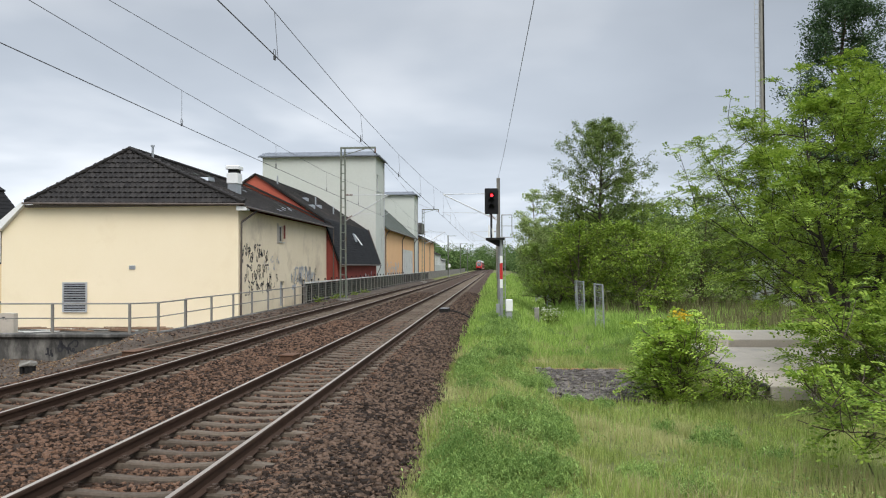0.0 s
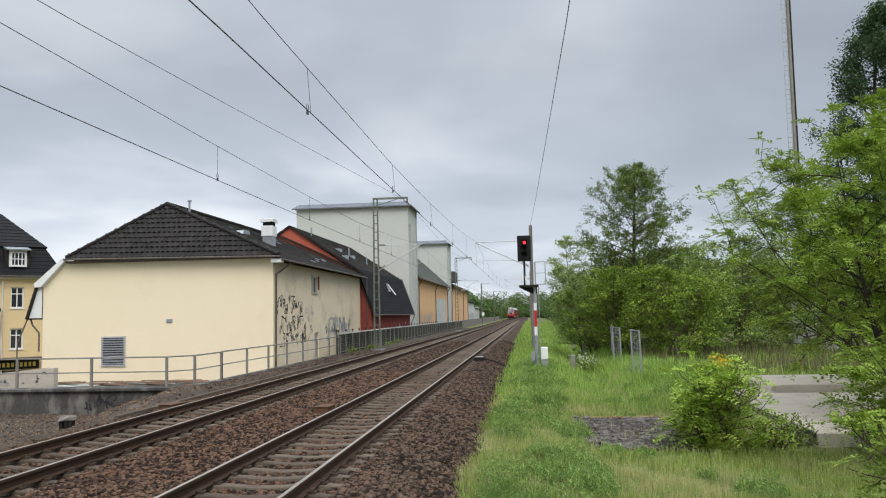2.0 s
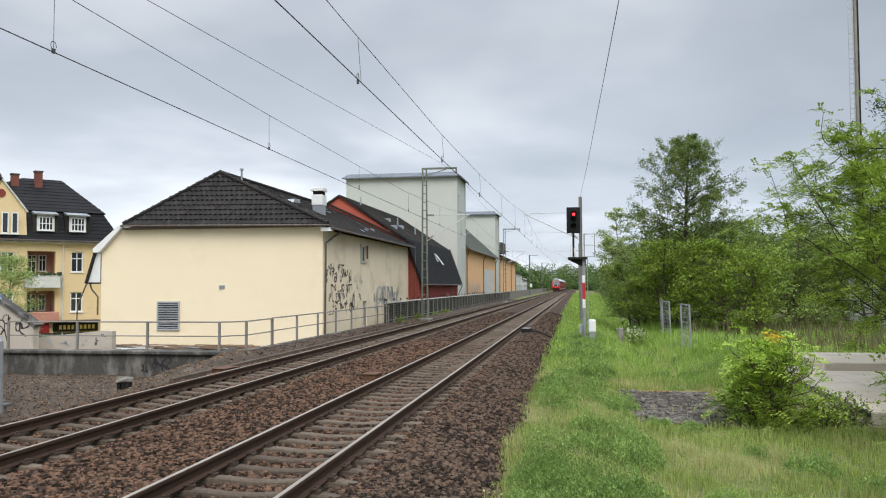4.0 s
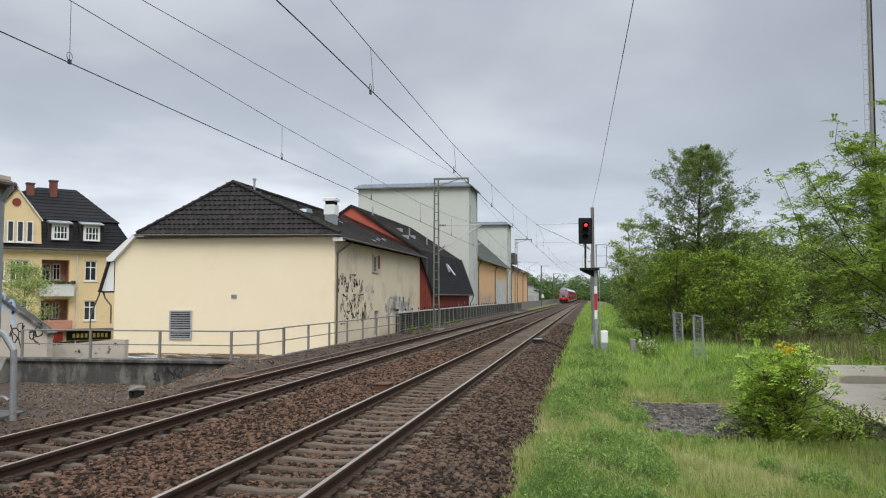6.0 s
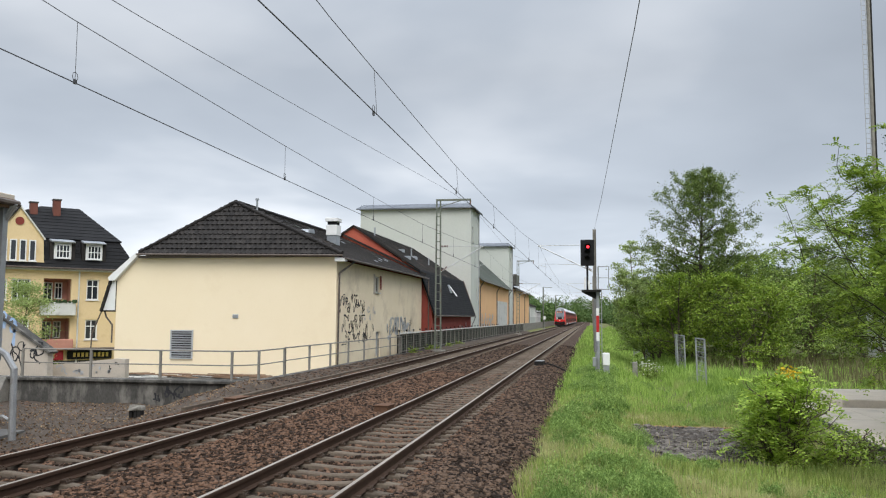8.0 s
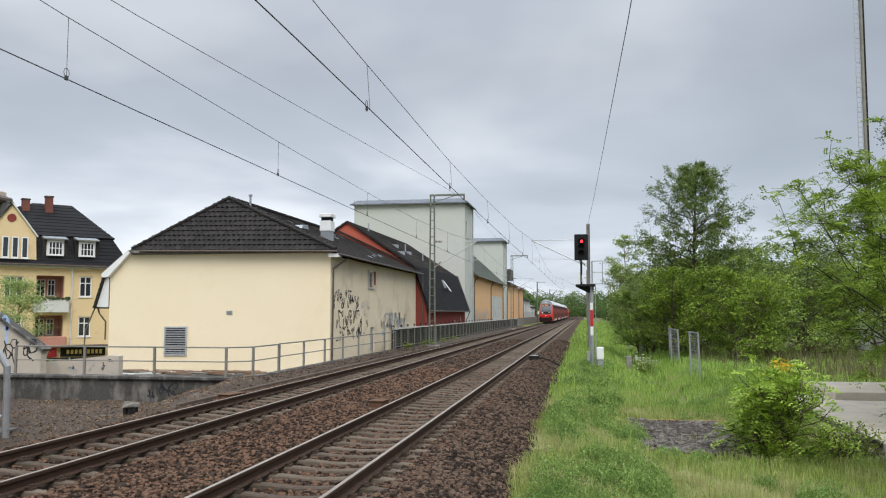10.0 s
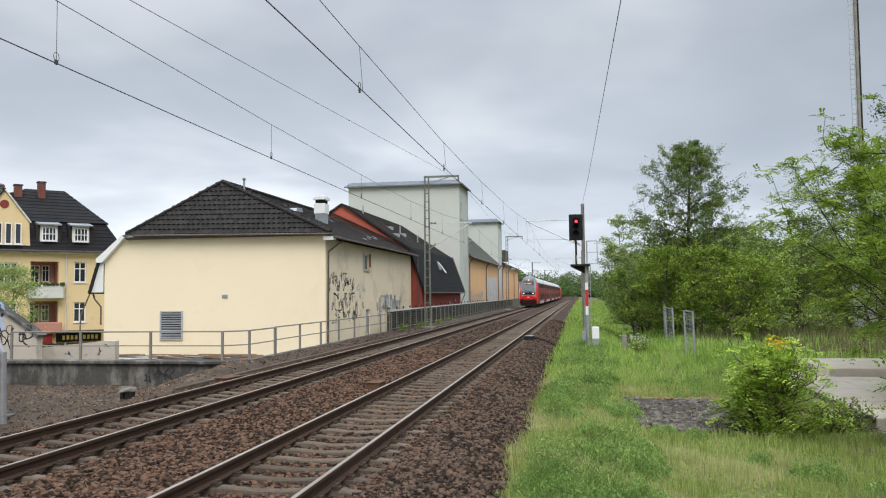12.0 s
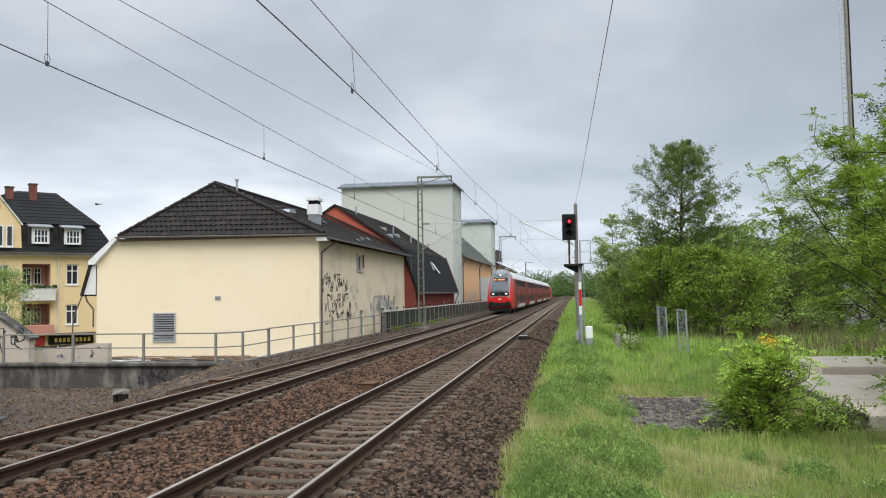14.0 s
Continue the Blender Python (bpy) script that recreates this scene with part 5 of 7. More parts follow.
# ---------------------------------------------------------------- radio mast
def radio_mast():
    m = thing("radio_mast", "tall slim grey steel radio mast with ladder", "mast")
    x, y = 20.86, 65.0
    part("tube", bar((x, y, -1.2), (x, y, 34), 0.27, None, 12), M_RAILING, m, "grey tubular steel column")
    lad = bmesh.new()
    for dx in (-0.42, -0.12):
        add_bar(lad, (x + dx - 0.1, y - 0.1, 1.0), (x + dx - 0.1, y - 0.1, 34), 0.04)
    for i in range(85):
        add_bar(lad, (x - 0.52, y - 0.1, 1.2 + i * 0.38), (x - 0.22, y - 0.1, 1.2 + i * 0.38), 0.03)
    for i in range(17):
        add_bar(lad, (x - 0.5, y - 0.1, 2 + i * 1.9), (x, y - 0.05, 2 + i * 1.9), 0.04)
    part("ladder", lad, M_GALV, m)
    part("cable_run", bar((x + 0.18, y - 0.05, 0), (x + 0.18, y - 0.05, 34), 0.09), M_UNDER, m, "black cable run")
    part("equipment_base", box((x - 0.7, y - 1.0, -1.4), (x + 0.9, y + 0.8, 2.6), 0.03), M_WHITE, m, "white equipment cabinet at the mast foot")



radio_mast()
wc = thing("equipment_cabinet", "white sheet-metal equipment cabinet beside the mast", "cabinet", (21.7, 62, gz(21.7, 62)))
part("cabinet_body", box((-0.6, -0.4, -0.1), (0.6, 0.4, 1.46), 0.02), M_WHITE, wc)
part("cabinet_roof", box((-0.66, -0.46, 1.46), (0.66, 0.46, 1.52), 0.02), M_FLASH, wc, "grey cabinet roof sheet")
part("cabinet_door", box((-0.5, -0.42, 0.1), (0.5, -0.4, 1.35), 0.006), M_WHITE, wc)


# ---------------------------------------------------------------- ochre apartment house
def apartment_house():
    h = thing("apartment_house", "ochre yellow apartment house with dark mansard roof", "house", (-40, 57, 0))
    h.rotation_euler = (0, 0, radians(47))
    holes = [(-1.76, 0.22, 2.95, 4.9), (-1.76, 0.22, -0.1, 1.85), (1.33, 2.25, 3.3, 4.9), (1.33, 2.25, 0.2, 1.75), (-4.95, -4.25, 3.2, 4.8), (-3.95, -2.65, 3.2, 4.8), (-4.95, -4.25, 0.2, 1.75), (-3.95, -2.65, 0.2, 1.75)]
    holed_wall("facade_wall", "y", 0.0, 0.4, -9.0, 4.75, -4.2, 5.65, holes, M_OCHRE, h, "ochre yellow rendered street facade")
    part("side_wall", box((4.35, 0.4, -4.2), (4.75, 10, 5.65)), M_OCHRE, h)
    part("side_wall", box((-9.0, 0.4, -4.2), (-8.6, 10, 5.65)), M_OCHRE, h)
    part("back_wall", box((-8.6, 9.6, -4.2), (4.35, 10, 5.65)), M_OCHRE, h)
    part("cornice", box((-9.2, -0.32, 5.5), (5.0, 0.0, 5.75), 0.03), M_WHITE_DIRTY, h, "pale moulded cornice")
    for a, b, c, d in holes[2:]:
        window(h, "y", 0.0, 1, a, b, c, d, 1 if b - a < 1.1 else 2, 0.33, fw=0.09)
    for z in (2.95, -0.1):
        lg = part("loggia", box((-1.76, 1.5, z), (0.22, 1.6, z + 1.95)), M_SALMON, h, "salmon recessed loggia wall")
        part("loggia_side", box((-1.80, 0.4, z), (-1.76, 1.5, z + 1.95)), M_SALMON, lg)
        part("loggia_side", box((0.22, 0.4, z), (0.26, 1.5, z + 1.95)), M_SALMON, lg)
        part("loggia_ceiling", box((-1.76, 0.4, z + 1.95), (0.22, 1.5, z + 2.0)), M_SALMON, lg)
        window(h, "y", 1.30, 1, -1.55, -0.85, z, z + 1.7, 1, 0.3, fw=0.07, sill=False)
        window(h, "y", 1.30, 1, -0.7, -0.15, z + 0.4, z + 1.7, 1, 0.3, fw=0.07, sill=False)
        bal = part("balcony", box((-2.0, -0.75, z - 0.9 + 0.0), (0.46, 0.02, z + 0.12), 0.05) if z > 1 else box((-1.95, -0.5, z - 0.5), (0.42, 0.02, z + 0.35), 0.05), M_WHITE_DIRTY if z > 1 else M_SALMON, h, "projecting balcony parapet")
        if z > 1:
            bm = bmesh.new()
            rng = random.Random(4)
            for i in range(60):
                x = rng.uniform(-2.05, 0.5)
                add_box(bm, (x, -0.85 + rng.uniform(0, 0.2), z + 0.08), (x + 0.12, -0.7 + rng.uniform(0, 0.2), z + rng.uniform(0.16, 0.34)))
            part("window_box_plants", bm, M_LEAF_DARK, bal, "dark plants in balcony boxes")
    # mansard with hipped end
    E0 = [(-9.3, -0.42, 5.72), (5.15, -0.42, 5.72), (5.15, 10.4, 5.72), (-9.3, 10.4, 5.72)]
    E1 = [(-8.6, 0.9, 8.1), (3.85, 0.9, 8.1), (3.85, 9.0, 8.1), (-8.6, 9.0, 8.1)]
    for i in range(4):
        j = (i + 1) % 4
        roof_strips("mansard_slope", E0[i], E0[j], E1[i], E1[j], 8, M_ROOF_BLACK, h, "dark slate mansard slope", 0.03)
    R = [(-1.4, 4.4, 10.95), (1.5, 4.4, 10.95)]
    roof_strips("upper_slope", (-8.8, 0.7, 8.05), (4.05, 0.7, 8.05), R[0], R[1], 10, M_ROOF_BLACK, h, "dark tiled upper roof", 0.03)
    roof_strips("upper_slope", (4.05, 0.7, 8.05), (4.05, 9.2, 8.05), R[1], R[1], 10, M_ROOF_BLACK, h)
    roof_strips("upper_slope", (-8.8, 9.2, 8.05), (-8.8, 0.7, 8.05), R[0], R[0], 10, M_ROOF, h)
    roof_strips("upper_slope", (4.05, 9.2, 8.05), (-8.8, 9.2, 8.05), R[1], R[0], 10, M_ROOF, h)
    # gabled bay
    bay = part("gable_bay", prism([(-5.45, 5.75), (-1.85, 5.75), (-1.95, 7.9), (-3.65, 10.2), (-5.35, 7.9)], 2.4, "y", -0.25), M_OCHRE, h, "ochre gabled attic bay")
    for s in (-1, 1):
        part("gable_verge", slab_between([(-3.65, -0.4, 10.35), (-3.65, 2.6, 10.35), (-3.65 + s * 1.85, 2.6, 7.85), (-3.65 + s * 1.85, -0.4, 7.85)], 0.1), M_WHITE_DIRTY if s > 0 else M_ROOF, bay)
    for a in (-4.9, -4.25, -3.6, -2.95):
        window(bay, "y", -0.46, 1, a, a + 0.48, 6.15, 7.75, 0, 0, fw=0.08)
    part("oval_window", bar((-3.65, -0.30, 9.15), (-3.65, -0.24, 9.15), 0.62, None, 14), M_DKRED, bay, "round attic window")
    for u in (-1.15, 1.15):
        d = part("dormer", box((u, -0.05, 6.35), (u + 1.25, 1.8, 7.72)), M_WHITE, h, "white-framed roof dormer")
        window(d, "y", -0.26, 1, u + 0.12, u + 1.13, 6.5, 7.55, 3, 0.5, fw=0.07)
        part("dormer_roof", slab_between([(u - 0.22, -0.4, 7.76), (u + 1.47, -0.4, 7.76), (u + 1.47, 2.2, 8.35), (u - 0.22, 2.2, 8.35)], 0.09), M_FLASH, d, "pale sheet-metal dormer roof")
        for s in (u - 0.3, u + 1.27):
            part("dormer_cheek", prism([(-0.1, 6.3), (1.4, 8.2), (-0.1, 7.7)], 0.25, "x", s), M_ROOF, d)
    for u, y, z in ((-2.1, 3.6, 11.05), (-0.4, 3.6, 11.4), (-6.5, 3.6, 11.0)):
        c = part("chimney", box((u - 0.27, y - 0.3, 9.6), (u + 0.27, y + 0.3, z), 0.02), M_BRICK, h, "red brick chimney stack")
        part("chimney_cap", box((u - 0.32, y - 0.35, z), (u + 0.32, y + 0.35, z + 0.1)), M_CONC_DARK, c)
    part("gutter", bar((-9.3, -0.5, 5.7), (5.2, -0.5, 5.68), 0.14, None, 6), M_GUTTER, h)
    part("downpipe", pipe([(0.75, -0.12, 5.6), (0.75, -0.12, -4)], 0.06, 6), M_WHITE_DIRTY, h)
    # shop fronts at street level
    f1 = part("shop_fascia", box((-9.0, -0.25, -1.35), (-0.2, -0.02, -0.55), 0.02), M_SHOP, h, "dark red shop fascia")
    for i in range(2):
        part("sign_bar", box((-1.75 + i * 0.33, -0.29, -1.1), (-1.5 + i * 0.33, -0.25, -0.75)), M_WHITE, f1)
    f2 = part("shop_fascia", box((0.1, -0.25, -1.3), (3.35, -0.02, -0.62), 0.02), M_BLACK, h, "black shop fascia with golden lettering bars")
    for i in range(9):
        part("sign_bar", box((0.5 + i * 0.3, -0.29, -1.12), (0.68 + i * 0.3, -0.25, -0.8)), M_GOLD, f2)
    part("awning", box((-0.2, -1.0, -0.55), (3.4, 0.0, -0.42), 0.02), M_GUTTER, h)
    part("shop_window", box((-8.5, -0.06, -3.8), (2.9, -0.02, -1.4)), M_GLASS, h)


apartment_house()


# ---------------------------------------------------------------- low structures beyond the retaining wall
sw = thing("stair_wall", "pale concrete stair wall with sloping top and sprayed tags", "wall")
part("wall_body", prism([(-25.5, -4.2), (-21.7, -4.2), (-21.7, 0.62), (-25.5, 3.0)], 0.35, "y", 29.8), M_SLAB, sw)
part("wall_coping", slab_between([(-21.55, 29.7, 0.62), (-21.55, 30.25, 0.62), (-25.6, 30.25, 3.14), (-25.6, 29.7, 3.14)], 0.1), M_CONC_DARK, sw, "dark sloping coping")
scribble(sw, "graffiti", "y", 29.794, -23.4, -21.9, -0.3, 1.0, 8, M_SPRAY, 0.06, 41, "black sprayed tag")
scribble(sw, "graffiti", "y", 29.794, -25.0, -23.2, 0.4, 2.2, 9, M_SPRAY_BLUE, 0.14, 42, "blue and white sprayed shape")
pw = thing("parapet_wall", "long pale concrete parapet with faint graffiti", "wall")
part("wall_body", prism([(-22.6, -2.0), (-19.0, -2.0), (-19.0, 0.30), (-19.4, 0.32), (-22.6, 0.0)], 0.3, "y", 31.0), M_SLAB, pw)
scribble(pw, "graffiti", "y", 30.994, -22.2, -19.6, -0.45, 0.05, 9, M_SPRAY_SILVER, 0.07, 43, "faded grey sprayed letters")
scribble(pw, "graffiti", "y", 30.994, -19.7, -19.2, -0.25, 0.15, 2, M_SPRAY, 0.05, 44, "small black tag")
lr = thing("low_flat_roof", "flat felted low roof strewn with timber offcuts", "roof")
part("roof_slab", box((-29, 33.5, -1.75), (-12.9, 43.8, -1.27), 0.02), M_CONC_DARK, lr)
part("roof_edge", box((-29, 33.4, -1.44), (-12.9, 33.5, -1.24)), M_FLASH, lr)
rng = random.Random(8)
for i in range(34):
    x, y = rng.uniform(-26.5, -15.0), rng.uniform(41.2, 43.4)
    p = part("timber_plank", box((-rng.uniform(0.5, 1.5), -0.09, 0), (rng.uniform(0.5, 1.5), 0.09, 0.05), 0.005), M_WOOD if i % 3 else M_WHITE_DIRTY)
    p.location, p.rotation_euler = (x, y, -1.265 + 0.05 * (i % 3)), (0, 0, rng.uniform(-0.5, 0.5))
    tagged(p, "loose weathered timber plank lying on the flat roof", "plank", "loose planks")
scribble(rw, "graffiti", "y", 27.992, -16.0, -14.5, -1.05, -0.48, 14, M_SPRAY, 0.06, 45, "black sprayed tag on concrete")


def shelter():
    s = thing("platform_shed", "grey platform shed with flat roof and drainpipe", "shed")
    part("shed_wall", box((-22, 14.0, 0.95), (-14.86, 18.3, 5.0)), M_CONC_DARK, s, "dark weathered timber wall")
    part("shed_base", box((-22, 13.9, -1.05), (-14.72, 18.35, 0.95), 0.02), M_SLAB, s, "pale concrete lower wall")
    part("corner_post", box((-14.86, 18.2, 0.95), (-14.70, 18.38, 5.0)), M_GALV, s)
    part("flat_roof", box((-22.5, 13.5, 5.0), (-14.62, 18.5, 5.18), 0.02), M_SLAB, s, "pale flat roof edge")
    part("roof_fascia", box((-14.66, 13.5, 4.82), (-14.6, 18.5, 5.06)), M_WOOD, s)
    part("gutter", bar((-14.52, 13.5, 4.98), (-14.52, 18.5, 4.95), 0.16, None, 8), M_GUTTER, s)
    part("drainpipe", pipe([(-14.5, 18.35, 4.95), (-14.72, 18.35, 4.6), (-14.9, 18.35, 4.4), (-14.95, 18.35, 1.35), (-14.5, 18.3, 1.1), (-14.25, 18.3, 0.75), (-14.22, 18.3, -1.0)], 0.085, 8), M_GALV, s, "grey drainpipe with offset bend")
    part("cable_pipe", pipe([(-15.2, 18.3, -0.45), (-14.5, 18.3, -0.42), (-14.35, 18.3, -0.5)], 0.04, 6), M_GALV, s)


shelter()


# ---------------------------------------------------------------- small trackside things
def small_box(x, y, z, sx, sy, sz, m, name, label, cat):
    o = part(name, box((-sx / 2, -sy / 2, 0), (sx / 2, sy / 2, sz), 0.012), m)
    o.location, o.rotation_euler = (x, y, z), (0, 0, random.uniform(-0.15, 0.15))
    return tagged(o, label, cat)


b1 = small_box(-5.0, 19.5, -0.24, 0.34, 0.5, 0.20, M_RUSTBOX, "track_box", "brown box beside the rail between the tracks", "track box")
part("box_lid", box((-0.19, -0.27, 0.20), (0.19, 0.27, 0.225), 0.006), M_RUSTBOX, b1)
b2 = small_box(-9.55, 21.1, -0.26, 0.36, 0.75, 0.15, M_RUSTBOX, "track_box", "flat brown box beside the outer rail", "track box")
part("box_lid", box((-0.2, -0.4, 0.15), (0.2, 0.4, 0.17), 0.006), M_RUSTBOX, b2)
b3 = small_box(-2.55, 40.4, -0.27, 0.45, 0.5, 0.26, M_UNDER, "rail_contact", "dark wheel sensor box clamped beside the rail", "rail sensor")
part("sensor_cover", box((-0.2, -0.2, 0.26), (0.2, 0.2, 0.29), 0.01), M_GALV, b3)
cb = tagged(part("black_cable", pipe([(-2.3, 40.4, -0.12), (-1.9, 40.1, -0.16), (-1.4, 39.6, -0.34), (-1.0, 39.2, -0.55)], 0.03, 6), M_UNDER), "black cable lying across the ballast shoulder", "cable")
stn = thing("stone_block", "pale concrete block propped on dark feet", "stone block", (-14.0, 23.6, -1.04))
bm = box((-0.22, -0.18, 0.16), (0.22, 0.18, 0.36), 0.06)
for v_ in bm.verts:
    v_.co += Vector((random.uniform(-0.03, 0.03), random.uniform(-0.03, 0.03), random.uniform(-0.03, 0.03)))
part("block", bm, M_CONC, stn)
for x in (-0.14, 0.02, 0.14):
    part("foot", box((x - 0.05, -0.15, -0.02), (x + 0.05, 0.1, 0.2), 0.01), M_UNDER, stn, "dark support foot")


# ---------------------------------------------------------------- loose stones
def scatter_stones(name, n, xr, yr, zfun, size, material, parent=None, ok=None, seed=0, flat=0.7):
    """Many angular stones as one mesh: skewed, chipped blocks resting on a surface."""
    g = np.random.default_rng(seed)
    y = yr[0] + (yr[1] - yr[0]) * g.random(n) ** 1.35
    x = g.uniform(xr[0], xr[1], n)
    if ok is not None:
        k = ok(x, y)
        x, y = x[k], y[k]
    n = len(x)
    s = size * g.uniform(0.55, 1.35, n) * np.interp(y, [8, 40], [1.0, 1.5])
    base = np.array([(-1, -1, -1), (1, -1, -1), (1, 1, -1), (-1, 1, -1), (-1, -1, 1), (1, -1, 1), (1, 1, 1), (-1, 1, 1)], float) * 0.66
    v = base[None] * g.uniform(0.55, 1.2, (n, 8, 1)) * np.stack([g.uniform(0.8, 1.5, n), g.uniform(0.6, 1.0, n), g.uniform(0.6, 1.0, n)], -1)[:, None] + g.uniform(-0.2, 0.2, (n, 8, 3))
    v[:, :, 2] *= flat
    a, tilt = g.uniform(0, 6.283, n), g.uniform(-0.6, 0.6, n)
    ca, sa, ct, st2 = np.cos(a)[:, None], np.sin(a)[:, None], np.cos(tilt)[:, None], np.sin(tilt)[:, None]
    X, Y, Z = v[:, :, 0], v[:, :, 1] * ct - v[:, :, 2] * st2, v[:, :, 1] * st2 + v[:, :, 2] * ct
    X, Y = X * ca - Y * sa, X * sa + Y * ca
    s = s[:, None]
    P = np.stack([X * s + x[:, None], Y * s + y[:, None], Z * s + (zfun(x, y) + 0.25 * size)[:, None]], -1).reshape(-1, 3)
    f0 = np.array([(4, 5, 6), (4, 6, 7), (0, 1, 5), (0, 5, 4), (1, 2, 6), (1, 6, 5), (2, 3, 7), (2, 7, 6), (3, 0, 4), (3, 4, 7)])
    F = (f0[None] + 8 * np.arange(n)[:, None, None]).reshape(-1, 3)
    ob = mesh_np(name, P, F, material, parent)
    return tagged(ob, kind="stuff")


def clear_of_track(x, y):
    ok = np.ones(len(x), bool)
    for c, off in ((T1, 0.0), (T2, 0.25)):
        d = np.abs(x - c)
        on_sleeper = (d < np.where(x - T1 > 0, 1.2, 1.0)) & (np.abs((y + 2 - off + 0.3) % 0.6 - 0.3) < 0.12)
        on_rail = np.abs(d - 0.7535) < 0.10
        ok &= ~(on_sleeper | on_rail)
    return ok


tagged(scatter_stones("ballast_stones", 62000, (-10.9, -2.3), (5.0, 34.0), bed_z, 0.040, M_STONE, None, clear_of_track, 1), "loose red-brown ballast stones", "ballast")
tagged(scatter_stones("ballast_stones", 25000, (-3.0, -0.85), (4.5, 36.0), bed_z, 0.040, M_STONE_GREY, None, clear_of_track, 2), "grey-brown ballast stones on the shoulder", "ballast")
tagged(scatter_stones("ballast_stones", 19000, (-10.9, -1.1), (34.0, 70.0), bed_z, 0.036, M_STONE_GREY, None, clear_of_track, 3), "distant dark brown ballast stones", "ballast")
dirt = structure(grid_mesh("ground_gravel", np.linspace(-24, -10.75, 50), np.linspace(4, 28.0, 70), lambda X, Y: ground_z(X, Y) + 0.045, M_DIRT), "oily gravel ground with rubble")
structure(grid_mesh("gravel_path", np.linspace(-12.6, -10.75, 11), np.linspace(27.85, 150, 160), lambda X, Y: np.where(X < -11.5, -0.335 + 0.02 * wob(X, Y, 2.0, 3.0), ground_z(X, Y) + 0.04), M_DIRT), "dark gravel path along the railing")
tagged(scatter_stones("rubble", 3600, (-22.0, -10.8), (12.0, 27.9), lambda x, y: ground_z(x, y) + 0.03, 0.035, M_STONE, None, None, 4), "loose rubble and grit on the yard", "rubble")
tagged(scatter_stones("rubble", 2600, (-12.3, -10.8), (28.0, 60.0), lambda x, y: ground_z(x, y) + 0.03, 0.035, M_STONE_GREY, None, None, 6), "loose grit along the railing", "rubble")


# ---------------------------------------------------------------- plants
def leaves_at(centres, normals_up, size, g, droop=0.3, aspect=0.5):
    """Bent diamond leaves, two triangles each, at the given points."""
    n = len(centres)
    a = g.uniform(0, 6.283, n)
    el = g.normal(-droop, 0.45, n)
    d = np.stack([np.cos(a) * np.cos(el), np.sin(a) * np.cos(el), np.sin(el)], -1)
    r = g.normal(size=(n, 3)) * 0.55 + np.array([0, 0, 1.0])
    side = np.cross(d, r)
    side /= np.linalg.norm(side, axis=1, keepdims=True) + 1e-9
    s = (size * g.uniform(0.7, 1.3, n))[:, None]
    bend = np.cross(side, d) * s * 0.12
    p0, p2 = centres - d * s * 0.5, centres + d * s * 0.5
    p1, p3 = centres + side * s * aspect * 0.5 + bend, centres - side * s * aspect * 0.5 + bend
    V = np.stack([p0, p1, p2, p3], 1).reshape(-1, 3)
    i = 4 * np.arange(n)[:, None]
    F = np.concatenate([i + np.array([[0, 1, 2]]), i + np.array([[0, 2, 3]])], 0)
    return V, F


def sprays_at(tips, dirs_, g, pairs, leaf, length):
    """Pinnate sprays: leaflets in pairs along a drooping stalk."""
    n = len(tips)
    d = dirs_ + g.normal(size=(n, 3)) * 0.45
    d[:, 2] = d[:, 2] * 0.45 - 0.05
    d /= np.linalg.norm(d, axis=1, keepdims=True)
    up = np.array([0, 0, 1.0]) + g.normal(size=(n, 3)) * 0.3
    side = np.cross(d, up)
    side /= np.linalg.norm(side, axis=1, keepdims=True) + 1e-9
    L = length * g.uniform(0.7, 1.3, n)
    Vs, Fs, base = [], [], 0
    for k in range(pairs):
        t = (k + 0.6) / pairs
        c = tips + d * (L * t)[:, None] - np.array([0, 0, 1.0]) * (L * t * t * 0.35)[:, None]
        for s in (-1, 1):
            s1 = leaf * g.uniform(0.75, 1.2, n)[:, None]
            o = side * s
            p0, p2 = c, c + o * s1 + d * s1 * 0.35
            p1, p3 = c + o * s1 * 0.45 + d * s1 * 0.5, c + o * s1 * 0.5 - d * s1 * 0.2
            V = np.stack([p0, p1, p2, p3], 1).reshape(-1, 3)
            i = base + 4 * np.arange(n)[:, None]
            Fs += [i + np.array([[0, 1, 2]]), i + np.array([[0, 2, 3]])]
            Vs.append(V)
            base += len(V)
    return np.concatenate(Vs), np.concatenate(Fs)


def tube(V, F, pts, radii, n=6):
    base = len(V)
    for i, (p, r) in enumerate(zip(pts, radii)):
        d = (pts[min(i + 1, len(pts) - 1)] - pts[max(i - 1, 0)])
        d = d / (np.linalg.norm(d) + 1e-9)
        u = np.cross(d, [0.3, 0.9, 0.1])
        u /= np.linalg.norm(u) + 1e-9
        w = np.cross(d, u)
        for k in range(n):
            a = 2 * math.pi * k / n
            V.append(p + r * (math.cos(a) * u + math.sin(a) * w))
    for i in range(len(pts) - 1):
        for k in range(n):
            a, b = base + i * n + k, base + i * n + (k + 1) % n
            F.append((a, b, b + n, a + n))


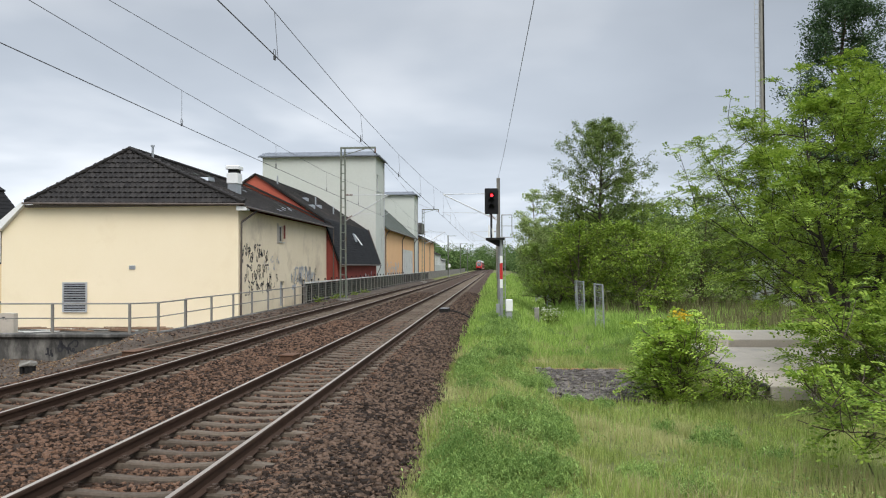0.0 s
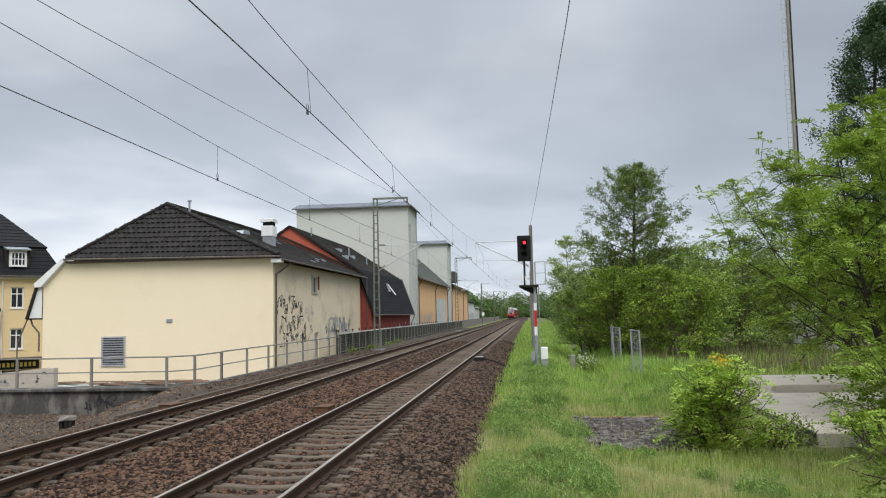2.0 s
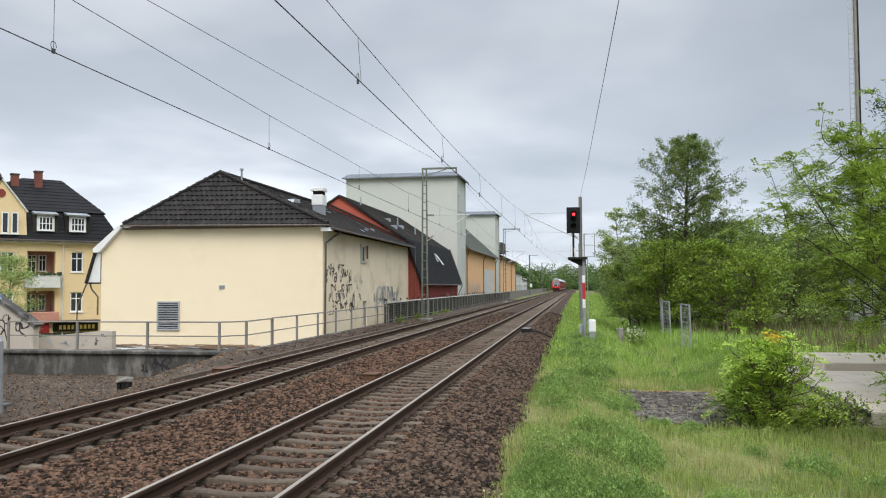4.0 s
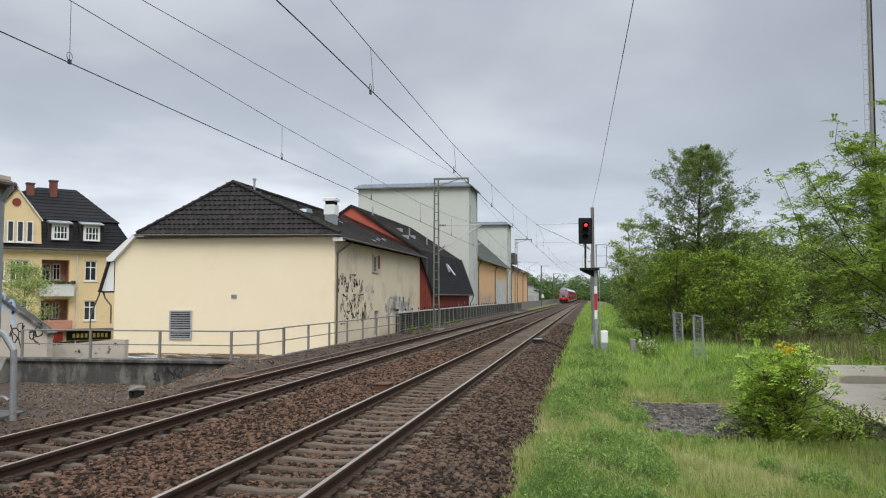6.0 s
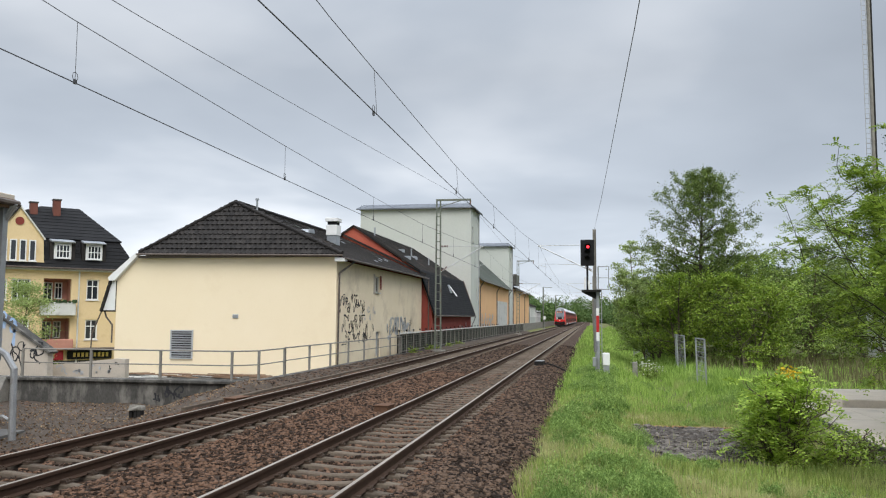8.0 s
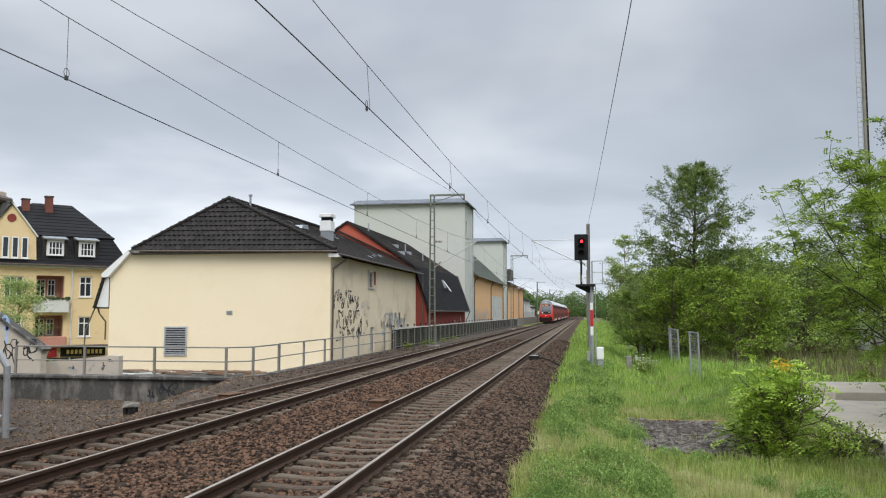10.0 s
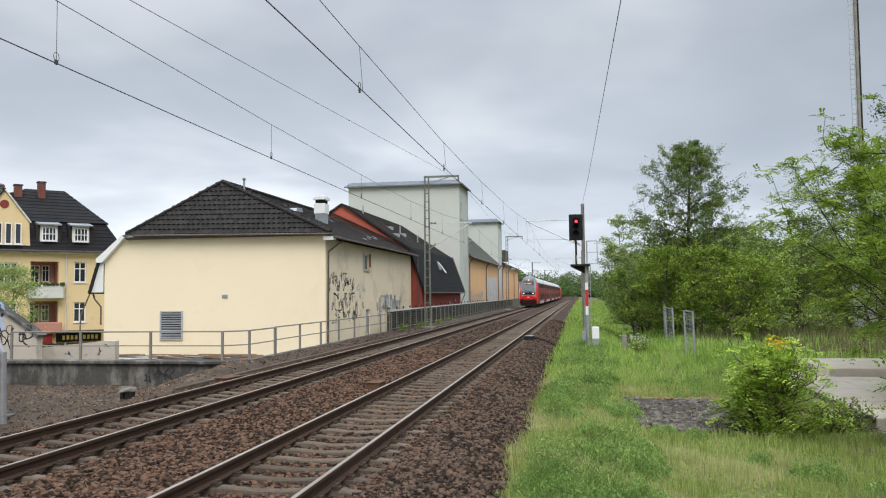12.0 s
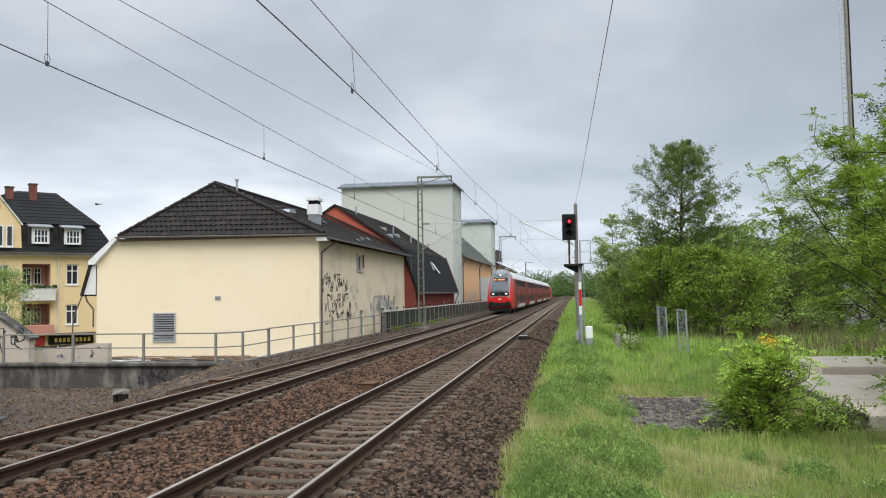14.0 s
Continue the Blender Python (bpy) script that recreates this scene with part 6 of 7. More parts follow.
def tree(label, at, height, radius, leaves, leaf_size, leaf_mat, seed, bare=0.25, trunk_r=0.12, limbs=14, stems=1, lean=0.0, pinnate=False, top=0.35, cluster=0.45, name="deciduous_tree", category="tree", group="lineside trees", vary=0.4, bark=None, twigs=6, layer=0.4):
    """Tapered trunk with limbs and twigs; leaves hang in uneven clusters about the twig ends."""
    g = np.random.default_rng(seed)
    V, F, tips, tdir = [], [], [], []

    def limb(p, d, length, r, level):
        pts, rad = [p], [r]
        for i in range(5):
            d = d + g.normal(size=3) * (0.16 if level or height < 5 else 0.05) + np.array([0, 0, 0.05 if level else 0.03])
            d /= np.linalg.norm(d)
            p = p + d * length / 5
            pts.append(p)
            rad.append(max(0.006, r * (1 - (i + 1) / 5.6)))
        keep = slice(None) if level < 2 else [0, 2, 5]
        tube(V, F, np.array(pts)[keep], np.array(rad)[keep], (6, 4, 3)[level])
        return pts, d

    for s in range(stems):
        a0 = g.uniform(0, 6.283)
        out = lean or (0.28 if stems > 1 else 0.0)
        d0 = np.array([math.cos(a0) * out, math.sin(a0) * out, 1.0])
        d0 /= np.linalg.norm(d0)
        start = np.array([math.cos(a0), math.sin(a0), 0]) * (0.12 * (stems > 1)) + np.array([0, 0, -0.15])
        h = height * (1 if s == 0 else g.uniform(0.6, 0.95))
        pts, _ = limb(start, d0, h * 0.97, trunk_r * (1 if s == 0 else 0.7), 0)
        pts = np.array(pts)
        for k in range(limbs):
            t = bare + (1 - bare) * (k + g.uniform(0, 0.9)) / limbs
            i = min(4, int(t * 5))
            p = pts[i] + (pts[i + 1] - pts[i]) * (t * 5 - i)
            a = k * 2.4 + g.uniform(-0.5, 0.5)
            shape = math.sin(math.pi * min(1, max(0.06, (t - bare) / (1 - bare) * (1 - top) + top * 0.62 + 0.12))) ** 0.7
            L = radius * shape * g.uniform(1 - vary, 1 + vary * 0.55)
            d = np.array([math.cos(a), math.sin(a), g.uniform(0.15, 0.75)])
            lp, ld = limb(p, d / np.linalg.norm(d), L, trunk_r * 0.36 * (1 - 0.6 * t), 1)
            for q in range(twigs):
                j = 2 + (q * 4) // twigs
                d2 = ld + g.normal(size=3) * 0.7
                d2 /= np.linalg.norm(d2)
                sp, sd = limb(lp[j], d2, L * g.uniform(0.25, 0.5), 0.014, 2)
                tips += [sp[-1], sp[3], sp[2]]
                tdir += [sd, sd, sd]
        tips.append(pts[-1])
        tdir.append(np.array([0, 0, 1.0]))
    ob = thing(name, label, category, at, group)
    wood = raw("trunk", [tuple(p) for p in V], F, bark or M_BARK, ob)
    tips, tdir = np.array(tips), np.array(tdir)
    w = g.random(len(tips)) ** 1.6 + 0.08
    pick = g.choice(len(tips), leaves, p=w / w.sum())
    c = tips[pick] + g.normal(size=(leaves, 3)) * np.array([cluster, cluster, cluster * layer])
    if pinnate:
        LV, LF = sprays_at(c, tdir[pick], g, 5, leaf_size, leaf_size * 4.5)
    else:
        LV, LF = leaves_at(c, None, leaf_size, g)
    LV[:, 2] = np.maximum(LV[:, 2], 0.02)
    mesh_np("crown", LV, LF, leaf_mat, ob)
    return ob


# near locust trees, shrubs and saplings beside the line
LOCUST = dict(pinnate=True, cluster=0.15, layer=0.35, twigs=7, bark=M_BARK_DARK)
tree("sparse bright green locust tree with several stems", (8.6, 19.9, gz(8.6, 19.9)), 8.7, 4.1, 9500, 0.066, M_LEAF, 11, 0.14, 0.11, 14, 3, **LOCUST)
tree("bright green locust tree with spreading branches", (11.9, 20.0, gz(11.9, 20.0)), 9.4, 4.2, 9500, 0.068, M_LEAF, 12, 0.10, 0.12, 14, 3, **LOCUST)
tree("young bright green locust tree", (11.2, 27.5, gz(11.2, 27.5)), 9.0, 4.0, 6500, 0.08, M_LEAF, 13, 0.15, 0.10, 13, 2, **LOCUST)
tree("young locust sapling with bright leaves over thin stems", (5.05, 11.0, gz(5.05, 11.0)), 2.3, 0.9, 700, 0.065, M_LEAF, 14, 0.35, 0.018, 8, 3, pinnate=True, cluster=0.10, layer=0.4, name="sapling")
tree("young locust sapling with bright leaves", (7.1, 15.4, gz(7.1, 15.4)), 2.9, 1.7, 2300, 0.075, M_LEAF, 15, 0.25, 0.022, 9, 3, pinnate=True, cluster=0.13, layer=0.35, name="sapling")
tree("young locust shrub with bright leaves", (9.2, 17.6, gz(9.2, 17.6)), 3.2, 2.1, 2900, 0.085, M_LEAF, 16, 0.1, 0.025, 10, 3, pinnate=True, cluster=0.15, layer=0.35, name="sapling")
bush = tree("dense green ash-leaved bush with orange-yellow young leaves", (3.55, 17.1, gz(3.55, 17.1)), 1.95, 0.78, 1250, 0.078, M_LEAF_BUSH, 17, 0.02, 0.03, 18, 5, cluster=0.10, layer=0.6, twigs=4, pinnate=True, name="bush", category="bush", group="", top=0.5)
g_ = np.random.default_rng(5)
LV, LF = leaves_at(np.array([0.22, -0.1, 1.80]) + g_.normal(size=(60, 3)) * np.array([0.10, 0.09, 0.07]), None, 0.10, g_)
mesh_np("yellow_leaves", LV, LF, M_YELLOWFLOWER, bush)["label"] = "orange-yellow young leaves"
tree("low dense green bush", (4.95, 17.4, gz(4.95, 17.4)), 0.8, 0.4, 500, 0.09, M_LEAF_BUSH, 18, 0.02, 0.02, 10, 3, cluster=0.14, name="bush", category="bush", group="low bushes")
tree("low leafy green shrub in the grass", (5.5, 18.0, gz(5.5, 18.0)), 0.7, 0.5, 700, 0.08, M_LEAF_MID, 19, 0.02, 0.02, 10, 3, cluster=0.15, name="bush", category="bush", group="low bushes")
# tree group behind the signal
tree("tall open-crowned green ash tree with a forked trunk", (6.35, 53.0, gz(6.35, 53)), 12.9, 3.7, 44000, 0.125, M_LEAF_ASH, 44, 0.2, 0.16, 32, 2, lean=0.05, cluster=0.13, layer=0.8, top=0.36, vary=0.2, twigs=9, bark=M_BARK_DARK)
tree("bushy pale green tree with whitish blossom", (4.0, 62.0, gz(4.0, 62)), 9.3, 2.0, 17000, 0.16, M_LEAF_PALE, 22, 0.06, 0.1, 24, 4, cluster=0.18, vary=0.25, twigs=7)
MIDTREE = dict(cluster=0.20, layer=0.35, twigs=8)
tree("dense fresh green locust tree", (5.2, 50.5, gz(5.2, 50.5)), 6.0, 2.4, 12000, 0.15, M_LEAF, 23, 0.1, 0.1, 16, 3, **MIDTREE)
tree("dense fresh green locust tree", (8.3, 47.0, gz(8.3, 47)), 6.0, 2.7, 13000, 0.15, M_LEAF, 24, 0.1, 0.1, 16, 3, **MIDTREE)
tree("bushy dark green tree", (4.3, 57.0, gz(4.3, 57)), 5.2, 2.0, 11000, 0.16, M_LEAF_MID, 25, 0.03, 0.1, 16, 3, **MIDTREE)
tree("bushy fresh green lineside tree", (11.5, 54.0, gz(11.5, 54)), 6.6, 3.2, 13000, 0.17, M_LEAF_MID, 26, 0.06, 0.12, 16, 3, **MIDTREE)
tree("bushy dark green tree under the taller trees", (6.6, 55.5, gz(6.6, 55.5)), 7.4, 2.8, 14000, 0.16, M_LEAF_ASH, 61, 0.05, 0.1, 16, 3, **MIDTREE)
WOODEDGE = dict(cluster=0.36, layer=0.3, group="wood edge trees")
proto = [tree("mixed green deciduous tree at the wood edge", (14.8, 60.0, gz(14.8, 60)), 8.6, 3.6, 8500, 0.23, M_LEAF_ASH, 27, 0.04, 0.14, 18, 3, **WOODEDGE),
         tree("fresh green locust tree at the wood edge", (19.0, 58.0, gz(19, 58)), 8.0, 3.8, 8500, 0.23, M_LEAF, 28, 0.04, 0.14, 18, 3, **WOODEDGE),
         tree("dark green deciduous tree at the wood edge", (23.5, 63.0, gz(23.5, 63)), 9.4, 3.8, 8500, 0.23, M_LEAF_DARK, 29, 0.04, 0.15, 18, 3, **WOODEDGE)]
rt = random.Random(3)
for i, (x, y) in enumerate(((17, 68), (22, 72), (27, 66), (31, 60), (36, 66), (28, 54), (12, 70), (9, 74), (8.0, 80), (7.6, 92), (11, 90), (15, 84), (34, 52), (24, 47), (30, 44), (42, 60), (8.0, 108), (8.6, 128), (12, 112), (41, 50))):
    copy_thing(proto[i % 2 if x < 13 else i % 3], Matrix.Translation((x, y, gz(x, y))) @ Matrix.Rotation(rt.uniform(0, 6.28), 4, "Z"))
tree("tall dark poplar standing behind the locust trees", (28.4, 70.0, gz(28.4, 70)), 31.0, 4.4, 42000, 0.26, M_LEAF_DARK, 31, 0.2, 0.4, 60, 1, cluster=0.38, layer=1.0, twigs=8, vary=0.5, top=0.25, name="poplar", group="")
tree("tall dark poplar standing behind the locust trees", (36.5, 74.0, gz(36.5, 74)), 31.0, 4.2, 34000, 0.28, M_LEAF_DARK, 32, 0.2, 0.4, 56, 1, cluster=0.4, layer=1.0, twigs=8, vary=0.5, top=0.25, name="poplar", group="")
elder = tree("low elder bush covered in white blossom", (3.0, 46.5, gz(3.0, 46.5)), 0.85, 0.8, 1600, 0.12, M_LEAF_MID, 33, 0.02, 0.02, 10, 3, cluster=0.25, name="bush", category="bush", group="low bushes")
LV, LF = leaves_at(np.array([0, 0, 0.8]) + g_.normal(size=(150, 3)) * np.array([0.45, 0.4, 0.16]), None, 0.10, g_, 0.0, 0.9)
mesh_np("blossom", LV, LF, M_BLOSSOM, elder)["label"] = "white flat blossom heads"
tree("low leafy green shrub in the grass", (6.9, 17.0, gz(6.9, 17.0)), 1.3, 0.85, 2400, 0.08, M_LEAF, 35, 0.02, 0.02, 10, 3, cluster=0.17, name="bush", category="bush", group="low bushes")
tree("low leafy green shrub in the grass", (8.4, 18.6, gz(8.4, 18.6)), 1.2, 0.8, 1200, 0.085, M_LEAF_MID, 36, 0.02, 0.02, 10, 3, cluster=0.2, name="bush", category="bush", group="low bushes")
# street tree in front of the apartment house, weeds by the fence
tree("pale young street tree in front of the house", (-34.5, 44.5, -4.0), 8.3, 2.3, 8000, 0.14, M_LEAF_PALE, 34, 0.35, 0.1, 18, 1, cluster=0.4, name="street_tree", group="")
for i, y in enumerate((55.0, 60.5, 63.0, 68.5, 74.0)):
    tree("small green weed tuft growing by the fence", (-12.15, y, -0.36), 0.42, 0.4, 160, 0.12, M_LEAF, 50 + i, 0.02, 0.01, 5, 2, cluster=0.12, name="weed_tuft", category="weed", group="weeds by the fence")


# distant woods closing the view on both sides of the line
def far_wood(label, pts, n, size, seed, mat_):
    g = np.random.default_rng(seed)
    P = np.array(pts, float)
    k = g.integers(0, len(P), n)
    ang, ph = g.uniform(0, 6.283, n), np.arccos(g.uniform(-0.95, 1, n))
    r = P[k, 3] * g.uniform(0.8, 1.05, n)
    c = np.stack([P[k, 0] + r * np.cos(ang) * np.sin(ph), P[k, 1] + r * np.sin(ang) * np.sin(ph), P[k, 2] * 0.5 + P[k, 2] * 0.5 * np.cos(ph) * g.uniform(0.85, 1.05, n) - 1.0], -1)
    V, F = leaves_at(c, None, size, g, 0.1, 0.8)
    ob = mesh_np("far_wood", V, F, mat_)
    return tagged(ob, label, "wood", kind="stuff")


rw_ = random.Random(12)
woods = [(rw_.uniform(-46, -13), rw_.uniform(400, 520), rw_.uniform(9, 17), rw_.uniform(4, 7)) for _ in range(46)]
woods += [(rw_.uniform(-13, 10), rw_.uniform(500, 580), rw_.uniform(10, 17), rw_.uniform(4, 7)) for _ in range(40)]
woods += [(rw_.uniform(-24, -15.5), rw_.uniform(235, 390), rw_.uniform(5, 8.5), rw_.uniform(2.5, 4)) for _ in range(40)]
woods += [(rw_.uniform(-60, 40), rw_.uniform(455, 475), rw_.uniform(3.5, 7), rw_.uniform(3, 5)) for _ in range(60)]
far_wood("distant green wood closing the railway line", woods, 80000, 0.9, 41, M_LEAF_WOOD)
woods = [(rw_.uniform(8, 16), rw_.uniform(140, 480), rw_.uniform(6, 11), rw_.uniform(2.5, 4.5)) for _ in range(80)]
woods += [(rw_.uniform(14, 90), rw_.uniform(85, 200), rw_.uniform(8, 12), rw_.uniform(4, 6)) for _ in range(90)]
far_wood("green wood along the railway line", woods, 75000, 0.6, 42, M_LEAF_WOOD)
woods = [(rw_.uniform(-140, -50), rw_.uniform(150, 260), rw_.uniform(9, 14), rw_.uniform(5, 7)) for _ in range(40)]
far_wood("distant trees behind the town houses", woods, 14000, 1.0, 43, M_LEAF_WOOD)


# ---------------------------------------------------------------- grass
def blades(name, n, xr, yr, h, w, material, label, seed, dens=None, lean=0.35, pw=1.7):
    g = np.random.default_rng(seed)
    y = yr[0] + (yr[1] - yr[0]) * g.random(n) ** pw
    x = xr[0] + (xr[1] - xr[0]) * g.random(n)
    if dens is not None:
        k = dens(x, y) > g.random(n)
        x, y = x[k], y[k]
    n = len(x)
    z = ground_z(x, y) - 0.01
    clump = 0.6 + 0.75 * smooth(-0.7, 0.9, wob(x, y, 1.6, 4.0)) + 0.35 * wob(x, y, 4.2, 1.0)
    H = h * np.clip(clump, 0.3, 1.8) * g.uniform(0.55, 1.3, n)
    W = w * g.uniform(0.7, 1.3, n) * np.interp(y, [8, 40], [1.0, 2.6])
    a, b = g.uniform(0, 6.283, n), g.uniform(0, 6.283, n)
    le = H * np.abs(g.normal(0, lean, n))
    root = np.stack([x, y, z], -1)
    sd = np.stack([np.cos(a) * W, np.sin(a) * W, 0 * W], -1) / 2
    mid = root + np.stack([np.cos(b) * le * 0.3, np.sin(b) * le * 0.3, H * 0.6], -1)
    tip = root + np.stack([np.cos(b) * le, np.sin(b) * le, H], -1)
    V = np.stack([root - sd, root + sd, mid + sd * 0.7, mid - sd * 0.7, tip], 1).reshape(-1, 3)
    i = 5 * np.arange(n)[:, None]
    F = np.concatenate([i + np.array([[0, 1, 2]]), i + np.array([[0, 2, 3]]), i + np.array([[3, 2, 4]])], 0)
    ob = mesh_np(name, V, F, material)
    return tagged(ob, label, "grass", kind="stuff")


PIT = (1.0, 3.2, 16.7, 21.9)


def open_ground(x, y):
    edge = smooth(-1.74, -1.0, x + 0.18 * wob(x, y, 2.2, 5.0))
    pit = ((x > PIT[0]) & (x < PIT[1] + 0.4) & (y > PIT[2]) & (y < PIT[3])).astype(float)
    slab = ((x > 5.3) & (x < 13.5) & (y > np.where(x < 7.4, 17.3, 20.9)) & (y < 28.3)).astype(float)
    seen = (x < 0.55 * y + 1.5).astype(float)
    return edge * (1 - 0.97 * pit) * (1 - slab) * seen


blades("grass", 235000, (-1.7, 14), (5.5, 30), 0.16, 0.010, M_GRASS, "fresh green meadow grass", 61, open_ground)
blades("grass", 95000, (-1.7, 26), (24, 75), 0.28, 0.014, M_GRASS_LUSH, "fresh green meadow grass further off", 62, open_ground, pw=1.2)
blades("dry_grass", 75000, (-1.2, 14), (6, 30), 0.26, 0.007, M_STRAW, "dry straw-coloured grass stalks", 63, lambda x, y: open_ground(x, y) * smooth(0.0, 0.9, wob(x, y, 0.8, 2.0)))

blades("grass_stalks", 26000, (-1.0, 12), (5.8, 26), 0.33, 0.006, M_GRASS_LUSH, "loose taller grass stalks in the meadow", 64, lambda x, y: open_ground(x, y) * smooth(-0.3, 0.7, wob(x, y, 1.9, 8.0)), lean=0.5)


def weed_patch(x, y):
    return open_ground(x, y) * smooth(0.05, 0.6, wob(x, y, 1.15, 7.0) + 0.55 * np.exp(-((x + 0.2) / 0.9) ** 2))


def weeds(n, xr, yr, size, seed):
    g = np.random.default_rng(seed)
    y = yr[0] + (yr[1] - yr[0]) * g.random(n) ** 1.4
    x = g.uniform(xr[0], xr[1], n)
    k = weed_patch(x, y) > g.random(n)
    x, y = x[k], y[k]
    c = np.stack([x, y, ground_z(x, y) + np.abs(g.normal(0.12, 0.09, len(x))) * (1 + 0.6 * wob(x, y, 2.5, 3.0))], -1)
    V, F = leaves_at(c, None, size, g, 0.0, 0.45)
    return tagged(mesh_np("weeds", V, F, M_WEED), "deep green leafy weeds in the grass", "weeds", kind="stuff")


weeds(15000, (-1.3, 6.0), (6.0, 40), 0.05, 65)


def weed_mounds(n, seed):
    """Soft leafy weed cushions of fine leaves, merging along the ballast edge and loose in the meadow."""
    g = np.random.default_rng(seed)
    C, S = [], []
    for i in range(n):
        y = 6.5 + 38 * g.random() ** 1.3
        x = g.uniform(-0.7, 1.0) if i % 4 else g.uniform(1.0, 5.5)
        if open_ground(np.array([x]), np.array([y]))[0] < 0.5:
            continue
        r = g.uniform(0.18, 0.52)
        h = min(0.42, r * g.uniform(0.6, 1.25))
        k = int((2000 if y < 12 else 1350 if y < 20 else 800) * (r / 0.4) ** 1.8)
        a, q = g.uniform(0, 6.283, k), np.sqrt(g.random(k)) * g.uniform(0.75, 1.15, k)
        lump = 0.75 + 0.25 * np.sin(3 * a + i) + 0.2 * np.sin(5 * a + 2.0 * i) * q
        up = np.clip(1 - q * q, 0.05, 1) ** 0.7 * g.uniform(0.45, 1.12, k) * lump
        c = np.stack([x + r * q * np.cos(a), y + r * q * np.sin(a), 0 * a], -1)
        c[:, 2] = ground_z(c[:, 0], c[:, 1]) + h * up + 0.02
        C.append(c)
        S.append(np.full(k, 0.05 if y < 12 else 0.062 if y < 20 else 0.085))
    V, F = leaves_at(np.concatenate(C), None, np.concatenate(S), g, -0.75, 0.2)
    return tagged(mesh_np("weed_cushions", V, F, M_WEED), "soft green weed cushions along the ballast edge", "weeds", kind="stuff")


weed_mounds(190, 71)
blades("far_grass", 26000, (-1.7, 6), (70, 250), 0.4, 0.05, M_GRASS_LUSH, "green grass strip along the far line", 72, open_ground, pw=1.3)
blades("tall_grass", 16000, (3.6, 9.0), (33, 62), 0.42, 0.016, M_GRASS_LUSH, "tall lush grass in the ditch", 66, open_ground, pw=1.0)
blades("reed_grass", 15000, (6.0, 24.0), (34, 60), 0.8, 0.02, M_REED, "tall dry brownish weeds before the wood", 67, lambda x, y: open_ground(x, y) * 0.8 * smooth(-0.2, 0.6, wob(x, y, 0.5, 1.0)), pw=1.0)

g_ = np.random.default_rng(77)
lx, ly = g_.uniform(-20, -10.9, 5200), 13 + 15 * g_.random(5200)
LV, LF = leaves_at(np.stack([lx, ly, ground_z(lx, ly) + 0.06], -1), None, 0.07, g_, 0.0, 0.6)
tagged(mesh_np("leaf_litter", LV, LF, mat("dead_brown_leaf", (0.10, 0.06, 0.03), (0.30, 0.20, 0.11), 0.8, 2, 10, 0, island=0.6)), "dead brown leaves and litter on the yard", "leaf litter", kind="stuff")

# stony patch in the grass, with rusty rim
pit = structure(grid_mesh("ground_stones", np.linspace(PIT[0], PIT[1], 22), np.linspace(PIT[2], PIT[3], 40), lambda X, Y: np.maximum(ground_z(X, Y), -0.72) + 0.03, M_CONC_DARK), "patch of dark broken stone in the grass")
tagged(scatter_stones("broken_stones", 2600, (PIT[0], PIT[1]), (PIT[2], PIT[3]), lambda x, y: np.maximum(ground_z(x, y), -0.72) + 0.02, 0.08, mat("dark_slate_stone", (0.070, 0.060, 0.052), (0.18, 0.158, 0.138), 0.85, 0.6, 20, 0.4, 0.01, island=0.5), None, None, 7, 0.25), "flat dark broken stones in a patch", "stones")
M_RUSTDIRT = mat("rusty_bare_soil", (0.20, 0.11, 0.055), (0.34, 0.20, 0.10), 0.95, 1.5, 20, 0.9, 0.02, stain=(0.22, 0.22, 0.09), stain_scale=1.2)
rim = structure(part("trim", box((PIT[0] - 0.15, PIT[3] + 0.0, -0.85), (PIT[1] + 0.3, PIT[3] + 0.35, -0.66), 0.03), M_RUSTDIRT), "rusty brown edging of the stony patch")
structure(part("trim", box((PIT[0] - 0.22, PIT[2] + 1.2, -0.85), (PIT[0] - 0.02, PIT[3], -0.64), 0.03), M_RUSTDIRT), "rusty brown edging of the stony patch")

# pale concrete slabs dumped behind the bush
def concrete_slab(x, y, z, sx, sy, sz, yaw, tilt, label):
    o = part("concrete_slab", box((-sx / 2, -sy / 2, 0), (sx / 2, sy / 2, sz), 0.03), M_SLAB)
    o.location, o.rotation_euler = (x, y, z), (radians(tilt), 0, radians(yaw))
    tagged(o, label, "concrete slab", "dumped concrete slabs")


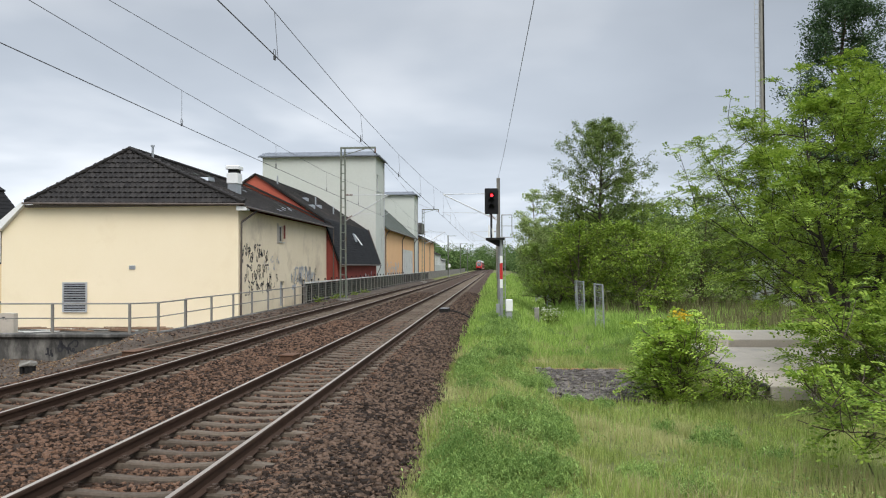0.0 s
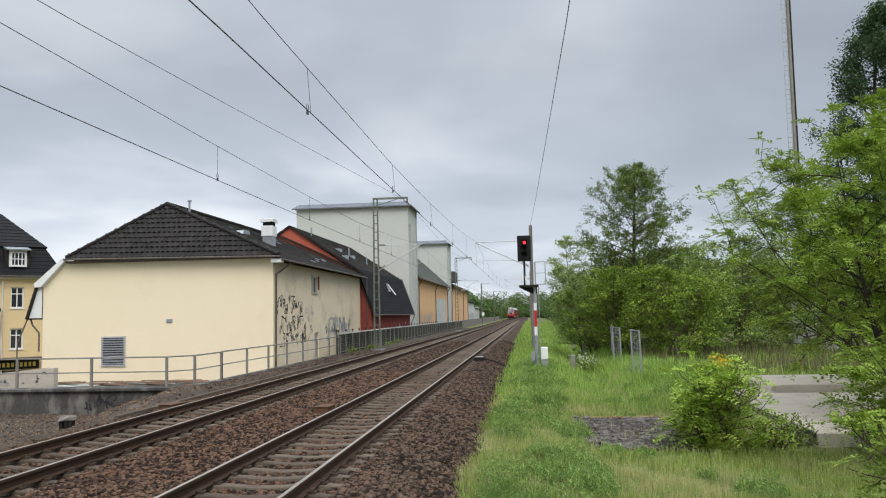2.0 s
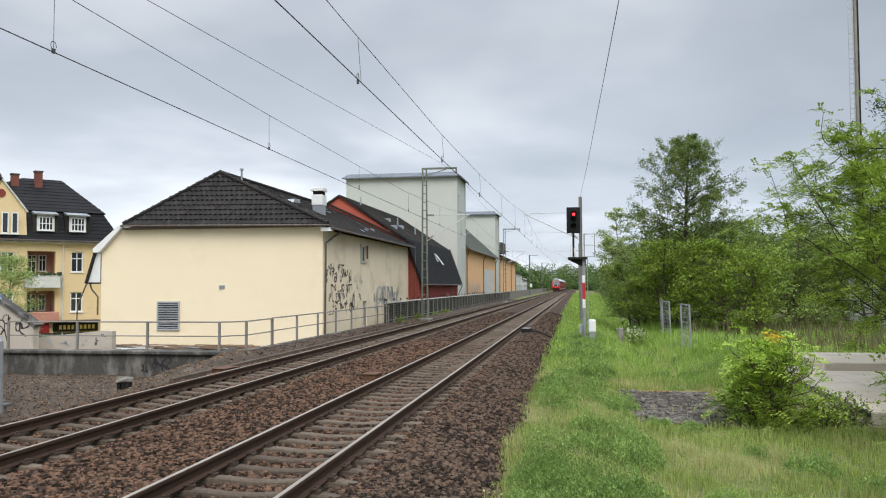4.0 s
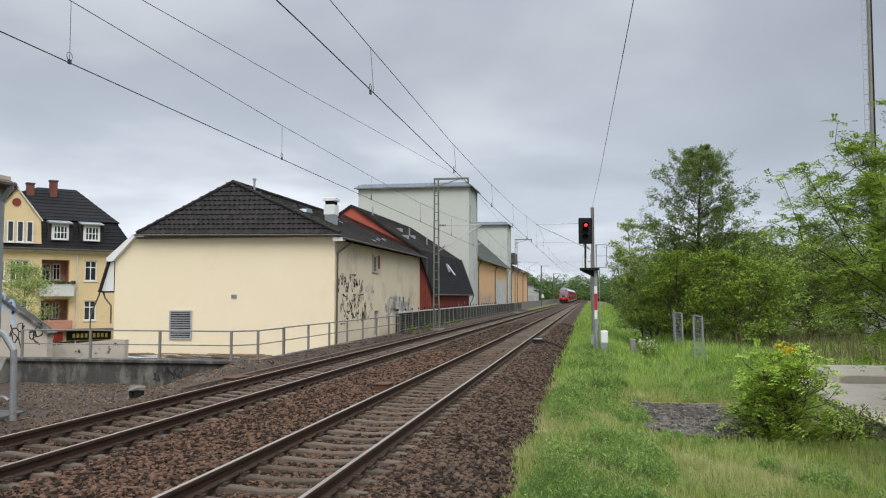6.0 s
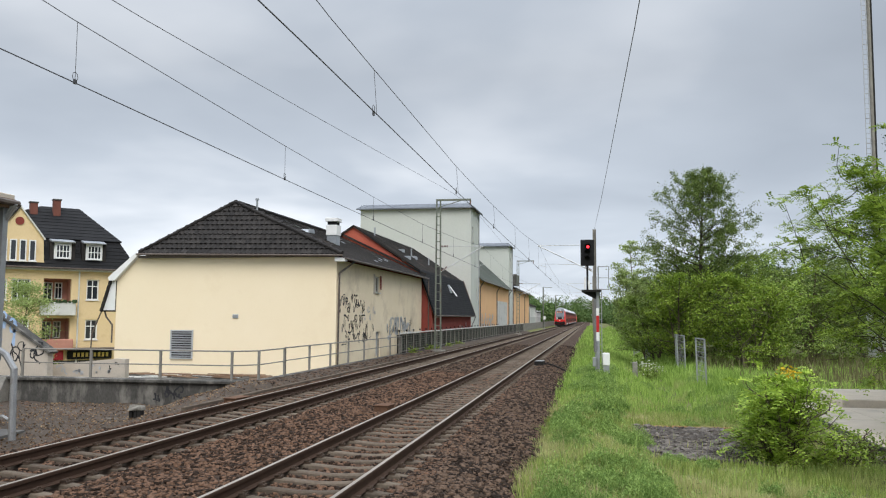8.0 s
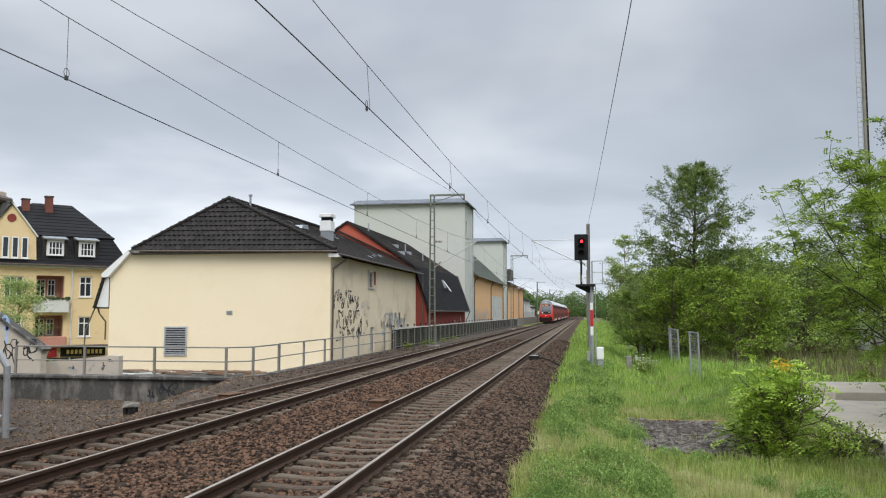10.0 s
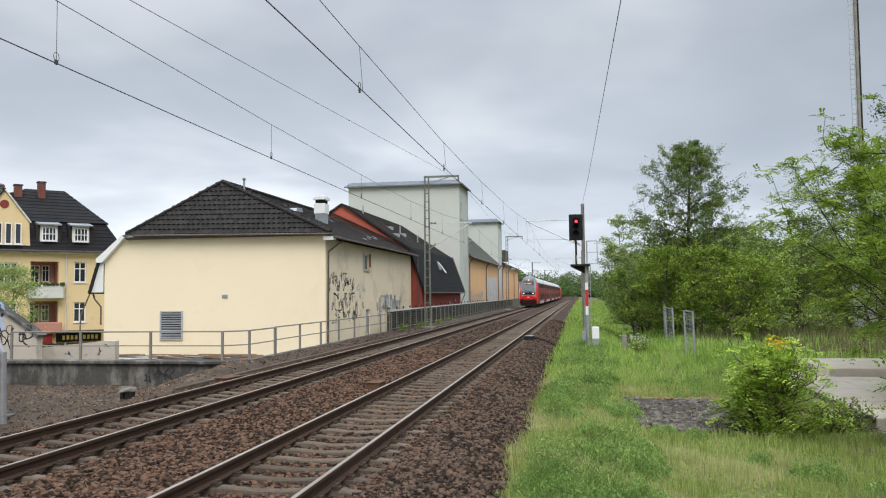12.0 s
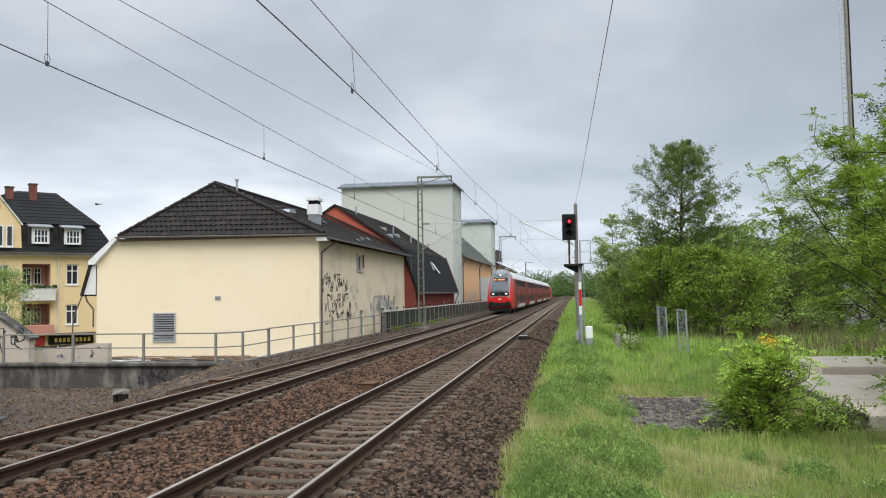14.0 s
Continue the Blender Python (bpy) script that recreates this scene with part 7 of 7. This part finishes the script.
ramp_block = thing("loading_ramp", "pale cracked concrete loading ramp with a step among trees", "concrete ramp")
for y0, y1 in ((17.9, 20.46), (20.48, 23.2), (23.22, 25.7), (25.72, 28.2)):
    part("step_slab", box((5.85, y0, -1.15), (7.33, y1, -0.50), 0.025), M_SLAB, ramp_block)
for y0, y1 in ((26.4, 27.6), (27.62, 28.9), (28.92, 30.2)):
    part("deck_slab", box((7.335, y0, -1.15), (13.4, y1, -0.26), 0.03), M_SLAB, ramp_block)
part("step_slab", box((7.335, 20.9, -1.15), (13.4, 26.38, -0.51), 0.025), M_SLAB, ramp_block)
part("edge_strip", box((5.79, 17.9, -0.60), (5.847, 28.2, -0.485), 0.01), M_CONC_DARK, ramp_block, "dark edge strip of the lower step")
concrete_slab(5.6, 19.3, -0.90, 0.8, 0.6, 0.30, 25, 3, "broken piece of grey concrete in the grass")


# ---------------------------------------------------------------- bird
def bird():
    b = thing("bird", "small dark bird flying with spread wings", "bird")
    bm = bmesh.new()
    bmesh.ops.create_uvsphere(bm, u_segments=10, v_segments=6, radius=0.5, matrix=Matrix.Diagonal((0.11, 0.045, 0.04, 1)))
    part("body", bm, M_BIRD, b, smooth=True)
    part("tail", prism([(0.045, -0.015), (0.11, -0.025), (0.11, 0.025), (0.045, 0.015)], 0.005, "z", 0.0), M_BIRD, b)
    for s in (-1, 1):
        w = part("wing", slab_between([(-0.02, s * 0.015, 0.01), (0.02, s * 0.015, 0.01), (0.035, s * 0.09, 0.03), (0.0, s * 0.09, 0.033)], 0.004), M_BIRD, b)
        part("wing_tip", slab_between([(0.0, s * 0.09, 0.033), (0.035, s * 0.09, 0.03), (0.06, s * 0.15, 0.02)], 0.003), M_BIRD, w)
    return b


BIRD = bird()


# ---------------------------------------------------------------- motion
def motions():
    walk(TRAIN, [(t, pose(T2, y, 0)) for t, y in ((0, 383), (1.5, 349.5), (3, 316), (5.5, 261), (7.5, 216.5), (10, 164), (11, 143.7), (12, 124.3), (13, 105.6), (14, 87.3))])
    walk(BIRD, [(t, pose(x, y, z)) for t, x, y, z in ((0, 172, 60, 25), (12.6, 10.2, 16, 6.2), (13.3, 1.39, 18, 5.69), (13.5, -3.05, 18, 5.36), (13.9, -9.86, 18, 4.49), (14, -11.34, 18, 4.4))])


motions()
